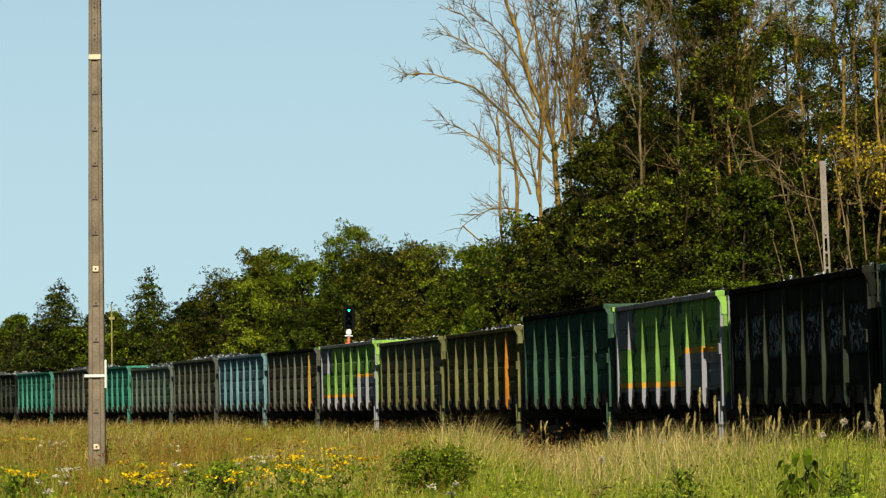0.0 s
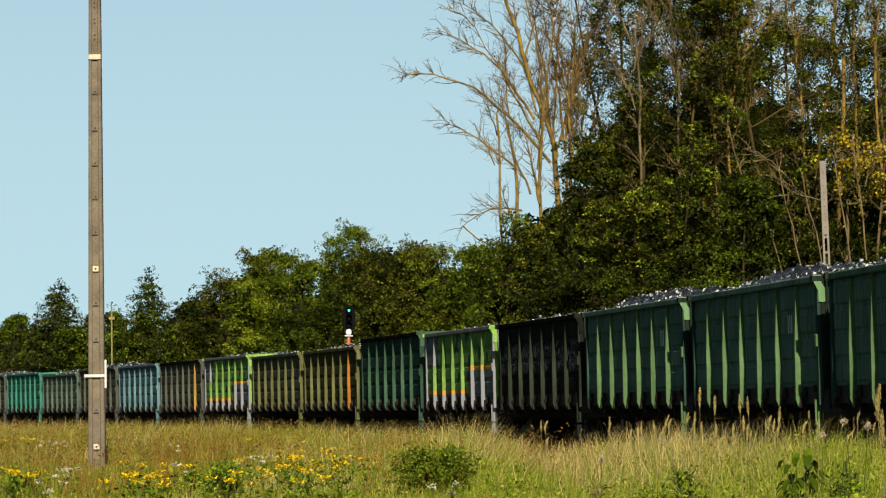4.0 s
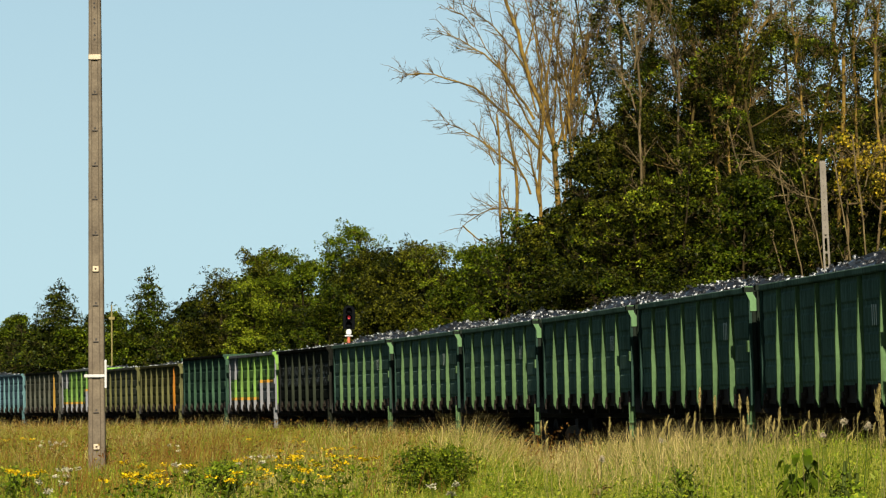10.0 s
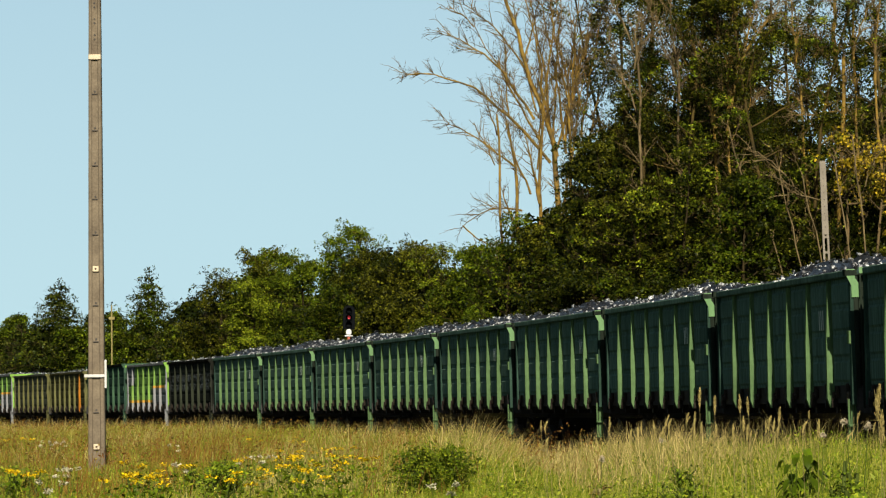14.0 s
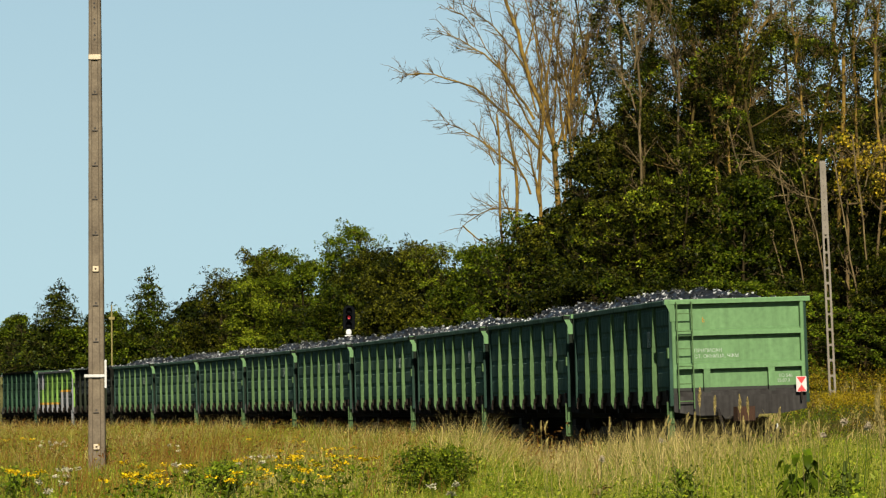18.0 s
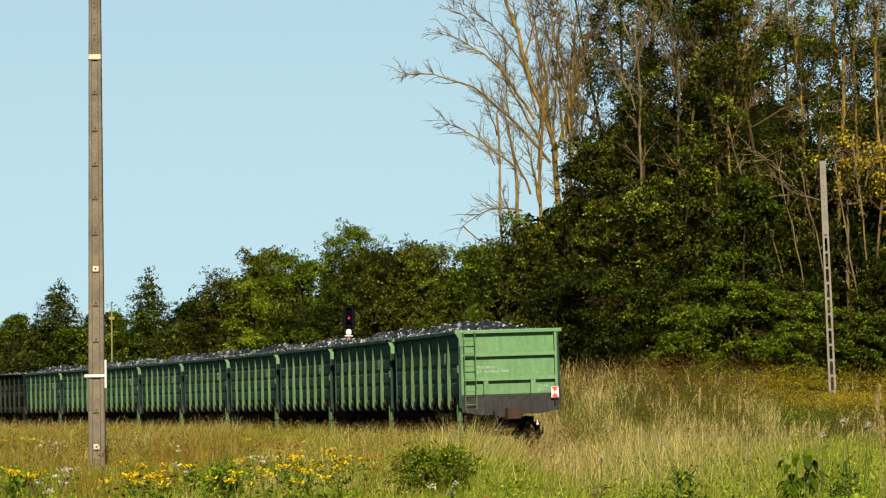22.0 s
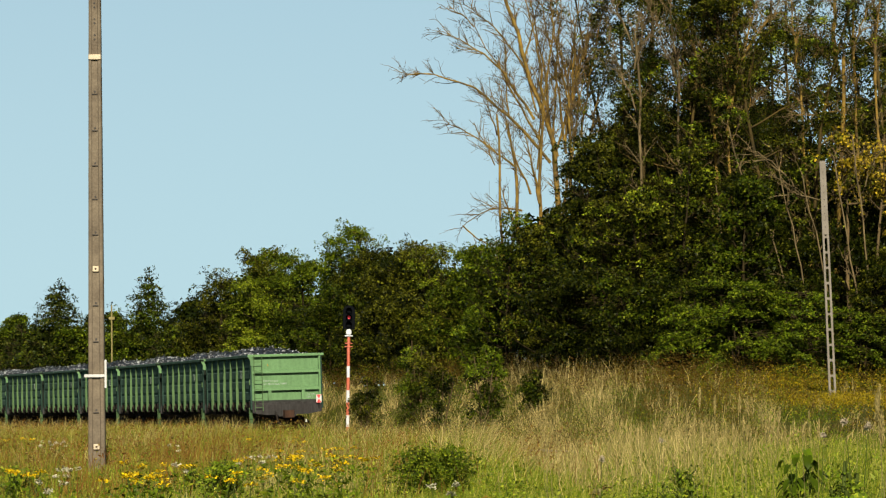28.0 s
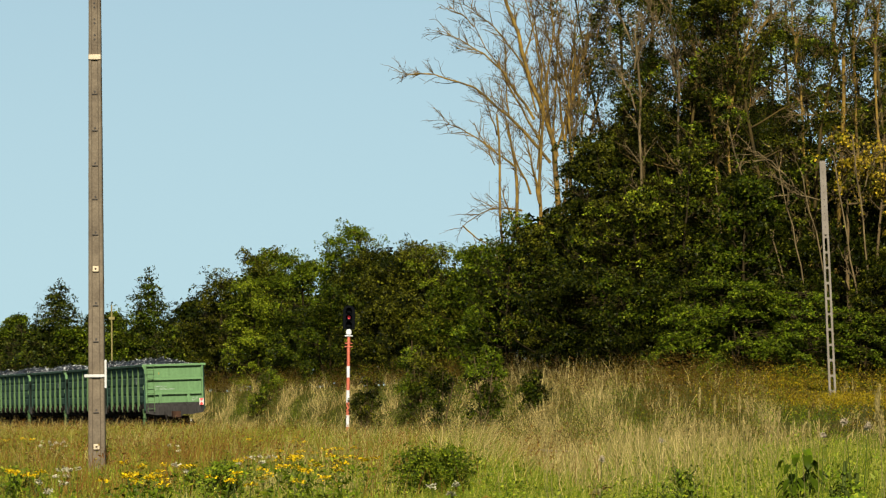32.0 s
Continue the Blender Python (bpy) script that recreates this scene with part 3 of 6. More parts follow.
GREEN = (0.0773, 0.143, 0.0588)
P_GREEN = paint("green_enamel", (0.0575, 0.0965, 0.0395), (0.044, 0.074, 0.0315), 0.5, 0.5, 0.4)
P_GREEN_PANEL = paint("dusty_dark_green", (0.06, 0.096, 0.071), (0.036, 0.06, 0.044))
P_GREY_BAND = paint("grey_sill_paint", (0.0327, 0.0305, 0.0283), (0.0218, 0.0196, 0.0174))
P_DARK = paint("sooty_brown", (0.0036, 0.0036, 0.0028), (0.011, 0.0115, 0.009), 0.8)
P_SOOT = scrawled(paint("sooty_black_panel", (0.009, 0.0098, 0.0076), (0.017, 0.018, 0.014), 0.8), 2.1, 2.95, (0.085, 0.092, 0.09), 3.0)
P_DARK_RIB = paint("sooty_rib", (0.022, 0.026, 0.0165), (0.0105, 0.0115, 0.008))
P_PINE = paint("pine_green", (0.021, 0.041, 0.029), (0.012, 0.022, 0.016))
P_PINE_RIB = paint("pine_rib", (0.03136, 0.06272, 0.0348), (0.02088, 0.03832, 0.0244))
P_UMBER = paint("umber_panel", (0.04428, 0.04014, 0.01655), (0.02214, 0.02101, 0.01053))
P_OLIVE_RIB = paint("olive_rib", (0.078, 0.07544, 0.02936), (0.0522, 0.0515, 0.02207))
P_GREY_PANEL = paint("dull_grey_panel", (0.04676, 0.04931, 0.03186), (0.02809, 0.02665, 0.0185))
P_GREY_RIB = paint("dull_grey_rib", (0.05789, 0.05954, 0.04473), (0.03458, 0.03449, 0.02681))
P_ORANGE = paint("orange_rib", (0.1891, 0.07716, 0.009424), (0.1618, 0.06656, 0.01352))
P_YELLOW = paint("ochre_rib", (0.1983, 0.119, 0.02269), (0.1697, 0.1021, 0.02827))
P_BLUE = paint("slate_blue_panel", (0.0622, 0.09302, 0.11), (0.03884, 0.05828, 0.0653))
P_BLUE_RIB = paint("pale_blue_rib", (0.06845, 0.1249, 0.1249), (0.05434, 0.1007, 0.1007))
P_TEAL = paint("teal_panel", (0.0228, 0.0981, 0.06525), (0.01635, 0.0588, 0.04245))
P_TEAL_RIB = paint("teal_rib", (0.03236, 0.1215, 0.08122), (0.02697, 0.09176, 0.06448))
P_SAGE = paint("sage_panel", (0.05699, 0.07259, 0.05288), (0.03662, 0.0469, 0.03419))
P_SAGE_RIB = paint("sage_rib", (0.06189, 0.08024, 0.05943), (0.03941, 0.05032, 0.03849))
LIME = (0.139, 0.253, 0.0435)
P_SPRAY = graffiti("sprayed_lime_panel", -1.8, [(0.085, 0.15, 0.04), (0.21, 0.109, 0.0168), (0.0714, 0.0756, 0.0739), (0.0252, 0.0378, 0.0252)])
P_SPRAY_RIB = graffiti("sprayed_lime_rib", -1.8, [(0.104, 0.176, 0.04), (0.27, 0.14, 0.0225), (0.13, 0.13, 0.132), (0.105, 0.172, 0.045)], 0.85)
# green end paint darkened to hold the shade between coupled wagons
P_GAP_SHADE_END = paint("gap_shade_end", (0.0134, 0.0185, 0.0126), (0.0084, 0.0101, 0.00756))
P_LIME = paint("lime_post", LIME, (0.0904, 0.1568, 0.0348))
P_GREYBLUE = paint("grey_chord", (0.0958, 0.1, 0.0958), (0.0654, 0.0654, 0.061))



def banded(m, height, shade):
    """Grey paint below a height on the ends."""
    nt = m.node_tree
    n, lk = nt.nodes, nt.links
    bsdf = n["Principled BSDF"]
    src = bsdf.inputs["Base Color"].links[0].from_socket
    tc = n.new("ShaderNodeTexCoord")
    xyz = n.new("ShaderNodeSeparateXYZ")
    lk.new(tc.outputs["Object"], xyz.inputs[0])
    less = n.new("ShaderNodeMath")
    less.operation = "LESS_THAN"
    lk.new(xyz.outputs["Z"], less.inputs[0])
    less.inputs[1].default_value = height
    mx = n.new("ShaderNodeMix")
    mx.data_type = "RGBA"
    lk.new(less.outputs[0], mx.inputs["Factor"])
    lk.new(src, mx.inputs["A"])
    mx.inputs["B"].default_value = (*shade, 1)
    lk.new(mx.outputs["Result"], bsdf.inputs["Base Color"])
    return m


P_GREEN_BAR = paint("green_bar_enamel", GREEN, tuple(c * 0.86 for c in GREEN), 0.4, 0.45, 0.18, 0.1)
P_GREEN_END = banded(paint("green_end_enamel", GREEN, tuple(c * 0.86 for c in GREEN), 0.4, 0.45, 0.22, 0.1), 1.62, (0.0195, 0.0205, 0.0165))

# panel, rib, chord, end, heap height, top height, odd rib (index, paint), label
STYLES = {
    "green": (P_GREEN_PANEL, P_GREEN, P_GREEN_PANEL, P_GREEN_END, 0.36, 3.48, None, "green open coal wagon with pale ribs and a heaped load"),
    "dark": (P_SOOT, P_DARK_RIB, P_DARK, P_DARK, 0.1, 3.48, None, "sooty black open coal wagon with faded scrawls"),
    "spray": (P_SPRAY, P_SPRAY_RIB, P_GREYBLUE, P_LIME, 0.05, 3.5, None, "lime green open coal wagon sprayed with graffiti"),
    "pine": (P_PINE, P_PINE_RIB, P_DARK, P_PINE_RIB, -0.2, 3.6, None, "tall dark pine-green open coal wagon"),
    "umber": (P_UMBER, P_OLIVE_RIB, P_UMBER, P_OLIVE_RIB, 0.1, 3.38, (0, P_ORANGE), "brown open coal wagon with olive ribs, one orange"),
    "olive": (P_GREY_PANEL, P_OLIVE_RIB, P_GREY_PANEL, P_OLIVE_RIB, 0.02, 3.38, None, "weathered grey-brown open coal wagon with olive ribs"),
    "ochre": (P_GREY_PANEL, P_GREY_RIB, P_DARK, P_GREY_RIB, -0.15, 3.48, (0, P_YELLOW), "grey open coal wagon with one ochre rib"),
    "blue": (P_BLUE, P_BLUE_RIB, P_BLUE, P_BLUE_RIB, -0.15, 3.48, None, "slate-blue open coal wagon with pale blue ribs"),
    "brown": (P_GREY_PANEL, P_GREY_RIB, P_GREY_PANEL, P_GREY_RIB, 0.2, 3.48, None, "dark brown open coal wagon with rusty ribs"),
    "sage": (P_SAGE, P_SAGE_RIB, P_SAGE, P_SAGE_RIB, 0.2, 3.3, None, "faded grey-green open coal wagon"),
    "teal": (P_TEAL, P_TEAL_RIB, P_TEAL, P_TEAL_RIB, -0.1, 3.48, None, "bright teal open coal wagon"),
}
# from the tail of the train forwards
ORDER = ["green"] * 9 + ["dark", "spray", "pine", "umber", "olive", "spray", "ochre", "blue", "brown", "sage", "teal", "brown", "teal", "dark", "green", "brown", "sage"]
WAGONS, LOADS, WHEELS = [], [], []


def painted(shape, mat):
    me = shape.copy()
    me.materials.clear()
    me.materials.append(mat)
    return me


def spray_coords(me, m):
    """Keeps the wagon's own coordinates on a piece, for sprayed paint that runs across pieces."""
    at = me.attributes.new("wagon_co", "FLOAT_VECTOR", "POINT")
    co = np.empty(len(me.vertices) * 3, dtype=np.float32)
    me.vertices.foreach_get("co", co)
    co = co.reshape(-1, 3) + np.array(m.translation, dtype=np.float32)
    at.data.foreach_set("vector", co.ravel())


def build_wagons():
    shapes, painted_sets, heaps, shade_ends = {}, {}, {}, {}
    turn = pose(0, 0, 0, 0, 0, 180)
    bm = bmesh.new()
    box(bm, -0.03, 0.03, SHEET + 0.0285, SHEET + 0.031, 2.52, 2.86)
    bar = painted(finish(bm, "stencil_bar"), M_STENCIL)
    for k, style in enumerate(ORDER):
        panel, rib, chord, end, heap, top, odd, label = STYLES[style]
        if top not in shapes:
            shapes[top] = wagon_meshes(top)
        sh = shapes[top]
        if style not in painted_sets:
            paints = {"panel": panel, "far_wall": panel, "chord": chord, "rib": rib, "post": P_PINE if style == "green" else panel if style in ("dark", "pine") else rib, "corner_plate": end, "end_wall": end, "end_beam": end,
                      "end_bar": P_GREEN_BAR if style == "green" else end, "low_bar": P_GREY_BAND, "end_stiffener": end, "end_post": end, "end_sill": P_GREY_BAND, "underframe": M_IRON, "side_sill": M_IRON, "latch": M_IRON,
                      "ladder": rib, "step": rib, "plate": rib, "coupler": M_RUST, "brake_hose": M_IRON, "bogie": M_IRON, "wheelset": M_IRON}
            painted_sets[style] = {key: painted(sh["end_bar" if key == "low_bar" else key], mt) for key, mt in paints.items()}
        P = dict(painted_sets[style])
        # ends facing a following wagon: shade of the gap painted on
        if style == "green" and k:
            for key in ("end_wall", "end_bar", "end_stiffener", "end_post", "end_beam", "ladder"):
                P[key] = shade_ends[key] if key in shade_ends else shade_ends.setdefault(key, painted(sh[key], P_GAP_SHADE_END))
        w = thing("coal_wagon", pose(0, 0, 0), label if k else "last green open coal wagon with ladder and tail marker board", "wagon", "wagons of the coal train")
        sprayed = style in ("spray", "dark")
        for i in range(7):
            m = pose((BAYS[i] + BAYS[i + 1]) / 2 if 0 < i < 6 else (-5.46 if i == 0 else 5.46), 0, 0)
            me = P["panel"]
            if sprayed:
                me = me.copy()
                spray_coords(me, m)
            share("wall_panel", me, w, m=m)
        share("side_wall", P["far_wall"], w)
        for side, m in ((0, pose(0, 0, 0)), (1, turn)):
            share("top_chord", P["chord"], w, m=m)
            share("side_sill", P["side_sill"], w, m=m)
            for i, x in enumerate(RIB_X):
                mm = m @ pose(x, 0, 0)
                me = P["rib"]
                if side == 0 and odd and odd[0] == i:
                    me = painted(sh["rib"], odd[1])
                elif sprayed:
                    me = me.copy()
                    spray_coords(me, mm)
                share("rib", me, w, m=mm)
            for x in (-BODY + 0.08, BODY - 0.08):
                share("corner_post", P["post"], w, m=m @ pose(x, 0, 0))
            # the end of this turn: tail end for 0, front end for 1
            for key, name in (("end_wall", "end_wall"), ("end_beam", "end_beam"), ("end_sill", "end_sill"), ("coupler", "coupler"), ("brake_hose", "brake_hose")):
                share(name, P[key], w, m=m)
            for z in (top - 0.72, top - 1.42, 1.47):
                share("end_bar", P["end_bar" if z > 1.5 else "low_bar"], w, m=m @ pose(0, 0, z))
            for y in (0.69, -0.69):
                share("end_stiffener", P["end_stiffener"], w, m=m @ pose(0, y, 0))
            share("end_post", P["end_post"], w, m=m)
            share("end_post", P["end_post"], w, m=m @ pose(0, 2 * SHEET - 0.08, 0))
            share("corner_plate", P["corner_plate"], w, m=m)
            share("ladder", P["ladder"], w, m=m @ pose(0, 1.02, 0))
            share("corner_step", P["step"], w, m=m @ pose(-BODY + 0.2, 0, 0))
            share("side_plate", P["plate"], w, m=m @ pose(-BODY + 0.1, 0, 0))
        for i in range(14):
            share("hatch_latch", P["latch"], w, m=pose(-5.9 + i * 0.91 + (0.25 if i % 2 else -0.1), 0, 0))
        share("underframe", P["underframe"], w)
        if style == "green":
            for i in range(3):
                share("stencil_bar", bar, w, m=pose(-3.95 + 0.16 * i, 0, 0))
        for x in (-4.325, 4.325):
            b = share("bogie", P["bogie"], w, m=pose(x, 0, 0))
            for ax in (-0.925, 0.925):
                ws = share("wheelset", P["wheelset"], b, m=pose(ax, 0, 0.475))
                if k < 2:
                    WHEELS.append((ws, ax))
        key = (heap, top, k % 4)
        if key not in heaps:
            heaps[key] = heap_mesh(20 + k, max(heap, 0.0) if heap > 0 else heap, top if heap > 0 else top - 0.05, 1.0)
        load = tagged(new("coal_heap", heaps[key]), "heap of grey coal lumps with painted glints in an open wagon", "coal", "loads of the coal train", "stuff")
        WAGONS.append(w)
        LOADS.append(load)


def lettering(text, size, m, mat, parent, name="lettering"):
    cu = bpy.data.curves.new("lettering", "FONT")
    cu.body, cu.size, cu.extrude = text, size, 0.002
    tmp = bpy.data.objects.new("lettering", cu)
    scene.collection.objects.link(tmp)
    me = bpy.data.meshes.new_from_object(tmp.evaluated_get(bpy.context.evaluated_depsgraph_get()))
    bpy.data.objects.remove(tmp)
    me.materials.clear()
    me.materials.append(mat)
    ob = share(name, me, parent, m=m)
    return ob


def dress_tail(w):
    """Lettering, dark lower band and marker board on the last wagon's end."""
    x = -BODY + 0.126
    face = Matrix(((0, 0, -1, x), (-1, 0, 0, 0), (0, 1, 0, 0), (0, 0, 0, 1)))
    lettering("ПРИПИСАН", 0.105, Matrix.Translation((0, 0.93, 2.36)) @ face, M_STENCIL, w)
    lettering("СТ. ОКНИЦА, ЧФМ", 0.105, Matrix.Translation((0, 0.93, 2.24)) @ face, M_STENCIL, w)
    lettering("ТО 546", 0.095, Matrix.Translation((0, -0.86, 1.79)) @ face, M_STENCIL, w)
    lettering("25.07.2", 0.095, Matrix.Translation((0, -0.83, 1.69)) @ face, M_STENCIL, w)
    bm = bmesh.new()
    box(bm, -BODY - 0.14, -BODY - 0.125, -1.4, -1.18, 1.47, 1.79)
    board = part("marker_board", bm, M_WHITE, w, "red and white end-of-train marker board")
    for pts in ([(-1.39, 1.78), (-1.19, 1.78), (-1.29, 1.64)], [(-1.39, 1.48), (-1.29, 1.62), (-1.19, 1.48)]):
        bm = bmesh.new()
        prism(bm, pts, "x", -BODY - 0.146, -BODY - 0.139)
        part("red_triangle", bm, material("marker_red", (0.75, 0.02, 0.02), 0.4), board)
    bm = bmesh.new()
    rod(bm, (-BODY - 0.125, -1.29, 1.51), (-BODY - 0.0, -1.29, 1.51), 0.02)
    rod(bm, (-BODY - 0.13, -1.29, 1.3), (-BODY - 0.13, -1.29, 1.475), 0.02)
    part("hook", bm, M_IRON, board)
    bm = bmesh.new()
    soft_box(bm, -BODY - 0.35, -BODY - 0.3, -0.76, -0.68, 0.7, 0.76, 0.015)
    rod(bm, (-BODY - 0.32, -0.72, 0.755), (-BODY - 0.28, -0.72, 0.82), 0.02)
    part("hose_tag", bm, M_WHITE, w, "white tag on the hanging brake hose")
    # a chalked ochre mark high on the end wall
    bm = bmesh.new()
    for z0, z1, y0, y1 in ((3.0, 3.1, 0.72, 0.735), (3.04, 3.055, 0.68, 0.735), (2.99, 3.005, 0.68, 0.735)):
        box(bm, -BODY + 0.124, -BODY + 0.129, y0, y1, z0, z1)
    part("chalk_mark", bm, P_YELLOW, w, "small ochre chalk mark")


build_wagons()
dress_tail(WAGONS[0])

# ---- posts beside the line ----
def build_lattice_pole(x, y, height, lean_x, scale=1.0):
    """Tapered prestressed concrete pole with long openings between two legs, solid towards the top."""
    z0 = 1.566  # foot of the pole, sunk into the bank
    p = thing("concrete_pole", pose(x, y, z0, 0, lean_x, 0), "pale concrete pole with a row of long openings", "pole", "concrete poles")
    H = height + 0.3
    bottom, top = 0.125 * scale, 0.1 * scale
    half = lambda z: bottom + (top - bottom) * z / H
    rows = [H * 0.69 * i / 11 for i in range(12)]
    for sgn in (-1, 1):
        bm = bmesh.new()
        prism(bm, [(sgn * half(0), 0), (sgn * half(H * 0.7), H * 0.7), (sgn * (half(H * 0.7) - 0.06), H * 0.7), (sgn * (half(0) - 0.068), 0)], "y", -0.08, 0.08)
        part("leg", bm, M_CONCRETE_PALE, p)
    for a, b in zip(rows, rows[1:]):
        z = b
        bm = bmesh.new()
        w = half(z) - 0.05
        prism(bm, [(-w, z - 0.07), (-w * 0.4, z - 0.035), (w * 0.4, z - 0.035), (w, z - 0.07), (w, z + 0.07), (w * 0.4, z + 0.035), (-w * 0.4, z + 0.035), (-w, z + 0.07)], "y", -0.075, 0.075)
        part("rung", bm, M_CONCRETE_PALE, p)
    bm = bmesh.new()
    prism(bm, [(-half(H * 0.7), H * 0.7 - 0.002), (half(H * 0.7), H * 0.7 - 0.002), (half(H), H - 0.03), (half(H) - 0.03, H), (-half(H) + 0.03, H), (-half(H), H - 0.03)], "y", -0.08, 0.08)
    shaft = part("shaft", bm, M_CONCRETE_PALE, p)
    for i in range(9):
        z = H * (0.73 + 0.028 * i)
        bm = bmesh.new()
        rod(bm, (0, -0.083, z), (0, -0.07, z), 0.016, sides=8)
        part("hole", bm, M_DARK_HOLE, shaft)
    return p


def build_left_pole(x, y, height, lean):
    """Tall grooved concrete pole with bolt holes, number plates and a white cross-piece."""
    z0 = float(ground_z(x, y)) - 0.3
    p = thing("concrete_pole", pose(x, y, z0, 0, lean, 0), "tall weathered concrete pole with bolt holes and cream plates", "pole", "concrete poles")
    H = height + 0.3
    half = lambda z: 0.166 + (0.108 - 0.166) * z / H
    bm = bmesh.new()
    rings = []
    for z in (0, H * 0.5, H):
        a = half(z)
        g = a * 0.42
        prof = [(-a, -0.1), (-a + 0.02, -0.12), (-g - 0.02, -0.12), (-g, -0.095), (g, -0.095), (g + 0.02, -0.12), (a - 0.02, -0.12), (a, -0.1), (a, 0.12), (-a, 0.12)]
        rings.append([bm.verts.new((u, v, z)) for u, v in prof])
    n = len(rings[0])
    for lo, hi in zip(rings, rings[1:]):
        for i in range(n):
            j = (i + 1) % n
            bm.faces.new((lo[i], lo[j], hi[j], hi[i]))
    bm.faces.new(rings[-1])
    part("shaft", bm, M_CONCRETE, p)
    zs = [(9.69, 1), (9.38, 1), (9.07, 1), (7.97, 0), (7.26, 0), (6.58, 0), (5.93, 0), (5.24, 0), (3.87, 0), (3.17, 0), (1.8, 0)]
    for z, pair in zs:
        z = z + 0.02
        bm = bmesh.new()
        rod(bm, (0, -0.1, z), (0, -0.085, z), 0.02, sides=10)
        part("bolt_hole", bm, M_DARK_HOLE, p)
        bm = bmesh.new()
        if pair:
            rod(bm, (0, -0.1, z - 0.08), (0, -0.085, z - 0.08), 0.02, sides=10)
            part("bolt_hole", bm, M_DARK_HOLE, p)
        else:
            soft_box(bm, -0.06, 0.05, -0.115, -0.09, z - 0.06, z - 0.04, 0.004)
            part("bolt_shelf", bm, M_DARK_HOLE, p)
    for z in (1.11, 4.55):
        bm = bmesh.new()
        soft_box(bm, -0.06, 0.06, -0.135, -0.1, z - 0.055, z + 0.055, 0.01)
        pl = part("plate", bm, M_PLATE, p, "small cream plate")
        bm = bmesh.new()
        rod(bm, (0, -0.137, z), (0, -0.13, z), 0.02)
        part("bolt", bm, M_RUST, pl)
    bm = bmesh.new()
    soft_box(bm, -0.12, 0.12, -0.15, 0.14, 8.61, 8.71, 0.01)
    part("collar", bm, M_PLATE, p, "cream band round the pole")
    bm = bmesh.new()
    soft_box(bm, -0.23, 0.2, -0.16, -0.122, 2.45, 2.51, 0.008)
    part("cross_piece", bm, M_WHITE, p, "white painted cross-piece")
    bm = bmesh.new()
    soft_box(bm, 0.165, 0.21, -0.2, -0.162, 2.24, 2.79, 0.008)
    part("upright_strip", bm, M_WHITE, p, "white upright strip")
    return p


LENS_COVER = []


def build_signal(x, y):
    z0 = float(ground_z(x, y)) - 0.1
    p = thing("railway_signal", pose(x, y, z0, 0, 1.2, 0), "railway colour-light signal on a red and white banded mast", "signal")
    H = 4.62 - z0
    edges = [0, 0.95, 1.42, 1.95, 2.45, 2.98, 3.45, H]
    for n, (a, b) in enumerate(zip(edges, edges[1:])):
        bm = bmesh.new()
        rod(bm, (0, 0, a), (0, 0, b), 0.068, sides=14)
        part("mast_band", bm, M_SIGNAL_RED if n % 2 == 0 else M_SIGNAL_WHITE, p)
    for dz in (0.28, 0.42):
        bm = bmesh.new()
        soft_box(bm, -0.16, 0.16, -0.09, 0.09, H - dz - 0.02, H - dz + 0.02, 0.01)
        part("clamp", bm, M_SIGNAL_RED, p)
    bm = bmesh.new()
    soft_box(bm, -0.17, 0.17, -0.1, 0.1, H, H + 0.05, 0.015)
    soft_box(bm, -0.11, 0.11, -0.11, 0.11, H + 0.05, H + 0.3, 0.05)
    part("white_box", bm, M_SIGNAL_WHITE, p, "white junction box")
    # black background board with rounded top and three lamps
    h0, h1 = H + 0.3, H + 1.3
    bm = bmesh.new()
    out = [(-0.25, h0), (0.25, h0)] + [(0.25 * math.cos(a), h1 - 0.25 + 0.25 * math.sin(a)) for a in np.linspace(0, math.pi, 13)]
    prism(bm, out, "y", 0.0, 0.03)
    board = part("background_board", bm, M_BLACK, p, "black rounded background board")
    lamps = [("green", h1 - 0.22, M_GREEN_GLOW), ("red", h1 - 0.5, M_RED_GLOW), ("lower", h1 - 0.78, M_BLACK)]
    for name, z, mt in lamps:
        bm = bmesh.new()
        rod(bm, (0, -0.001, z), (0, -0.07, z), 0.125, sides=18)
        part("lamp_housing", bm, M_BLACK, p)
        bm = bmesh.new()
        rod(bm, (0, -0.071, z), (0, -0.078, z), 0.07 if name == "red" else 0.045, sides=16)
        part("lens", bm, mt, p, name + " signal lens" if name != "lower" else "unlit signal lens")
        bm = bmesh.new()
        rings = []
        for yy in (-0.06, -0.3):
            rings.append([bm.verts.new((0.13 * math.cos(a), yy, z + 0.13 * math.sin(a))) for a in np.linspace(0.15, math.pi - 0.15, 9)])
            rings.append([bm.verts.new((0.122 * math.cos(a), yy, z + 0.122 * math.sin(a))) for a in np.linspace(0.15, math.pi - 0.15, 9)])
        for i in range(8):
            bm.faces.new((rings[0][i], rings[0][i + 1], rings[2][i + 1], rings[2][i]))
            bm.faces.new((rings[1][i + 1], rings[1][i], rings[3][i], rings[3][i + 1]))
            bm.faces.new((rings[2][i], rings[2][i + 1], rings[3][i + 1], rings[3][i]))
        part("hood", bm, M_BLACK, p)
    # added disc, no part of the signal: covers whichever glowing lens should be off
    bm = bmesh.new()
    rod(bm, (0, -0.09, 0), (0, -0.098, 0), 0.09, sides=16)
    sh = part("shutter", bm, M_BLACK, p, "black disc added to hide the lens that is off")
    sh.location = (0, 0, h1 - 0.5)
    LENS_COVER.append((sh, h1 - 0.5, h1 - 0.22))
    return p


build_left_pole(-6.725, 80.0, 10.6, 0.0)
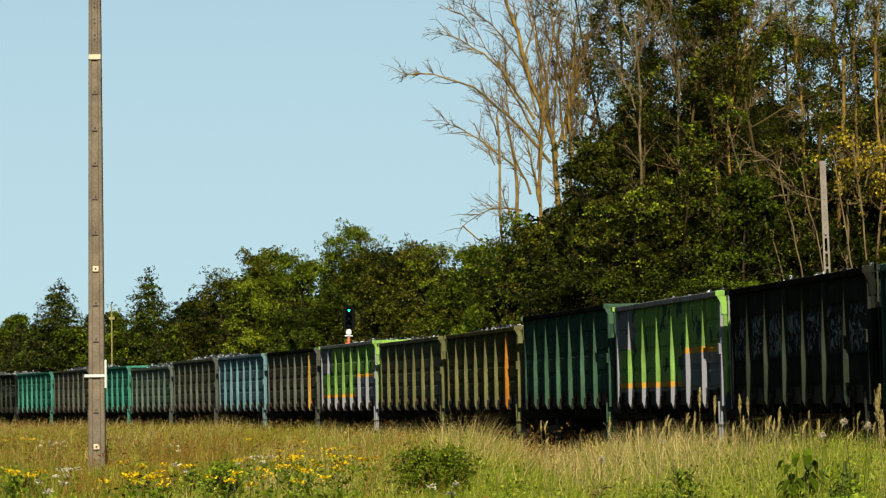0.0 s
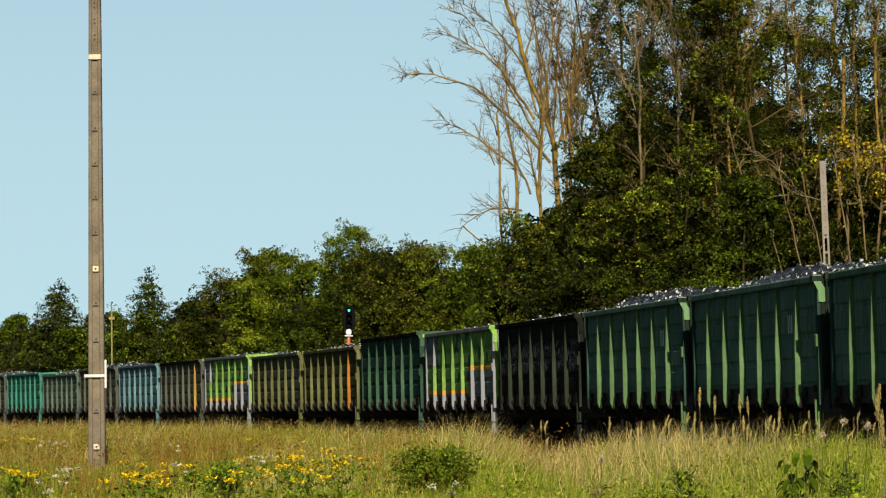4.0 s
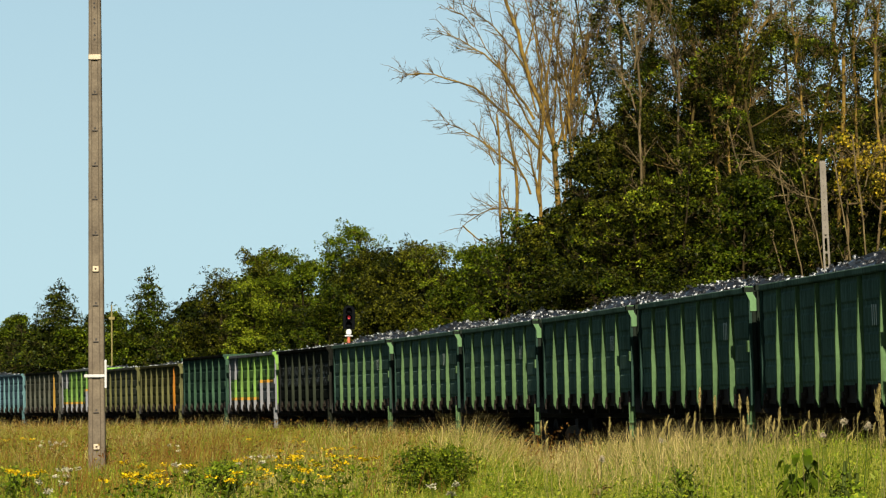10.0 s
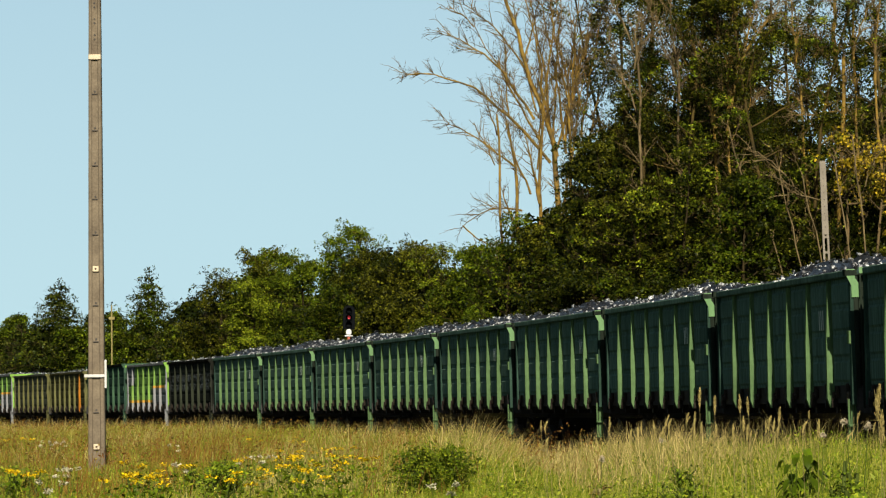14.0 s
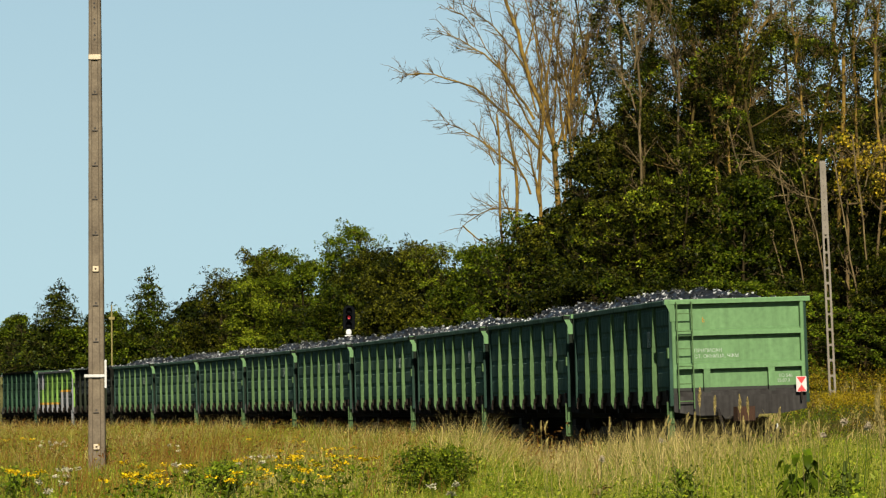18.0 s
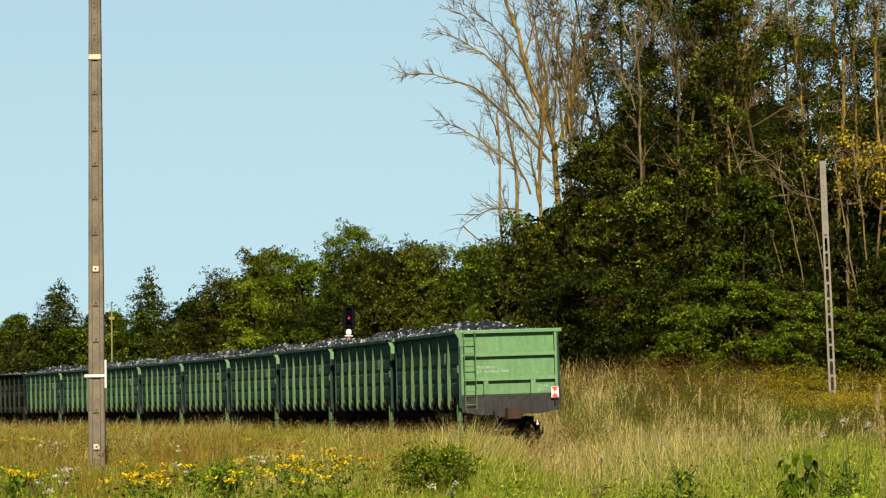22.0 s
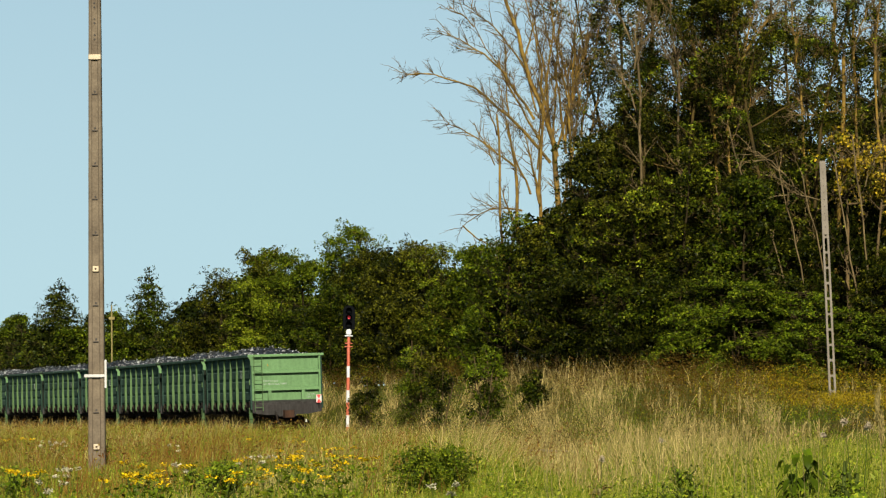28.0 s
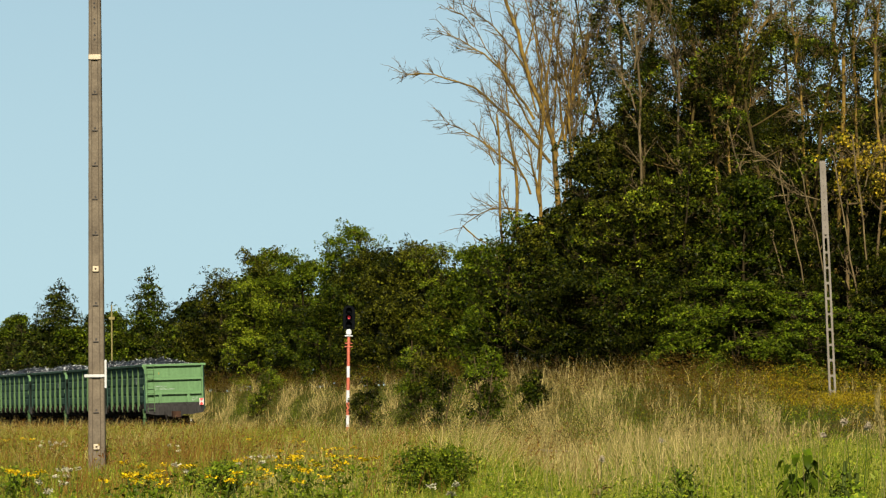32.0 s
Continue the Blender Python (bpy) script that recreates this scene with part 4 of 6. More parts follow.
build_lattice_pole(12.225, 130.0, 7.45, -1.83, 0.95)
build_signal(-4.03, 171.0)

# ---- trees ----
def tube(points, radii, sides):
    """Rings round a polyline: vertices and quads."""
    pts = np.asarray(points, float)
    t = np.gradient(pts, axis=0)
    t /= np.linalg.norm(t, axis=1)[:, None] + 1e-9
    ref = np.where(abs(t[:, 2:3]) > 0.9, np.array([[1.0, 0, 0]]), np.array([[0, 0, 1.0]]))
    u = np.cross(t, ref)
    u /= np.linalg.norm(u, axis=1)[:, None] + 1e-9
    w = np.cross(t, u)
    a = np.arange(sides) * math.tau / sides
    v = pts[:, None] + np.asarray(radii)[:, None, None] * (np.cos(a)[None, :, None] * u[:, None] + np.sin(a)[None, :, None] * w[:, None])
    n = len(pts)
    i = np.arange(n * sides).reshape(n, sides)
    j = np.roll(i, -1, axis=1)
    f = np.stack([i[:-1], j[:-1], j[1:], i[1:]], -1).reshape(-1, 4)
    return v.reshape(-1, 3), f


class Wood:
    """Collects tubes into one mesh."""
    def __init__(self):
        self.v, self.f, self.n = [], [], 0

    def add(self, pts, r0, r1, sides=6, power=1.0):
        k = len(pts)
        rad = r0 + (r1 - r0) * (np.linspace(0, 1, k) ** power)
        v, f = tube(pts, rad, sides)
        self.v.append(v)
        self.f.append(f + self.n)
        self.n += len(v)

    def mesh(self, name, mat):
        return array_mesh(name, np.concatenate(self.v), np.concatenate(self.f), mat, True)


def bend(rng, start, direction, length, n, rise=0.0, wobble=0.12):
    """A limb: a polyline that wanders and turns up (or down)."""
    p, d = np.array(start, float), np.array(direction, float)
    d /= np.linalg.norm(d)
    pts = [p]
    for _ in range(n - 1):
        d = d + rng.normal(0, wobble, 3) + np.array([0, 0, rise / n])
        d /= np.linalg.norm(d)
        p = p + d * length / (n - 1)
        pts.append(p)
    return np.array(pts)


def leaf_quads(rng, centres, size, up=0.35, aspect=0.6, facing=None):
    n = len(centres)
    nor = rng.normal(0, 1, (n, 3))
    nor[:, 2] = abs(nor[:, 2]) * (0.5 + up) + up
    if facing is not None:
        nor += facing
    nor /= np.linalg.norm(nor, axis=1)[:, None]
    t = np.cross(nor, rng.normal(0, 1, (n, 3)))
    t /= np.linalg.norm(t, axis=1)[:, None] + 1e-9
    b = np.cross(nor, t)
    L = size * rng.uniform(0.6, 1.3, (n, 1)) * 0.5
    W = L * aspect
    v = np.stack([centres - t * L, centres + b * W - nor * W * 0.3, centres + t * L, centres - b * W - nor * W * 0.3], 1)
    return v.reshape(-1, 3), np.arange(n * 4).reshape(n, 4)


def spray_quads(rng, centres, normals, size, per, reach=2.1):
    """Sprays: flat groups of leaves that share a lie, as on a twig."""
    n = len(centres)
    t = np.cross(normals, rng.normal(0, 1, (n, 3)))
    t /= np.linalg.norm(t, axis=1)[:, None] + 1e-9
    b = np.cross(normals, t)
    ang, rad = rng.uniform(0, math.tau, (n, per, 1)), np.sqrt(rng.uniform(0, 1, (n, per, 1))) * size * reach
    p = centres[:, None] + rad * (np.cos(ang) * t[:, None] + np.sin(ang) * b[:, None] * 0.7) + normals[:, None] * rng.normal(0, size * 0.35, (n, per, 1))
    p[..., 2] -= (rad[..., 0] / (size * reach)) ** 2 * size * 0.8
    nor = normals[:, None] + rng.normal(0, 0.45, (n, per, 3))
    nor = (nor / np.linalg.norm(nor, axis=2)[..., None]).reshape(-1, 3)
    p = p.reshape(-1, 3)
    k = len(p)
    lt = np.cross(nor, rng.normal(0, 1, (k, 3)))
    lt /= np.linalg.norm(lt, axis=1)[:, None] + 1e-9
    lb = np.cross(nor, lt)
    L = size * rng.uniform(0.55, 1.25, (k, 1)) * 0.56
    W = L * 0.72
    v = np.stack([p + lt * L, p + lb * W - lt * L * 0.7, p - lb * W - lt * L * 0.55], 1)
    return v.reshape(-1, 3), np.arange(k * 3).reshape(k, 3)


def build_tree(name, x, y, height, spread, base, leaves, size, mats, label, seed, category="tree", profile="round", stems=1, rise=0.5, limb_n=18,
               clump=0.45, bare=0.0, lean=0.0, flat=0.7, group="", trunk_r=None, depth=1.0, droop=0.0, bark=None, twig=0.02, mistletoe=0, lobe=0.0, lobes=45, even=0.45, ivy=0):
    """A tree or bush: stems, limbs and twigs in one trunk mesh; leaves in a crown mesh, thickest round the twig ends."""
    rng = np.random.default_rng(seed)
    z0 = float(ground_z(x, y))
    wood = Wood()
    tips, tops, boles = [], [], []
    r_base = trunk_r or height * 0.014
    for st in range(stems):
        off = rng.normal(0, spread * 0.12, 2) if stems > 1 else (0, 0)
        hh = height * (rng.uniform(0.75, 1.0) if stems > 1 and st else 1.0)
        d0 = np.array([lean + (rng.normal(0, min(0.16, 0.25 * spread / height)) if stems > 1 else 0), rng.normal(0, 0.1) if stems > 1 else 0, 1.0])
        pts = bend(rng, (off[0], off[1], -0.2), d0, hh, 10, 0.15, 0.05)
        wood.add(pts, r_base / math.sqrt(stems) * 1.2, 0.02, 8)
        boles.append(pts)
        for i in range(max(4, limb_n // stems)):
            f = (i + rng.uniform(0, 1)) / max(4, limb_n // stems)
            h = base + (1 - base) * f
            q = np.array([np.interp(h, np.linspace(0, 1, 10), pts[:, c]) for c in range(3)])
            if profile == "cone":
                reach = spread * (1 - f) ** 0.8 + 0.15
            elif profile == "oval":
                reach = spread * math.sin(math.pi * min(1, 0.18 + 0.8 * f)) ** 0.7
            else:
                reach = spread * math.sqrt(max(0.05, 1 - (2 * f - 0.75) ** 2 / 1.7))
            reach *= rng.uniform(0.65, 1.15)
            az = i * 2.4 + st * 1.3 + rng.normal(0, 0.3)
            d = np.array([math.cos(az), math.sin(az) * depth, rng.uniform(0.1, 0.5) + rise * f - droop])
            limb = bend(rng, q, d, reach, 7, rise - droop, 0.13)
            wood.add(limb, max(twig * 1.3, r_base * 0.42 * (1 - 0.7 * f)), 0.012, 4)
            tips.append(limb[3:])
            for s in range(3 if bark is M_BARK_DARK else 6):
                k = rng.integers(2, 7)
                dd = limb[k] - limb[k - 1]
                dd = dd / np.linalg.norm(dd) + rng.normal(0, 0.6, 3) + np.array([0, 0, 0.15])
                tw = bend(rng, limb[k], dd, reach * rng.uniform(0.3, 0.55), 4, 0.2, 0.18)
                wood.add(tw, twig, 0.007, 3)
                tips.append(tw[1:])
        tips.append(pts[-2:])
        tops.append(pts[-1])
        tops.append(pts[-2])
    t = thing(name, pose(x, y, z0), label, category, group)
    share("trunk", wood.mesh("trunk", bark or M_BARK_GREY), t)
    tips = np.concatenate(tips)
    keep = tips[rng.uniform(0, 1, len(tips)) >= bare]
    sprays = max(8, leaves // 12)
    weight = (rng.gamma(even, 1.0, len(keep)) + 0.03) * (0.55 + np.clip(keep[:, 2] / height, 0, 1))
    which = rng.choice(len(keep), sprays, p=weight / weight.sum())
    if lobe:
        # leaves gather in many uneven tufts, most of them on a tuft's outer skin
        heart = keep[rng.choice(len(keep), lobes, p=weight / weight.sum())]
        heart[:len(tops)] = np.array(tops)[:lobes]
        girth = lobe * rng.uniform(0.5, 1.15, lobes)
        pick = rng.choice(lobes, sprays, p=girth ** 2 / (girth ** 2).sum())
        way = rng.normal(0, 1, (sprays, 3))
        way[:, 2] = abs(way[:, 2]) * 0.9 + 0.05 - (rng.uniform(0, 1, sprays) < 0.15) * 0.5
        way /= np.linalg.norm(way, axis=1)[:, None]
        c = heart[pick] + way * (girth[pick] * (0.62 + 0.5 * rng.uniform(0, 1, sprays)))[:, None] * np.array([1, 1, flat])
        nor = way * 0.75 + np.array([0, 0, 0.5]) + rng.normal(0, 0.42, (sprays, 3))
        tone = rng.normal(0, 1, lobes)[pick] + rng.normal(0, 0.35, sprays)
        # the rest along the twigs, which break the tufts' outlines
        loose = rng.uniform(0, 1, sprays) < 0.24
        c[loose] = (keep[which] + rng.normal(0, clump, (sprays, 3)) * np.array([1, 1, 1.2]))[loose]
    elif profile == "cone":
        # whorls of drooping boughs, closer and shorter towards the tip
        f = 1 - np.sqrt(rng.uniform(0, 1, sprays))
        f = 0.06 + 0.94 * (0.35 * f + 0.65 * np.round(f * 15) / 15)
        az, u = rng.uniform(0, math.tau, sprays), rng.uniform(0, 1, sprays) ** 0.5
        bough = spread * (1 - f) ** 0.62 * (0.78 + 0.3 * np.sin(az * 3 + f * 37) + 0.12 * rng.normal(0, 1, sprays)) + 0.08
        c = np.stack([np.cos(az) * bough * u, np.sin(az) * bough * u, height * f - 0.22 * bough * u + rng.normal(0, 0.07, sprays)], -1)
        c[:, 0] += np.interp(c[:, 2] / height, np.linspace(0, 1, 10), pts[:, 0])
        nor = np.stack([np.cos(az) * 0.7, np.sin(az) * 0.7, np.full(sprays, 0.6)], -1) + rng.normal(0, 0.4, (sprays, 3))
        tone = rng.normal(0, 1, sprays)
    else:
        c = keep[which] + rng.normal(0, clump, (sprays, 3)) * np.array([1, 1, flat])
        out = c * np.array([1, 1, 0])
        out /= np.linalg.norm(out, axis=1)[:, None] + 0.3
        nor = np.array([0, 0, 0.75]) + out * 0.75 + rng.normal(0, 0.3, (sprays, 3))
        tone = np.sin(c[:, 0] * 1.7 + seed) + np.sin(c[:, 2] * 1.3 + c[:, 0] * 0.6 + seed) + rng.normal(0, 0.5, sprays)
    nor /= np.linalg.norm(nor, axis=1)[:, None]
    edges = np.quantile(tone, np.linspace(0, 1, len(mats) + 1))
    for i, mt in enumerate(mats):
        sel = (tone >= edges[i]) & (tone < edges[i + 1] + (1e-6 if i == len(mats) - 1 else 0))
        v, f = spray_quads(rng, c[sel], nor[sel], size, 12)
        v[:, 2] = np.maximum(v[:, 2], 0.05)
        share("crown", array_mesh("crown", v, f, mt), t)
    # ivy that climbs the boles, in uneven sleeves
    for pts in boles if ivy else ():
        f = rng.uniform(0.1, 0.95, ivy)
        sleeve = 0.5 + 0.5 * np.sin(f * rng.uniform(14, 22) + rng.uniform(0, 6))
        f, sleeve = f[sleeve > 0.25], sleeve[sleeve > 0.25]
        q = np.stack([np.interp(f, np.linspace(0, 1, 10), pts[:, c]) for c in range(3)], -1)
        way = rng.normal(0, 1, (len(f), 3)) * np.array([1, 1, 0.4])
        way /= np.linalg.norm(way, axis=1)[:, None]
        q += way * (0.12 + 0.42 * sleeve * rng.uniform(0.3, 1, len(f)))[:, None]
        nor = way + np.array([0, 0, 0.5])
        nor /= np.linalg.norm(nor, axis=1)[:, None]
        v, fc = spray_quads(rng, q, nor, size, 10, 1.6)
        tagged(share("ivy", array_mesh("ivy", v, fc, M_LEAF_IVY), t, "dark ivy on the trunk"), kind="stuff")
    for i in range(mistletoe):
        c = tips[rng.integers(0, len(tips))] + rng.normal(0, 1, (800, 3)) * rng.uniform(0.22, 0.5) * np.array([0.9, 0.9, 1.15])
        v, f = leaf_quads(rng, c, size * 0.8, 0.1)
        tagged(share("mistletoe", array_mesh("mistletoe", v, f, M_LEAF_DARK_SHADE if i % 2 else M_LEAF_IVY), t), kind="stuff")
    return t

# slender trees beyond the curve: place, height of the top, half width, habit
FAR = [(-27.1, 288, 10.8, 1.97, "cone"), (-30.2, 296, 8.1, 1.38, "cone"), (-31.7, 300, 8.6, 1.23, "round"), (-28.6, 292, 7.2, 1.2, "round"), (-25.1, 290, 8.8, 1.27, "cone"), (-23.5, 294, 8.4, 1.05, "round"), (-20.8, 286, 11.5, 1.8, "spire"), (-19.0, 282, 8.1, 1.23, "cone"), (-17.5, 276, 7.6, 1.28, "round"), (-22.2, 284, 6.6, 1.32, "round"), (-25.8, 286, 7.0, 1.41, "round")]
for i, (x, y, top, r, prof) in enumerate(FAR):
    fir = prof == "cone"
    slim = prof in ("cone", "spire")
    build_tree("fir_tree" if fir else "tree", x, y, top - float(ground_z(x, y)), r * 2.1 if slim else r, 0.05, 24000 if slim else 15000, 0.17, [M_LEAF_FIR, M_LEAF_DARK_SHADE] if fir else ([M_LEAF_DARK_SHADE, M_LEAF_GREEN] if slim else [M_LEAF_GREEN, M_LEAF_SPRING, M_LEAF_DARK_SHADE]),
               "dark green conifer-shaped tree behind the railway" if fir else "slender dark green broadleaf tree behind the railway", 100 + i, profile="cone" if slim else prof,
               limb_n=60 if fir else 44, clump=0.26, rise=-0.1 if fir else 0.3, flat=0.6, lobe=0.0 if slim else 0.62, lobes=80, even=1.6, bark=M_BARK_DARK, group="trees beyond the curve")

# rounded thicket trees along the line
MID = [(-13.1, 244, 9.9, 1.6, [M_LEAF_OLIVE, M_LEAF_DARK_SHADE]),
       (-11.0, 240, 10.5, 1.81, [M_LEAF_DARK_SHADE, M_LEAF_OLIVE]),
       (-9.0, 232, 10.7, 1.59, [M_LEAF_OLIVE, M_LEAF_SPRING]),
       (-10.5, 230, 8.8, 1.45, [M_LEAF_LIME, M_LEAF_LIME, M_LEAF_GREEN]),
       (-7.4, 226, 10.9, 1.42, [M_LEAF_SPRING, M_LEAF_GREEN]),
       (-5.4, 216, 11.3, 1.77, [M_LEAF_GREEN, M_LEAF_SPRING, M_LEAF_SPRING]),
       (-3.7, 210, 10.4, 1.49, [M_LEAF_OLIVE, M_LEAF_DARK_SHADE]),
       (-2.2, 202, 9.8, 1.55, [M_LEAF_OLIVE, M_LEAF_OLIVE, M_LEAF_DARK_SHADE]),
       (-0.6, 196, 9.3, 1.29, [M_LEAF_OLIVE, M_LEAF_DARK_SHADE]),
       (0.2, 193, 9.3, 0.95, [M_LEAF_LIME, M_LEAF_OLIVE]),
       (1.5, 183, 8.9, 1.3, [M_LEAF_GREEN, M_LEAF_SPRING]),
       (2.6, 176, 8.4, 1.06, [M_LEAF_GREEN, M_LEAF_SPRING, M_LEAF_DARK_SHADE]),
       (-8.0, 222, 6.6, 1.4, [M_LEAF_DARK_SHADE, M_LEAF_GREEN]),
       (-5.8, 208, 7.0, 1.48, [M_LEAF_GREEN, M_LEAF_DARK_SHADE]),
       (-3.4, 198, 6.6, 1.41, [M_LEAF_OLIVE, M_LEAF_DARK_SHADE]),
       (-1.4, 191, 6.4, 1.36, [M_LEAF_DARK_SHADE, M_LEAF_OLIVE]),
       (0.4, 184, 6.7, 1.21, [M_LEAF_OLIVE, M_LEAF_GREEN]),
       (1.8, 175, 6.0, 1.15, [M_LEAF_GREEN, M_LEAF_SPRING]),
       (-14.0, 246, 7.2, 1.21, [M_LEAF_DARK_SHADE, M_LEAF_OLIVE])]
for i, (x, y, top, r, mats) in enumerate(MID):
    build_tree("tree", x, y, top - float(ground_z(x, y)), r * 1.05, 0.06, 9000 if mats == [M_LEAF_LIME, M_LEAF_OLIVE] else 22000, 0.108, mats, "bushy broadleaf tree in a thicket behind the signal", 200 + i, stems=4, limb_n=40, clump=0.25, rise=0.3, flat=0.75, lobe=0.62, lobes=75, even=1.2, bark=M_BARK_DARK, twig=0.01, group="thicket trees")

# dense understorey along the wood's edge; the darkest leaf colour paints the shade below the crowns
EDGE = [(4.1, 164, 8.8, 0.81, [M_LEAF_OLIVE, M_LEAF_DARK_SHADE]), (6.4, 166, 12.6, 1.7, [M_LEAF_OLIVE, M_LEAF_DARK_SHADE, M_LEAF_DARK_SHADE]), (5.5, 168, 10.6, 1.2, [M_LEAF_OLIVE, M_LEAF_DARK_SHADE]), (7.2, 161, 12.4, 1.4, [M_LEAF_OLIVE, M_LEAF_DARK_SHADE]), (2.9, 168, 8.9, 2.2, [M_LEAF_GREEN, M_LEAF_DARK_SHADE, M_LEAF_SPRING]), (4.6, 162, 9.4, 2.4, [M_LEAF_DARK_SHADE, M_LEAF_DARK_SHADE, M_LEAF_GREEN, M_LEAF_OLIVE]), (6.6, 158, 9.8, 2.4, [M_LEAF_OLIVE, M_LEAF_DARK_SHADE, M_LEAF_OLIVE, M_LEAF_DARK_SHADE, M_LEAF_LIME]), (9.0, 156, 11.4, 2.2, [M_LEAF_OLIVE, M_LEAF_DARK_SHADE, M_LEAF_LIME, M_LEAF_DARK_SHADE]),
        (11.0, 154, 10.0, 2.0, [M_LEAF_DARK_SHADE, M_LEAF_DARK_SHADE, M_LEAF_OLIVE]), (13.2, 155, 8.2, 2.4, [M_LEAF_DARK_SHADE]), (15.4, 155, 8.6, 2.5, [M_LEAF_DARK_SHADE]), (17.4, 155, 9.0, 2.6, [M_LEAF_DARK_SHADE, M_LEAF_DARK_SHADE, M_LEAF_OLIVE]),
        (8.0, 151, 6.6, 2.2, [M_LEAF_DARK_SHADE, M_LEAF_DARK_SHADE, M_LEAF_GREEN]), (12.2, 151, 6.4, 2.2, [M_LEAF_DARK_SHADE]), (5.2, 154, 6.6, 2.0, [M_LEAF_DARK_SHADE])]
for i, (x, y, top, r, mats) in enumerate(EDGE):
    build_tree("tree", x, y, top - float(ground_z(x, y)), r, 0.04, 19000, 0.108, mats, "leafy understorey tree at the edge of the wood", 300 + i, stems=3, limb_n=36, clump=0.22, rise=0.3, flat=0.5, lobe=0.62, lobes=70, even=0.8, bark=M_BARK_DARK, twig=0.012, group="trees at the wood's edge")
# low shrubs; the all-dark one has its shade in the leaf colour
LOW = [(4.9, 166, 6.2, 1.6, [M_LEAF_GREEN, M_LEAF_DARK_SHADE]), (7.0, 150, 4.6, 1.7, [M_LEAF_DARK_SHADE]), (3.1, 174, 6.6, 1.6, [M_LEAF_GREEN, M_LEAF_SPRING, M_LEAF_DARK_SHADE]), (16.6, 149, 5.2, 1.9, [M_LEAF_OLIVE, M_LEAF_DARK_SHADE]), (15.9, 150, 7.4, 1.5, [M_LEAF_DARK_SHADE, M_LEAF_DARK_SHADE, M_LEAF_OLIVE]), (17.4, 150, 7.0, 1.6, [M_LEAF_OLIVE, M_LEAF_DARK_SHADE])]
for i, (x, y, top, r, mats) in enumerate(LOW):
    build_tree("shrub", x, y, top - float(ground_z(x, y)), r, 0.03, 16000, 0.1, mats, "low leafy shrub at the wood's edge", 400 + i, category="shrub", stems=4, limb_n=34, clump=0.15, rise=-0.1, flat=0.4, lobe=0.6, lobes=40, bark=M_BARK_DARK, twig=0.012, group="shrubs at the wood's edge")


def build_layered(x, y, top, spread, mats, seed, tiers=9, boughs=9, per=26):
    """Spreading shrub whose boughs lie in flat tiers, one above the other, with dark gaps between."""
    rng = np.random.default_rng(seed)
    z0 = float(ground_z(x, y))
    H = top - z0
    t = thing("hornbeam", pose(x, y, z0), "spreading green shrub with leafy boughs in flat tiers", "shrub", "tiered shrubs at the wood's edge")
    wood = Wood()
    for st in range(4):
        wood.add(bend(rng, (rng.normal(0, 0.25), rng.normal(0, 0.2), -0.1), (rng.normal(0, 0.12), rng.normal(0, 0.1), 1), H * rng.uniform(0.75, 0.98), 8, 0.1, 0.05), 0.05, 0.012, 6)
    centres, normals = [], []
    for k in range(tiers):
        f = (k + 0.55) / tiers
        for b in range(boughs):
            az = rng.uniform(0, math.tau)
            reach = spread * (0.35 + 0.75 * math.sin(math.pi * min(1.0, 0.22 + 0.76 * f)) ** 0.8) * rng.uniform(0.6, 1.15)
            start = np.array([rng.normal(0, 0.15), rng.normal(0, 0.15), H * f + rng.normal(0, 0.07)])
            limb = bend(rng, start, (math.cos(az), math.sin(az), 0.28), reach, 9, -0.75, 0.1)
            wood.add(limb, 0.02, 0.006, 4)
            a = 0.25 + 0.75 * np.sqrt(rng.uniform(0, 1, per))
            q = np.stack([np.interp(a, np.linspace(0, 1, 9), limb[:, c]) for c in range(3)], -1)
            across = np.array([-math.sin(az), math.cos(az), 0])
            q += across * (rng.normal(0, 0.24, per) * (1.25 - 0.6 * a))[:, None] + np.array([0, 0, 1]) * rng.normal(0, 0.035, per)[:, None]
            centres.append(q)
            normals.append(np.array([math.cos(az) * 0.4, math.sin(az) * 0.4, 0.85]) + rng.normal(0, 0.22, (per, 3)))
    share("trunk", wood.mesh("trunk", M_BARK_DARK), t)
    c, nor = np.concatenate(centres), np.concatenate(normals)
    nor /= np.linalg.norm(nor, axis=1)[:, None]
    which = rng.integers(0, len(mats), len(c))
    for i, mt in enumerate(mats):
        v, f = spray_quads(rng, c[which == i], nor[which == i], 0.09, 9, 1.5)
        v[:, 2] = np.maximum(v[:, 2], 0.04)
        share("crown", array_mesh("crown", v, f, mt), t)
    return t


TIERED = [(8.7, 146.5, 5.2, 2.0), (10.6, 145.5, 5.9, 2.3), (12.7, 146.0, 5.7, 2.2), (14.6, 147.0, 5.0, 1.8), (9.6, 147.5, 6.3, 1.8)]
for i, (x, y, top, r) in enumerate(TIERED):
    build_layered(x, y, top, r, [M_LEAF_GREEN, M_LEAF_SPRING] if i < 3 else [M_LEAF_GREEN, M_LEAF_DARK_SHADE, M_LEAF_SPRING], 440 + i)

# tall lichen-barked trees with thin, ragged crowns: place, half width, leaves, height at which the crown starts
TALL = [(6.9, 171, 1.3, 6000, 0.3), (7.9, 164, 1.9, 18000, 0.3), (8.7, 171, 2.6, 30000, 0.26), (9.6, 160, 2.4, 25000, 0.3), (10.8, 168, 2.8, 26000, 0.26), (12.3, 160, 2.6, 25000, 0.3), (13.7, 169, 2.4, 20000, 0.3), (14.2, 160, 1.7, 15000, 0.3), (15.6, 168, 1.3, 7000, 0.3), (17.6, 160, 1.6, 15000, 0.3), (19.2, 166, 1.8, 12000, 0.3)]
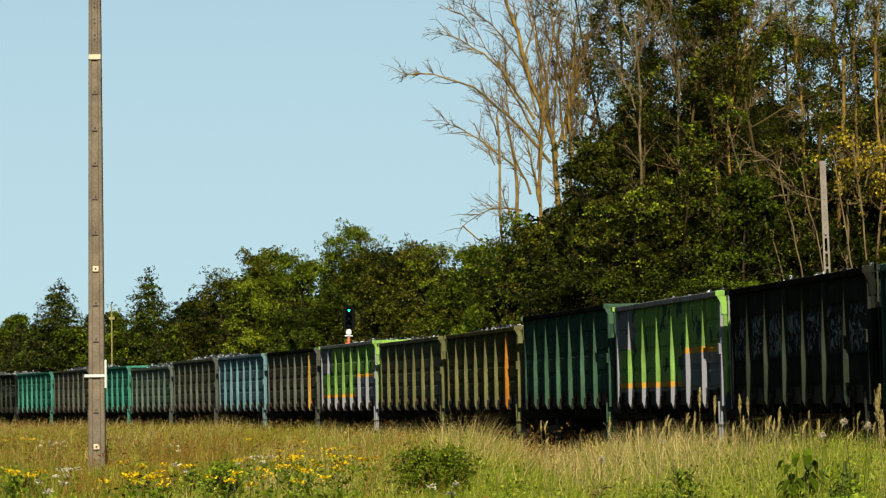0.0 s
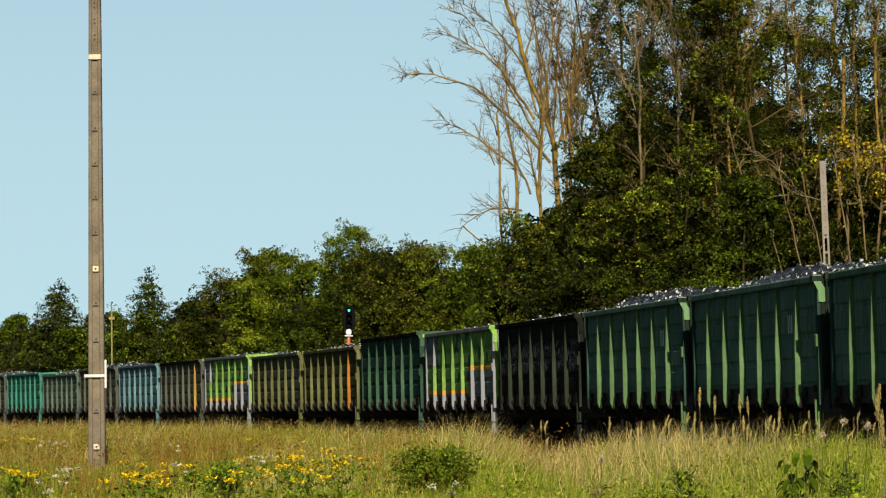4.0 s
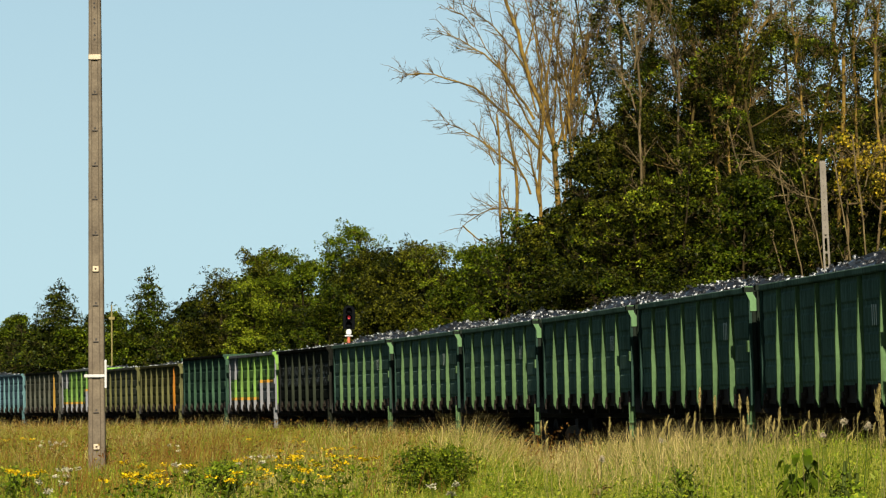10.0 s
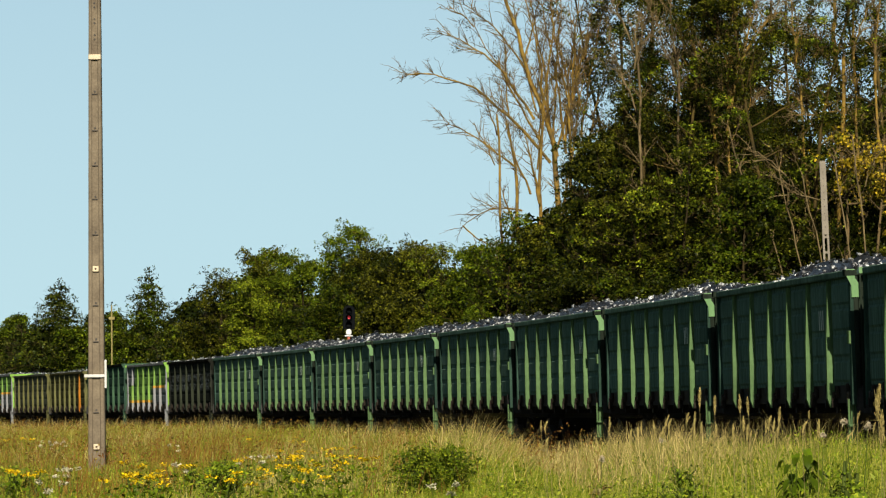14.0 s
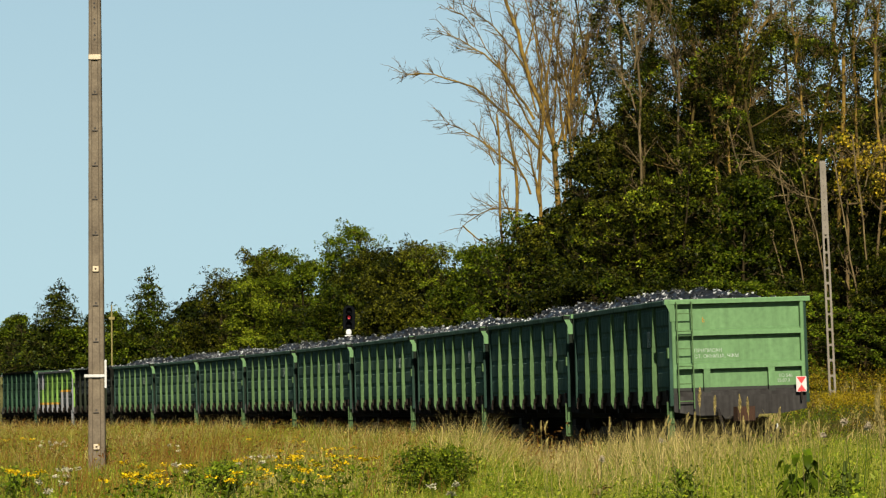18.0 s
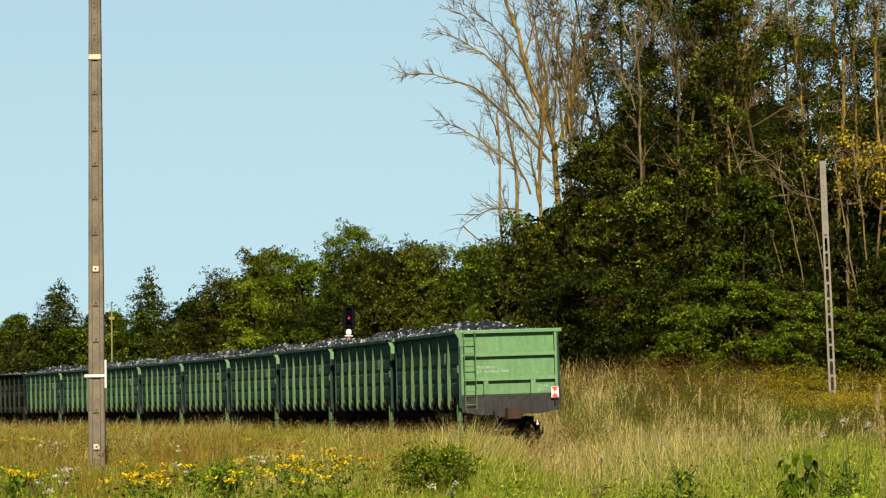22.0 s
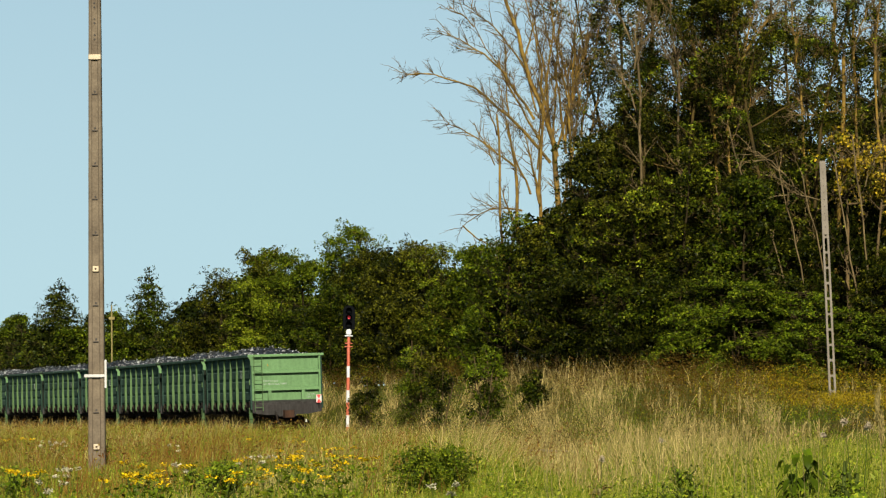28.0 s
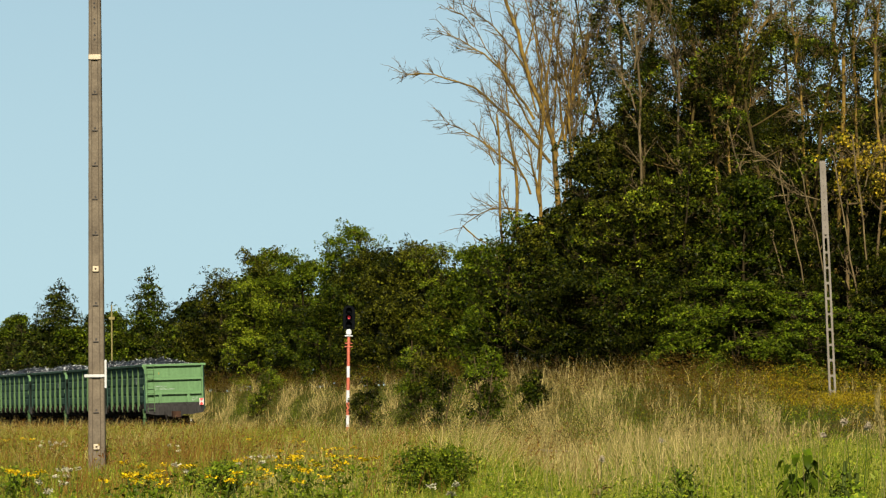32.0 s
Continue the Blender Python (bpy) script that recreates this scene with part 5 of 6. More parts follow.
for i, (x, y, r, leaves, base) in enumerate(TALL):
    build_tree("tall_tree", x, y, 20.5, r, base, leaves, 0.1, [M_LEAF_OLIVE, M_LEAF_DARK_SHADE, M_LEAF_OLIVE, M_LEAF_OLIVE, M_LEAF_DARK_SHADE, M_LEAF_GREEN, M_LEAF_LIME], "tall thinning tree with lichen-yellow bark in the wood", 500 + i, stems=2, limb_n=54, clump=0.3, rise=0.5, twig=0.016, lobe=0.48, lobes=100, flat=0.85,
               bare=0.25, mistletoe=8, group="tall trees", trunk_r=0.13, bark=M_BARK_MIXED, ivy=420)

# a yellowing tree and a dense green maple before the wood
build_tree("tree", 15.27, 152, 11.86 - float(ground_z(15.27, 152)), 1.2, 0.76, 3600, 0.13, [M_LEAF_GOLD, M_LEAF_GOLD, M_LEAF_OLIVE], "thin tree with yellowing leaves at the wood's edge", 590, stems=2, limb_n=30, lobe=0.4, lobes=40, bark=M_BARK_GREY, twig=0.014)
build_tree("tree", 10.72, 148, 9.39 - float(ground_z(10.72, 148)), 1.5, 0.35, 17000, 0.12, [M_LEAF_GREEN, M_LEAF_DARK_SHADE], "dense green maple at the wood's edge", 591, stems=2, limb_n=36, lobe=0.55, lobes=60, even=1.0, flat=0.55, bark=M_BARK_DARK, twig=0.012)

# trees deeper in the wood, their shade partly put into the leaf colour
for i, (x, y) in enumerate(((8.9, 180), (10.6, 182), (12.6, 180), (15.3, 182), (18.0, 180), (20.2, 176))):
    build_tree("tree", x, y, 12.0 + 1.1 * (i % 3), 2.8, 0.15, 14000, 0.19, [M_LEAF_DARK_SHADE, M_LEAF_OLIVE], "shaded tree deep in the wood", 600 + i, stems=2, limb_n=30, lobe=0.8, lobes=70, rise=0.6, group="trees deep in the wood", bark=M_BARK_GREY, twig=0.03)

# close growth added to fill the wood and the thicket behind their front rows; its near-black leaves paint the deep
# shade
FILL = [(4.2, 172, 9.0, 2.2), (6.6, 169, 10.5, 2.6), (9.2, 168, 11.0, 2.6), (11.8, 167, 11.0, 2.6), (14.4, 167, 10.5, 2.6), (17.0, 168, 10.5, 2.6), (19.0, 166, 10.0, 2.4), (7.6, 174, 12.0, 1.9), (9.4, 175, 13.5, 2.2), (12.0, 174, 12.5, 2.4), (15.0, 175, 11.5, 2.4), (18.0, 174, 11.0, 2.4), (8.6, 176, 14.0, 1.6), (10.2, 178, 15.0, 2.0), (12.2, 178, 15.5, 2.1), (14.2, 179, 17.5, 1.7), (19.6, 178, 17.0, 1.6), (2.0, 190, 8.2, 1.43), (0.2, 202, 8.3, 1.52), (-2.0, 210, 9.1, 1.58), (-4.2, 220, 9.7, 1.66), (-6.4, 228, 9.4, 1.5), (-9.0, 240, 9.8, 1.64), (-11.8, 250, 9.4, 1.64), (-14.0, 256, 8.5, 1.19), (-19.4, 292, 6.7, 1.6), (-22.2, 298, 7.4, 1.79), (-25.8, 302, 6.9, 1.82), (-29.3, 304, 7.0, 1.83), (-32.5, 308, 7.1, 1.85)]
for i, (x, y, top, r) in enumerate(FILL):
    build_tree("tree", x, y, top - float(ground_z(x, y)), r, 0.06, 6500, 0.3, [M_LEAF_DARK_SHADE], "dense tree filling the thicket, its leaves coloured as deep shade", 650 + i, stems=3, limb_n=14, clump=0.5, rise=0.3, flat=0.8, bark=M_BARK_DARK, twig=0.012, group="filling trees")


def build_bare_tree(name, x, y, z0, seed, label, segments, bark, twigs=6.0, reach_most=1.5, knots=0, fine_mat=None):
    """Leafless tree: stems and arching limbs with forking twigs, one mesh a limb.
    A segment: foot (across, up), tip (across, up), arch, thickness."""
    rng = np.random.default_rng(seed)
    t = thing(name, pose(x, y, z0), label, "tree", "leafless trees")
    ends = []
    for x0, h0, x1, h1, arch, r in segments:
        n = 12
        f = np.linspace(0, 1.05 if h0 == 0 else 1, n)
        length = math.hypot(x1 - x0, h1 - h0)
        side = rng.normal(0, 0.12)
        pts = np.stack([x0 + (x1 - x0) * f, side * f * length * 0.5, h0 + (h1 - h0) * f], -1)
        pts += (4 * arch * f * (1 - f))[:, None] * np.array([-(h1 - h0) * 0.25 / length, 0, 1.0])
        drift = np.cumsum(rng.normal(0, (0.014 if h0 == 0 else 0.02) * math.sqrt(length), (n, 3)), 0)
        pts += drift - f[:, None] * drift[-1]
        wood, fine = Wood(), Wood()
        wood.add(pts, r * 0.82, max(0.014, r * (0.5 if h0 == 0 or r > 0.1 else 0.2)), 8)
        for i in range(int(length * (0.3 * twigs if h0 == 0 else twigs))):
            a = rng.uniform(0.45 if h0 == 0 else 0.15, 1)
            k = min(n - 1, max(1, int(a * n)))
            d = pts[k] - pts[k - 1]
            d = d / np.linalg.norm(d)
            out = rng.normal(0, 1, 3)
            out -= d * out.dot(d)
            out /= np.linalg.norm(out)
            reach = rng.uniform(0.3, reach_most) * (1.2 - 0.5 * a)
            tw = bend(rng, pts[k], d + out * rng.uniform(0.5, 1.1) + np.array([-0.05, 0, 0.2]), reach, 6, 0.12, 0.15)
            (wood if reach > 0.95 else fine).add(tw, 0.02 if reach > 0.95 else 0.013, 0.006, 4)
            ends.append(tw[-1])
            for j in range(4):
                m = rng.integers(1, 6)
                e = tw[m] - tw[m - 1]
                e = e / np.linalg.norm(e) + rng.normal(0, 0.6, 3)
                fine.add(bend(rng, tw[m], e, reach * rng.uniform(0.25, 0.55), 4, 0.1, 0.22), 0.009, 0.005, 3)
        ob = share("stem" if h0 == 0 else "limb", wood.mesh("stem", bark), t)
        if fine.v:
            tagged(share("twig_spray", fine.mesh("twig_spray", fine_mat or M_TWIG), ob), kind="stuff")
    for i in range(knots):
        c = ends[rng.integers(0, len(ends))] + rng.normal(0, 1, (90, 3)) * rng.uniform(0.07, 0.17)
        v, f = leaf_quads(rng, c, 0.09, 0.1, 0.3)
        tagged(share("twig_knot", array_mesh("twig_knot", v, f, M_KNOT), t, "dark tangled knot of twigs"), kind="stuff")
    return t


# the great dead tree at the wood's left edge: main stems, side limbs, upright fan
DEAD_STEMS = [(0.62, 0.00, 0.15, 9.99, 0.00, 0.200), (0.15, 9.99, -1.95, 16.74, 0.10, 0.130), (-0.15, 9.78, -5.90, 13.38, 0.90, 0.085), (-0.67, 11.42, -4.44, 15.08, 0.75, 0.070), (-1.31, 0.00, -1.44, 8.75, 0.00, 0.130), (-1.44, 8.75, -2.13, 12.95, 0.10, 0.075), (-1.43, 9.45, -4.40, 11.50, 0.20, 0.050), (-0.43, 0.00, -0.49, 8.04, 0.00, 0.140), (-0.49, 8.04, -1.14, 10.96, 0.10, 0.080), (-0.44, 8.27, -0.04, 16.91, 0.00, 0.085), (0.02, 10.95, -0.86, 16.73, 0.10, 0.085), (0.78, 0.00, 0.70, 11.00, 0.00, 0.100), (0.70, 11.00, 1.20, 16.90, 0.00, 0.055), (0.25, 10.25, 1.81, 15.49, 0.10, 0.070), (-1.17, 7.76, -3.69, 7.09, 0.30, 0.045), (-3.69, 7.09, -1.56, 6.04, -0.25, 0.040), (-1.52, 7.11, -2.02, 8.52, 0.00, 0.070)]
DEAD_LIMBS = [(1.20, 9.00, 2.30, 13.40, 0.10, 0.060), (1.15, 9.42, 0.13, 15.27, 0.10, 0.060), (1.30, 10.82, 2.33, 16.19, 0.10, 0.060), (0.84, 11.53, 0.24, 16.68, 0.10, 0.055), (1.20, 11.99, 0.77, 16.20, 0.00, 0.050), (-1.12, 13.65, -3.54, 16.29, 0.30, 0.050), (-1.16, 13.88, -0.39, 16.91, 0.00, 0.050), (0.46, 7.56, 1.32, 12.92, 0.10, 0.075), (-1.72, 11.66, -1.97, 15.06, 0.00, 0.040)]
DEAD_FAN = [(-0.41, 10.60, -3.12, 15.41, 0.15, 0.060), (-3.12, 15.34, -4.16, 16.19, 0.10, 0.030), (0.21, 9.78, -1.12, 16.68, 0.10, 0.085), (-0.01, 10.48, 0.39, 16.67, -0.10, 0.060), (0.56, 10.12, -0.42, 16.68, 0.10, 0.070), (0.57, 10.31, 1.66, 15.02, 0.10, 0.060), (0.86, 11.76, 1.91, 16.66, 0.10, 0.050), (-0.70, 11.77, -1.59, 16.57, 0.10, 0.050), (0.66, 12.93, 1.32, 15.96, 0.10, 0.040), (-1.68, 0.00, -2.22, 11.13, 0.05, 0.085), (-2.35, 9.63, -3.11, 11.27, 0.10, 0.035), (-0.85, 8.39, -1.92, 11.47, 0.10, 0.060), (-2.22, 10.85, -2.68, 12.60, 0.10, 0.040), (-0.65, 9.43, -0.45, 13.87, 0.00, 0.050)]
build_bare_tree("dead_tree", 4.5, 170.0, 2.0, 77, "leafless dead tree with golden lichen on its bark", DEAD_STEMS + DEAD_LIMBS + DEAD_FAN, M_BARK_GOLD, 7.0, 1.35, 26)
# bare trunks and limbs that stand out before the tall trees
build_bare_tree("bare_tree", 9.2, 158.5, 2.3, 81, "slender half-dead tree with pale grey limbs", [(0.06, 0.00, -0.08, 11.00, 0.00, 0.085), (-0.08, 11.00, -0.38, 15.24, 0.00, 0.065), (-1.50, 0.00, -1.81, 12.97, 0.00, 0.085), (-1.81, 12.97, -2.81, 15.26, 0.10, 0.060), (-1.75, 12.31, -0.97, 15.24, 0.10, 0.050), (-0.14, 11.65, -1.19, 14.48, 0.10, 0.045), (-1.66, 10.58, -2.72, 13.41, 0.15, 0.045)], M_BARK_PALE, 10.0, 1.3, 8, M_TWIG_PALE)
build_bare_tree("bare_tree", 11.2, 158.5, 2.3, 82, "dead tree with a broken golden trunk and bare limbs", [(-0.25, 0.00, -0.68, 9.90, 0.00, 0.120), (-0.68, 9.90, -1.58, 13.43, 0.00, 0.115), (-0.04, 0.00, -0.16, 11.63, 0.00, 0.090), (-0.16, 11.63, 0.20, 15.22, 0.00, 0.075), (-0.07, 10.76, 1.05, 15.21, 0.10, 0.060), (0.02, 10.55, -1.25, 13.16, 0.20, 0.040), (0.15, 12.28, 1.80, 14.44, 0.20, 0.040), (-0.21, 9.25, 1.11, 11.41, 0.20, 0.040), (-0.18, 12.28, -0.80, 15.12, 0.10, 0.040)], M_BARK_GOLD, 10.0, 1.3, 6, M_TWIG_PALE)
build_bare_tree("bare_tree", 15.2, 158.5, 2.3, 83, "thick golden-barked tree with bare upright limbs", [(-0.10, 0.00, 0.15, 12.03, 0.00, 0.140), (0.15, 12.03, -0.07, 15.19, 0.00, 0.125), (0.61, 0.00, 0.58, 15.18, 0.00, 0.085), (1.50, 0.00, 1.49, 11.59, 0.00, 0.090), (1.49, 11.59, 1.71, 15.17, 0.00, 0.080), (0.13, 10.62, -1.64, 10.51, -0.10, 0.050), (-0.90, 0.00, -1.27, 10.52, 0.00, 0.080), (-1.27, 10.52, -1.76, 15.20, 0.00, 0.060), (-1.11, 11.61, -0.14, 14.64, 0.10, 0.050), (0.54, 12.25, 1.38, 15.07, 0.10, 0.050), (0.15, 11.60, -1.13, 14.00, 0.15, 0.050)], M_BARK_GOLD, 10.0, 1.3, 6, M_TWIG_PALE)
build_bare_tree("bare_shrub", 14.4, 152.0, 2.2, 84, "tall bare shrub with thin pale branches", [(-0.16, 0.00, -1.97, 7.67, 0.20, 0.045), (0.45, 0.00, -1.15, 7.50, 0.20, 0.045), (1.27, 0.00, 0.08, 8.17, 0.20, 0.050), (1.68, 0.00, 0.75, 8.88, 0.20, 0.050), (-0.77, 0.00, -2.70, 6.96, 0.20, 0.045), (-1.16, 7.15, -2.38, 7.88, 0.10, 0.030), (-0.55, 6.94, -3.00, 6.86, 0.20, 0.030), (-1.59, 0.00, -3.80, 9.22, 0.20, 0.045), (-1.76, 7.87, -2.98, 8.81, 0.15, 0.030), (-3.02, 0.00, -4.23, 7.28, 0.20, 0.035), (1.10, 7.23, 1.90, 9.07, 0.10, 0.030)], M_BARK_PALE, 3.0, 1.4, 0, M_TWIG_PALE)


# ---- meadow ----
def blades(rng, x, y, height, width, lean=0.35):
    """Grass blades as bent tapering strips."""
    n = len(x)
    z = ground_z(x, y)
    a = rng.uniform(0, math.tau, n)
    tilt = rng.uniform(0.05, lean, n) * height
    dx, dy = np.cos(a) * tilt + 0.08 * height, np.sin(a) * tilt
    b = rng.uniform(-0.9, 0.9, n)
    w = np.stack([np.cos(b) * width / 2, np.sin(b) * width / 2, np.zeros(n)], -1)
    p0 = np.stack([x, y, z - 0.03], -1)
    p1 = np.stack([x + dx * 0.35, y + dy * 0.35, z + height * 0.55], -1)
    p2 = np.stack([x + dx, y + dy, z + height], -1)
    v = np.stack([p0 - w, p0 + w, p1 + w * 0.85, p1 - w * 0.85, p2], 1)
    i = (np.arange(n) * 5)[:, None]
    f = np.concatenate([i + np.array([0, 1, 2]), i + np.array([0, 2, 3]), i + np.array([3, 2, 4])])
    return v.reshape(-1, 3), f


def weeds(rng, x, y, height, size, per=10, low=0.2):
    """Leafy weeds: leaves up an invisible thin stem line, more upright towards the top."""
    n = len(x)
    z = ground_z(x, y)
    f = rng.uniform(low, 1, (n, per))
    lean = rng.normal(0, 0.12, (n, 2))
    c = np.stack([x[:, None] + lean[:, :1] * f * height[:, None] + rng.normal(0, size * 0.8, (n, per)),
                  y[:, None] + lean[:, 1:] * f * height[:, None] + rng.normal(0, size * 0.8, (n, per)), z[:, None] + f * height[:, None]], -1).reshape(-1, 3)
    return leaf_quads(rng, c, size, 0.25, 0.5)


def scatter(rng, n, y0, y1, x_edge=0.122, power=1.6):
    """Points over the wedge of meadow before the wood, more of them near by."""
    y = y0 + (y1 - y0) * rng.uniform(0, 1, n) ** power
    x = rng.uniform(-1, 1, n) * (x_edge * y + 0.6)
    r = line_offset(x, y)
    ok = abs(r) > 1.5
    return x[ok], y[ok], r[ok]


def patch_noise(x, y, s, seed):
    return (np.sin(x * 1.3 * s + seed) + np.sin(y * 0.37 * s + seed * 2.1) + np.sin((x * 0.8 + y * 0.5) * s + seed * 0.7)) / 3


def humps(x, y):
    """A tussocky mound beside the line, and a trodden hollow next to it."""
    mound = 0.3 * np.exp(-((x - 0.25) / 0.8) ** 2 - ((y - 82) / 9) ** 2)
    hollow = -0.42 * np.exp(-((x - 2.2) / 0.95) ** 2) * step(55, 65, y) * (1 - step(98, 112, y))
    return mound + hollow


def growth(rng, x, y):
    """How high the meadow stands: low in front, high and rough along the line."""
    near_line = step(-9.0, -3.5, line_offset(x, y)) * (1 - step(85, 110, y))
    return 0.42 + 0.1 * patch_noise(x, y, 1.0, 1) + 0.16 * step(55, 85, y) + 0.32 * step(85, 115, y) + 0.36 * near_line + 0.2 * step(0.068, 0.09, x / np.maximum(y, 1.0)) * step(42, 58, y) + humps(x, y)


def stuff(name, vf, mat, label, category):
    v, f = vf
    return tagged(new(name, array_mesh(name, v, f, mat)), label, category, kind="stuff")


def build_meadow():
    rng = np.random.default_rng(5)
    # green grass of the nearer meadow
    x, y, r = scatter(rng, 150000, 33, 180, power=1.7)
    ok = r < 0
    x, y = x[ok], y[ok]
    h = growth(rng, x, y) * rng.uniform(0.6, 1.15, len(x))
    stuff("meadow_grass", blades(rng, x, y, h, 0.0045 + 0.00011 * y, 0.6), M_GRASS, "long fine green meadow grass", "grass")
    # straw-coloured grass towards the line
    x, y, r = scatter(rng, 110000, 45, 235, power=1.2)
    col = x / y
    keep = (patch_noise(x, y, 0.8, 4) * 0.6 + 0.8 * step(55, 80, y) * step(-0.02, 0.05, col) + 0.3 * step(90, 130, y) * step(-0.04, 0.0, col) + 0.05 * step(80, 110, y) * step(0.02, 0.05, -col) + 0.9 * np.exp(-((x - 0.25) / 0.7) ** 2 - ((y - 82) / 8) ** 2) + rng.normal(0, 0.2, len(x)) > 0.42) & (r < 0)
    x, y = x[keep], y[keep]
    h = (growth(rng, x, y) + 0.15) * rng.uniform(0.7, 1.25, len(x))
    stuff("dry_grass", blades(rng, x, y, h, 0.004 + 0.00009 * y, 0.7), M_STRAW, "dry straw-coloured grass before the railway", "grass")
    # rusty weeds on the left
    x, y, r = scatter(rng, 34000, 75, 240, power=1.0)
    keep = (r < 0) & ((x / y < -0.03 + 0.02 * rng.normal(0, 1, len(x))) | ((r > -6) & (x / y < 0.02 + 0.02 * rng.normal(0, 1, len(x)))))
    x, y = x[keep], y[keep]
    stuff("rusty_weeds", weeds(rng, x, y, 0.4 + 0.85 * rng.uniform(0, 1, len(x)) ** 1.8, 0.06, 8), M_DOCK, "rust-brown dock and weeds along the railway", "weeds")
    # russet grass among them
    x, y, r = scatter(rng, 48000, 48, 235, power=1.0)
    keep = (r < 0) & (x / y < 0.0 + 0.03 * rng.normal(0, 1, len(x))) & (patch_noise(x, y, 1.1, 21) + rng.normal(0, 0.3, len(x)) > 0.55 - 0.6 * step(50, 90, y))
    x, y = x[keep], y[keep]
    stuff("russet_grass", blades(rng, x, y, np.minimum(rng.uniform(0.6, 1.15, len(x)), 0.35 + 0.009 * y), 0.004 + 0.0001 * y, 0.6), M_DOCK, "russet seeding grass along the railway", "grass")
    # low green herbs in front
    x, y, r = scatter(rng, 16000, 34, 110, power=1.3)
    keep = (r < 0) & (patch_noise(x, y, 1.5, 12) + rng.normal(0, 0.3, len(x)) + 0.45 - 0.4 * step(50, 100, y) > 0.3)
    x, y = x[keep], y[keep]
    stuff("meadow_herbs", weeds(rng, x, y, growth(rng, x, y) * rng.uniform(0.6, 1.0, len(x)), 0.06, 9, 0.4), M_HERB, "leafy green herbs among the grass", "weeds")
    # fresh herbs in loose drifts close by
    x, y, r = scatter(rng, 13000, 34, 72, power=1.2)
    keep = (r < 0) & (patch_noise(x, y, 2.2, 31) + rng.normal(0, 0.3, len(x)) > 0.25 + 0.4 * step(50, 72, y))
    x, y = x[keep], y[keep]
    stuff("fresh_herbs", weeds(rng, x, y, growth(rng, x, y) * rng.uniform(0.7, 1.2, len(x)), 0.05, 10, 0.3), M_HERB_FRESH, "fresh green herbs in drifts through the grass", "weeds")
    # grass that closes over the edge of the track bed
    x, y, r = scatter(rng, 42000, 55, 235, power=1.1)
    thin = (x > -1.5) | (rng.uniform(0, 1, len(x)) < 0.4)
    x, y, r = x[thin], y[thin], r[thin]
    ok = (r < -1.5) & (r > -4.2)
    x, y = x[ok], y[ok]
    stuff("verge_grass", blades(rng, x, y, np.maximum(0.15, (rng.uniform(0.55, 1.0, len(x)) + humps(x, y))), 0.006 + 0.00012 * y, 0.8), M_STRAW, "rough dry grass on the verge of the track", "grass")
    # bank behind the line
    x, y, r = scatter(rng, 46000, 75, 250, power=0.9)
    x2, y2, r2 = scatter(rng, 40000, 60, 155, power=1.0)
    x, y, r = np.concatenate([x, x2]), np.concatenate([y, y2]), np.concatenate([r, r2])
    s3, r3 = rng.uniform(-10, 150, 17000), rng.uniform(1.9, 10.0, 17000)
    h3 = np.interp(s3, S_GRID, _h)
    x3, y3 = np.interp(s3, S_GRID, LX) + r3 * np.sin(h3), np.interp(s3, S_GRID, LY) + r3 * np.cos(h3)
    x, y, r = np.concatenate([x, x3]), np.concatenate([y, y3]), np.concatenate([r, line_offset(x3, y3)])
    keep = (r > 1.7) & (r < 17)
    x, y, r = x[keep], y[keep], r[keep]
    n = len(x)
    col = x / y
    h = rng.uniform(0.4, 1.05, n) * (1 - 0.6 * step(0.075, 0.09, col) * (1 - step(126, 132, y)))
    patch = patch_noise(x, y, 1.2, 9) * 0.8 + rng.normal(0, 0.3, n)
    high = r + rng.normal(0, 0.8, n) > 6.6
    gold = high & (col + rng.normal(0, 0.012, n) >= 0.074) & (patch > -0.25)
    rust = high & ~gold & (patch > -0.65)
    crest = high & (col + rng.normal(0, 0.004, n) > 0.013) & (col + rng.normal(0, 0.012, n) < 0.036) & (rng.uniform(0, 1, n) < 0.2)
    rust &= ~crest
    rest = ~gold & ~rust
    dry = rest & (patch_noise(x, y, 2.6, 3) + rng.normal(0, 0.3, n) + 0.45 * step(-0.008, 0.002, col) * (1 - step(0.025, 0.045, col)) + 0.22 * (1 - step(-0.02, -0.012, col)) + 0.08 * step(0.03, 0.045, col) * (1 - step(0.075, 0.085, col)) > 0.6)
    dry |= crest
    h = h * np.where(rust, 1.25, np.where(crest, 1.15, np.where(dry, 0.8, 1.0)))
    rest &= ~dry
    sets = (("bank_herbs", M_HERB, rest & (patch < -0.12), "dark green weeds on the bank behind the railway", 1), ("bank_weeds", M_LEAF_OLIVE, rest & (patch >= -0.12) & (patch < 0.22), "olive weeds on the bank behind the railway", 1),
            ("bank_straw", M_STRAW, dry, "dry pale grass in tufts on the bank", 0),
            ("bank_docks", M_LEAF_RUST, rust | (rest & (patch >= 0.22)), "rusty brown docks along the top of the bank", 1), ("goldenrod", M_GOLDENROD, gold, "fading yellow goldenrod on the bank", 1))
    for name, mt, sel, lab, leafy in sets:
        vf = weeds(rng, x[sel], y[sel], h[sel], 0.052, 8) if leafy else blades(rng, np.repeat(x[sel], 5) + rng.normal(0, 0.1, sel.sum() * 5), np.repeat(y[sel], 5), np.repeat(h[sel], 5) * rng.uniform(0.6, 1.25, sel.sum() * 5), 0.016, 1.0)
        stuff(name, vf, mt, lab, "grass" if name == "bank_straw" else "weeds")


build_meadow()


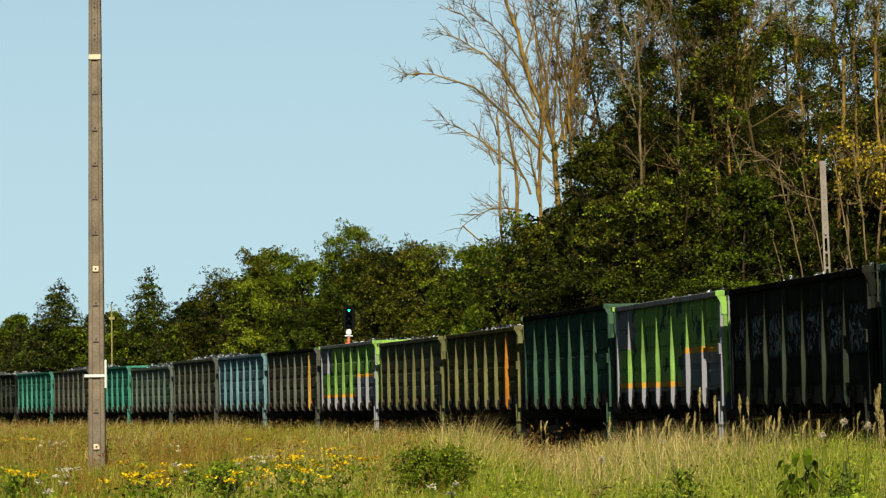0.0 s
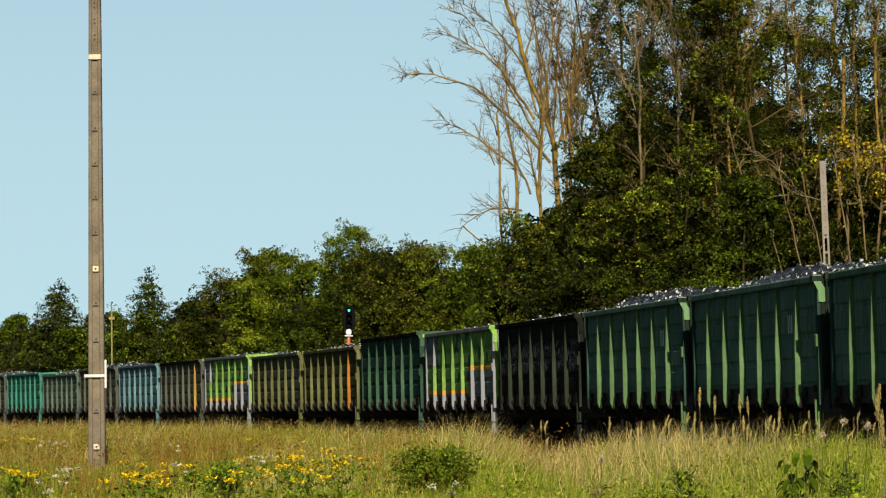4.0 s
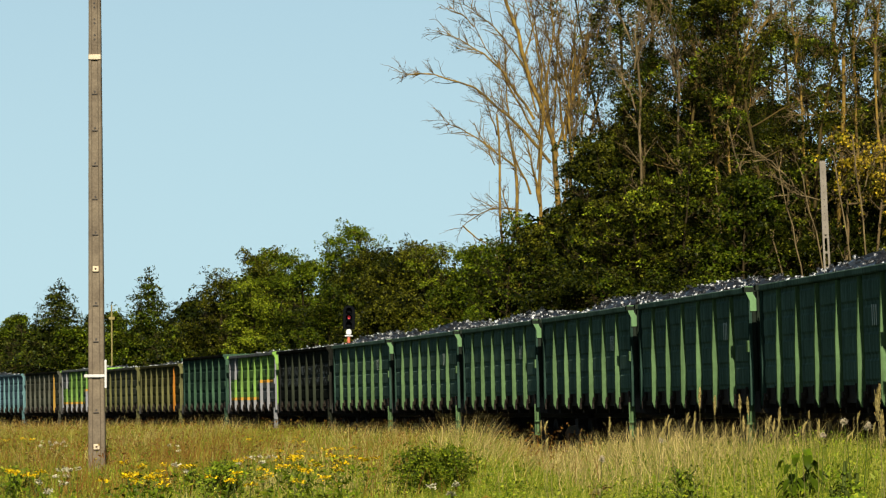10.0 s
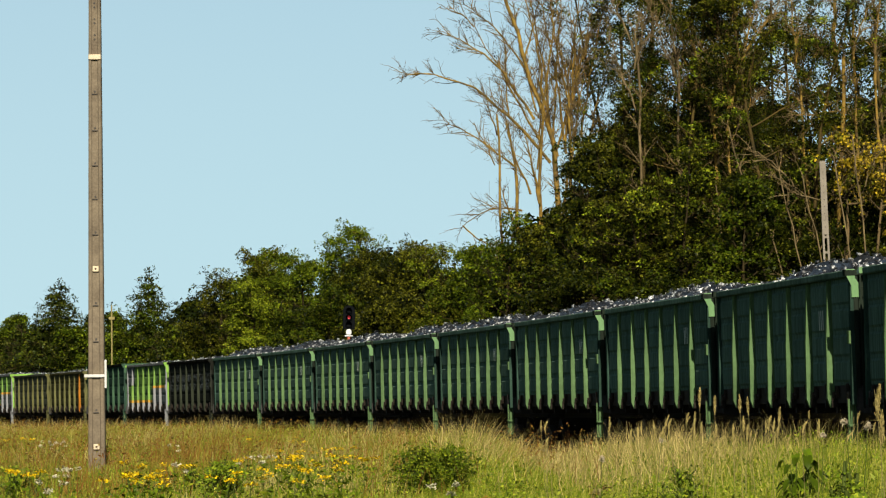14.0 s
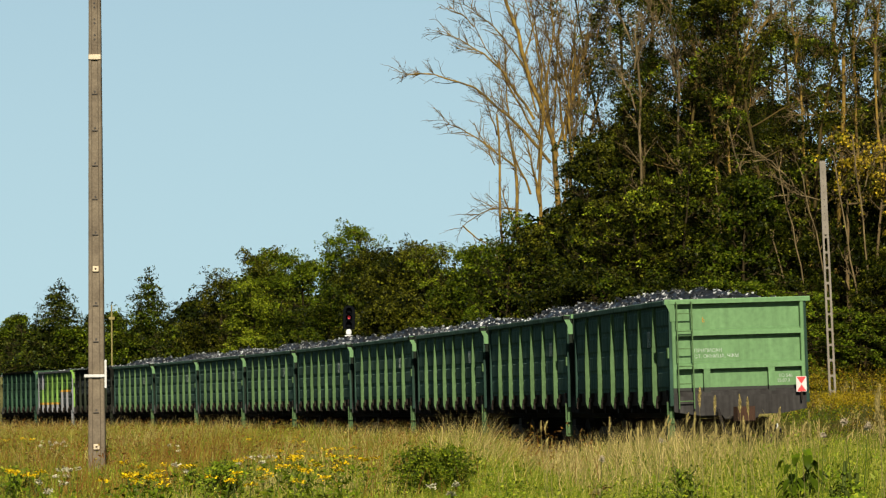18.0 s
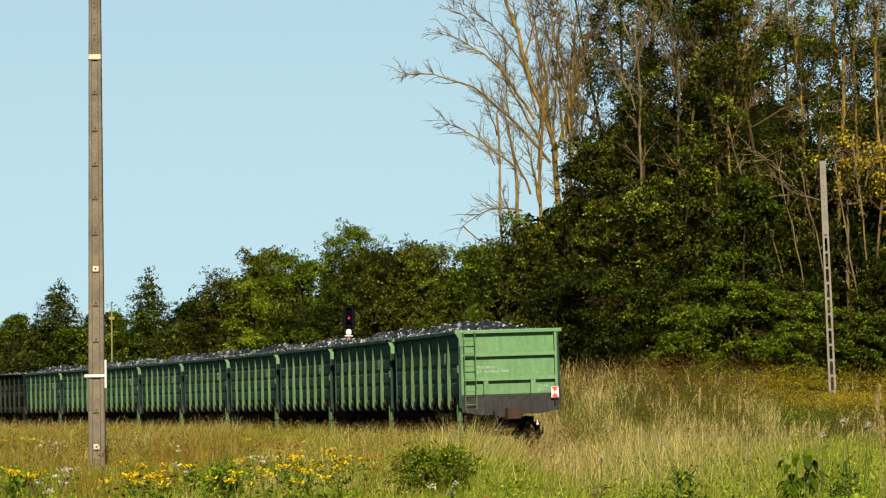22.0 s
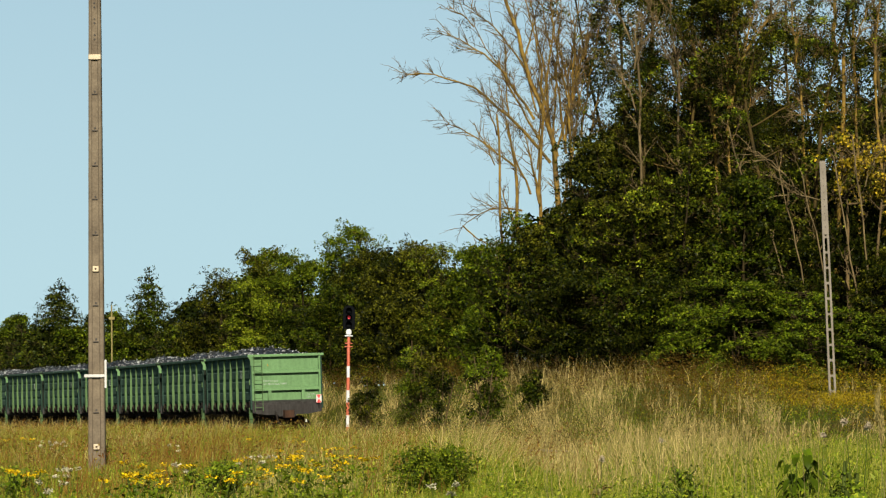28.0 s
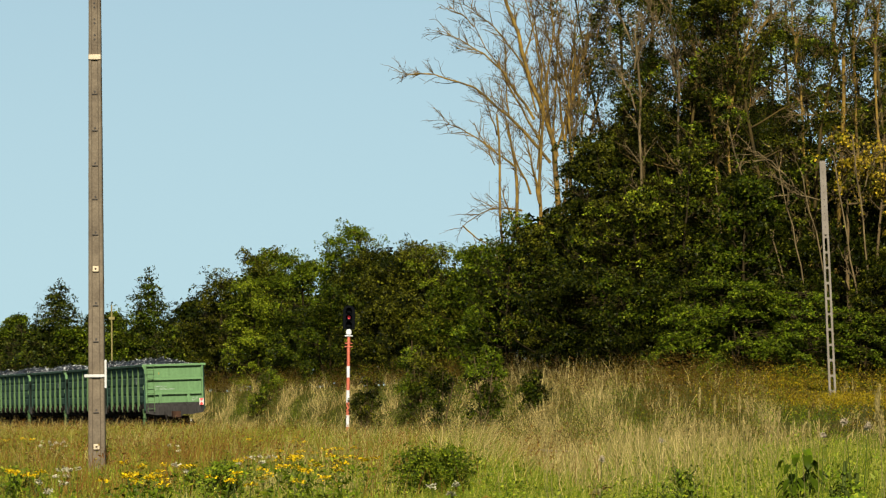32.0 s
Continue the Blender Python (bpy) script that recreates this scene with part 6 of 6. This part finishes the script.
# ---- flowering plants, herbs and single grass stalks ----
def quad_part(name, v, f, mat, parent, label=""):
    return share(name, array_mesh(name, v, f, mat), parent, label)


def stem_part(parent, stems, r, mat, name="stems"):
    wood = Wood()
    for pts in stems:
        wood.add(pts, r, r * 0.5, 4)
    return share(name, wood.mesh(name, mat), parent)


M_STEM = material("green_stem", (0.045, 0.06, 0.01), 0.7, bump=0, spec=0.03)
M_STEM_DRY = material("dry_stem", (0.17, 0.14, 0.055), 0.8, bump=0, spec=0.03)


def flowering_plant(name, height, seed, heads, mat, label, head_r=0.065, leafy=60):
    """Upright stems with cut leaves and flat-topped flower heads, each head of small buttons."""
    rng = np.random.default_rng(seed)
    p = thing(name, pose(0, 0, 0), label, "flower", name + " plants")
    stems, tops = [], []
    for _ in range(heads):
        d = (rng.normal(0, 0.16), rng.normal(0, 0.16), 1)
        pts = bend(rng, (rng.normal(0, 0.05), rng.normal(0, 0.05), -0.03), d, height * rng.uniform(0.74, 1.06), 6, 0.1, 0.04)
        stems.append(pts)
        tops.append(pts[-1])
    for s in stems:
        stem_part(p, [s], 0.006, M_STEM, "stem")
    c = np.concatenate([s[2:5] for s in stems])
    c = c[rng.integers(0, len(c), leafy * heads // 3)] + rng.normal(0, 0.07, (leafy * heads // 3, 3))
    v, f = leaf_quads(rng, c, 0.09, 0.3, 0.4)
    quad_part("leaves", v, f, M_HERB, p)
    for t in tops:
        n = 32
        a, r = rng.uniform(0, math.tau, n), np.sqrt(rng.uniform(0, 1, n)) * head_r * rng.uniform(0.8, 1.3)
        c = t + np.stack([np.cos(a) * r, np.sin(a) * r, rng.normal(0, 0.012, n) - r * 0.25], -1)
        v, f = leaf_quads(rng, c, 0.03, 1.2, 1.0)
        tagged(quad_part("flower_head", v, f, mat, p), kind="stuff")
    return p


tansies = [flowering_plant("tansy", 0.88, 31, 3, M_YELLOW, "flowering tansy with clusters of golden yellow heads"), flowering_plant("tansy", 0.9, 32, 2, M_YELLOW, "flowering tansy with golden yellow heads among grass"),
           flowering_plant("tansy", 0.9, 33, 4, M_YELLOW, "bushy flowering tansy with golden yellow heads")]
TANSY = [(-10.02, 95, 0), (-9.5, 95, 0), (-3.99, 52, 1), (-3.46, 46, 0), (-3.3, 46, 2), (-3.16, 46, 0), (-3.12, 44, 2), (-3.23, 52, 0), (-4.85, 46, 0), (-2.85, 56, 1), (-2.17, 50, 1), (-1.89, 46, 1), (-2.47, 46, 1), (-2.31, 60, 2), (-2.04, 58, 2),
         (-1.93, 52, 0), (-3.23, 92, 2), (-4.17, 92, 1), (-1.89, 72, 0), (-1.91, 66, 1), (-1.31, 58, 0), (-1.05, 56, 0), (-1.45, 54, 2), (-1.18, 50, 1), (-1.43, 44, 1), (-1.72, 50, 0), (-1.99, 42, 1), (-4.46, 44, 1), (-3.39, 43, 1), (-2.2, 61, 0)]
done = set()
for x, y, kind in TANSY:
    m = pose(x, y, float(ground_z(x, y)) + 0.004, 0, 0, (x * 137 + y * 71) % 360)
    if kind not in done:
        done.add(kind)
        tansies[kind].matrix_world = m
    else:
        copy_thing(tansies[kind], m)
carrot = flowering_plant("wild_carrot", 0.8, 41, 3, M_CREAM, "wild carrot with flat white flower heads", 0.05, 40)
CARROT = [(-2.96, 66.6), (-3.05, 66.0), (-2.85, 67.2), (-5.36, 80.5), (-8.45, 90.0), (-4.82, 53.6), (-4.7, 52.5), (-4.11, 43.1), (-3.95, 59.4), (-0.04, 41.7), (-8.2, 88.0), (-8.7, 91.0)]
for i, (x, y) in enumerate(CARROT):
    m = pose(x, y, float(ground_z(x, y)) + 0.004, 0, 0, i * 77)
    if i == 0:
        carrot.matrix_world = m
    else:
        copy_thing(carrot, m)

# leafy clumps in the meadow: place, height, half width, leaves
CLUMPS = [(-0.38, 58.0, 1.04, 0.28, 6500, "loose green bush standing in the meadow", "bush"), (0.06, 58.6, 1.0, 0.31, 7500, "loose green bush standing in the meadow", "bush"), (-2.82, 52, 0.98, 0.3, 2200, "leafy green herb clump in the grass", "herb"), (2.43, 42, 0.86, 0.2, 900, "leafy green herb clump in the grass", "herb"), (-3.3, 60, 0.95, 0.32, 1800, "leafy green herb clump in the grass", "herb"), (2.05, 45, 0.62, 0.42, 1500, "leafy green herb clump in the grass", "herb"),
          (2.4, 44, 0.66, 0.36, 1300, "leafy green herb clump in the grass", "herb"), (1.8, 46, 0.6, 0.4, 1200, "leafy green herb clump in the grass", "herb"), (3.01, 52, 0.9, 0.2, 900, "leafy green herb clump in the grass", "herb"),
          (-2.79, 41, 0.7, 0.3, 1800, "leafy green herb clump in the grass", "herb"), (-1.61, 44, 0.72, 0.4, 2400, "leafy green herb clump in the grass", "herb"), (-3.79, 62, 0.85, 0.25, 1000, "leafy green herb clump in the grass", "herb"),
          (-0.67, 46, 0.68, 0.25, 1200, "leafy green herb clump in the grass", "herb"), (-5.31, 52, 0.85, 0.35, 1500, "leafy green herb clump in the grass", "herb"), (3.5, 36, 1.25, 0.14, 900, "tall thistle gone to seed in the meadow", "thistle"),
          (3.62, 36.5, 1.15, 0.12, 700, "tall thistle gone to seed in the meadow", "thistle")]
for i, (x, y, h, r, n, label, name) in enumerate(CLUMPS):
    build_tree(name, x, y, h, r, 0.15, n, 0.036 if name == "bush" else 0.045, [M_HERB, M_LEAF_SPRING] if name == "bush" else [M_HERB_FRESH], label, 700 + i, category=name, stems=5, limb_n=36, clump=0.11 if n > 3000 else 0.06, even=0.9, rise=0.5, trunk_r=0.007, twig=0.0025, group="bushes and herbs in the meadow", bark=M_STEM)

def build_burdock(x, y, seed, leaves=22, long=0.11):
    """Broad-leaved plant: arching stalks, each with one large folded, drooping leaf."""
    rng = np.random.default_rng(seed)
    p = thing("burdock", pose(x, y, float(ground_z(x, y))), "burdock with large drooping green leaves", "herb")
    for i in range(leaves):
        az, h = -1.5 + rng.normal(0, 1.3), rng.uniform(0.45, 1.0)
        d = np.array([math.cos(az), math.sin(az), 0])
        tip = d * rng.uniform(0.08, 0.2) + np.array([0, 0, h])
        stalk = bend(rng, (0, 0, -0.03), tip + np.array([0, 0, 0.35]), h * 1.02, 6, -0.4, 0.04)
        stem_part(p, [stalk], 0.006, M_STEM, "stalk")
        L = long * rng.uniform(0.8, 1.3)
        across = np.array([-d[1], d[0], 0])
        rows = []
        for a in np.linspace(0, 1, 7):
            w = L * 0.42 * math.sin(math.pi * min(1, 0.16 + 0.84 * a)) ** 0.7
            c = stalk[-1] + d * L * a * 0.85 - np.array([0, 0, 1]) * L * (0.35 * a + 0.75 * a * a)
            for b in (-1, -0.5, 0, 0.5, 1):
                rows.append(c + across * w * b + np.array([0, 0, 1]) * (abs(b) * w * 0.35 + rng.normal(0, 0.006)))
        g = np.arange(35).reshape(7, 5)
        f = np.stack([g[:-1, :-1], g[:-1, 1:], g[1:, 1:], g[1:, :-1]], -1).reshape(-1, 4)
        share("leaf", array_mesh("leaf", np.array(rows), f, M_LEAF_SPRING if i % 2 else M_LEAF_GREEN, True), p)
    return p


build_burdock(3.86, 45.0, 760)
build_burdock(3.98, 45.3, 761, 12, 0.1)
# red-brown docks low in the grass
for i, (x, y, h) in enumerate(((0.42, 43.0, 0.8), (0.62, 43.4, 0.74), (1.9, 52.0, 0.7))):
    build_tree("dock", x, y, h, 0.16, 0.3, 420, 0.04, [M_DOCK], "rust-brown dock gone to seed in the grass", 770 + i, category="herb", stems=3, limb_n=18, clump=0.03, rise=0.9, trunk_r=0.01, twig=0.003, group="docks in the meadow", bark=M_STEM_DRY)

# shrubs on the bank
# dark leaves at (-3.2, 168) paint the shadowed hole right of the signal
BANK = [(-1.4, 168, 4.6, 0.64, [M_LEAF_GREEN, M_LEAF_SPRING]), (-0.2, 152, 3.2, 0.5, [M_LEAF_GREEN, M_LEAF_DARK_SHADE]), (1.4, 148, 3.65, 0.62, [M_LEAF_GREEN, M_LEAF_DARK_SHADE, M_LEAF_SPRING]), (1.8, 151, 4.0, 0.42, [M_LEAF_GREEN, M_LEAF_SPRING]), (3.0, 146, 3.0, 0.42, [M_LEAF_GREEN, M_LEAF_DARK_SHADE]), (-0.9, 166, 4.2, 0.55, [M_LEAF_OLIVE, M_LEAF_GREEN]), (-3.2, 168, 2.9, 0.63, [M_LEAF_DARK_SHADE, M_LEAF_OLIVE]), (-8.9, 212, 3.5, 0.81, [M_HERB, M_LEAF_GREEN]), (-9.4, 208, 2.6, 0.57, [M_LEAF_DARK_SHADE, M_HERB])]
for i, (x, y, top, r, mats) in enumerate(BANK):
    build_tree("shrub", x, y, top - float(ground_z(x, y)), r, 0.05, 4200, 0.09, mats, "young leafy shrub on the weedy bank", 800 + i, category="shrub", stems=4, limb_n=28, clump=0.12, rise=0.5, trunk_r=0.05, twig=0.008, group="shrubs on the bank")


def build_stalk(x, y, top, seed, long=0.2, nod=0.0):
    """One tall feather-grass stalk with its dry panicle."""
    rng = np.random.default_rng(seed)
    z0 = float(ground_z(x, y))
    p = thing("reed_grass", pose(x, y, z0), "tall dry reed grass stalk with a pale panicle", "grass stalk", "reed grass stalks")
    pts = bend(rng, (0, 0, -0.03), (rng.normal(0, 0.04), rng.normal(0, 0.04), 1), top - z0, 8, -nod, 0.025)
    stem_part(p, [pts], 0.0028, M_STEM_DRY, "stem")
    n = 420
    f = rng.uniform(0, 1, n) ** 0.8
    axis = (pts[-1] - pts[-2]) / np.linalg.norm(pts[-1] - pts[-2])
    bow = np.array([1.0, 0.2, -0.35]) * nod * long * 0.6
    spine = pts[-1] + axis * long * (f[:, None] - 0.85) + bow * (f[:, None] ** 2)
    girth = 0.034 * long * np.sin(math.pi * (0.1 + 0.86 * f)) ** 0.8
    c = spine + rng.normal(0, 1, (n, 3)) * girth[:, None]
    lie = axis + rng.normal(0, 0.2, (n, 3)) + bow * 2 * f[:, None]
    lie /= np.linalg.norm(lie, axis=1)[:, None]
    wide = np.cross(lie, rng.normal(0, 1, (n, 3)))
    wide /= np.linalg.norm(wide, axis=1)[:, None] + 1e-9
    L, W = 0.1 * long * rng.uniform(0.6, 1.2, (n, 1)), 0.0026
    v = np.stack([c - lie * L, c + wide * W, c + lie * L, c - wide * W], 1).reshape(-1, 3)
    fc = np.arange(n * 4).reshape(n, 4)
    quad_part("panicle", v, fc, M_STRAW, p)
    return p


STALKS = [(2.38, 38, 1.78), (2.64, 40, 1.71), (2.87, 40, 1.72), (3.18, 42, 1.7), (3.54, 44, 1.52), (3.29, 45, 1.5), (2.69, 26, 1.86), (2.7, 25.4, 1.74), (2.88, 48, 1.55), (2.83, 50, 1.48), (3.29, 42, 1.6), (3.57, 40, 1.47),
          (2.58, 55, 1.42), (2.8, 52, 1.45), (2.81, 55, 1.4), (2.86, 27, 1.56), (3.0, 46, 1.42), (3.4, 47, 1.4), (3.9, 50, 1.45), (4.2, 52, 1.4), (3.7, 53, 1.38), (2.3, 50, 1.36), (4.4, 56, 1.42)]
for i, (x, y, top) in enumerate(STALKS):
    build_stalk(x, y, top, 900 + i, 0.22 if y < 30 else 0.17, 0.5 if i % 5 == 4 else (0.3 if y < 26 else 0.05))

# lesser stalks scattered along the rough strip before the line
rng = np.random.default_rng(1300)
for i in range(24):
    y = rng.uniform(38, 62)
    across = rng.uniform(0.016, 0.108)
    build_stalk(across * y, y, 1.6 - 0.0055 * y * rng.uniform(0.1, 1.4), 1301 + i, rng.uniform(0.08, 0.15), rng.uniform(0, 0.6))

# pale seed heads on the thistles
for i, (x, y, z) in enumerate(((3.56, 36, 1.5), (3.62, 36, 1.45), (3.65, 40, 1.35), (2.65, 52, 1.22), (1.81, 48, 1.04))):
    rng = np.random.default_rng(950 + i)
    z0 = float(ground_z(x, y))
    p = thing("thistle", pose(x, y, z0), "thistle stem with a fluffy pale seed head", "thistle", "thistles")
    pts = bend(rng, (0, 0, -0.03), (0.03, 0, 1), z - z0, 6, 0, 0.03)
    stem_part(p, [pts], 0.006, M_STEM, "stem")
    c = pts[-1] + rng.normal(0, 0.016, (50, 3))
    v, f = leaf_quads(rng, c, 0.045, 0.2, 0.35)
    quad_part("fluff", v, f, M_FLUFF, p)


# far post beside the curve
def build_far_post(x, y, top):
    z0 = float(ground_z(x, y)) - 0.2
    p = thing("line_post", pose(x, y, z0), "ochre painted post beyond the railway curve", "post")
    bm = bmesh.new()
    rod(bm, (0, 0, 0), (0, 0, top - z0), 0.055, 0.05, 10)
    part("mast", bm, M_STEM_DRY, p)
    bm = bmesh.new()
    soft_box(bm, -0.2, 0.2, -0.08, 0.08, top - z0 - 1.0, top - z0 - 0.8, 0.02)
    part("bracket", bm, M_STEM_DRY, p)


build_far_post(-22.1, 275.0, 8.7)


# butterflies
def build_butterfly(colour, span, label):
    p = thing("butterfly", pose(0, 0, 0), label, "butterfly")
    mt = material("butterfly_wing", colour, 0.8, bump=0, translucent=0.3)
    bm = bmesh.new()
    rod(bm, (0, -0.3 * span, 0), (0, 0.3 * span, 0), 0.035 * span, 0.02 * span, 6)
    part("body", bm, M_IRON, p)
    for sgn in (-1, 1):
        for name, pts in (("forewing", [(0.02, 0.0), (0.5, 0.38), (0.55, 0.2), (0.4, -0.05)]), ("hindwing", [(0.02, 0.0), (0.4, -0.06), (0.42, -0.3), (0.2, -0.38)])):
            bm = bmesh.new()
            lo = [bm.verts.new((sgn * u * span, v * span, u * span * 0.35)) for u, v in pts]
            hi = [bm.verts.new((sgn * u * span, v * span, u * span * 0.35 + 0.0008)) for u, v in pts]
            bm.faces.new(lo)
            bm.faces.new(hi[::-1])
            for i in range(4):
                bm.faces.new((lo[i], lo[(i + 1) % 4], hi[(i + 1) % 4], hi[i]))
            part(name, bm, mt, p)
    return p


BUTTERFLIES = [build_butterfly((0.75, 0.7, 0.1), 0.06, "pale yellow butterfly flying over the grass"), build_butterfly((0.85, 0.85, 0.82), 0.055, "white butterfly fluttering over the meadow")]


def motions():
    """The train rolls away at about 29 km/h; its wheels turn; butterflies cross; the signal changes."""
    times = np.arange(0, DURATION + 0.01, 2.0)
    for k, (w, load) in enumerate(zip(WAGONS, LOADS)):
        rows = []
        for t in times:
            d = t - 22.0
            s = 8.12858 * d + 0.00245 * d * d + PITCH * k + BODY
            ax, ay, _ = line_at(s + 4.325)
            bx, by, _ = line_at(s - 4.325)
            yaw = math.degrees(math.atan2(ay - by, ax - bx))
            rows.append((float(t), pose((ax + bx) / 2, (ay + by) / 2, RAIL_Z, math.degrees(-CANT), 0, yaw)))
        walk(w, rows)
        walk(load, rows)
    for ws, ax in WHEELS:
        rows = []
        for i in range(int(DURATION * 15) + 1):
            t = i / 15
            d = t - 22.0
            s = 8.12858 * d + 0.00245 * d * d
            rows.append((t, pose(ax, 0, 0.475, 0, math.degrees(s / 0.475) % 360, 0)))
        walk(ws, rows)
    for sh, low, high in LENS_COVER:
        walk(sh, [(0.0, pose(0, 0, low)), (4.4, pose(0, 0, low)), (4.6, pose(0, 0, high)), (DURATION, pose(0, 0, high))])

    # a yellow butterfly crosses low over the grass, then a white one flits across
    yellow, white = BUTTERFLIES
    path = [(0.0, 4.6, 41.0, 0.45), (27.3, 4.6, 41.0, 0.45), (27.5, 2.54, 42.0, 0.57), (27.6, 1.99, 42.0, 0.79), (27.7, 1.565, 42.0, 0.93), (27.8, 0.785, 42.0, 0.97),
            (27.9, 0.25, 42.0, 0.945), (28.0, -0.6, 42.0, 0.905), (28.1, -1.3, 42.0, 0.72), (28.4, -5.4, 42.0, 0.45), (DURATION, -5.4, 42.0, 0.45)]
    walk(yellow, [(t, pose(x, y, z, 35, 20, 180)) for t, x, y, z in path])
    path = [(0.0, -2.6, 18.0, 0.6), (30.9, -2.6, 18.0, 0.6), (31.1, -1.84, 18.0, 1.563), (31.2, -1.36, 18.0, 1.626), (31.3, -0.65, 18.0, 1.583), (31.4, 0.38, 18.0, 1.692), (31.5, 1.09, 18.0, 1.679), (31.6, 2.00, 18.0, 1.642), (31.8, 2.6, 18.0, 0.6), (DURATION, 2.6, 18.0, 0.6)]
    walk(white, [(t, pose(x, y, z, 60, 0, 200)) for t, x, y, z in path])


motions()
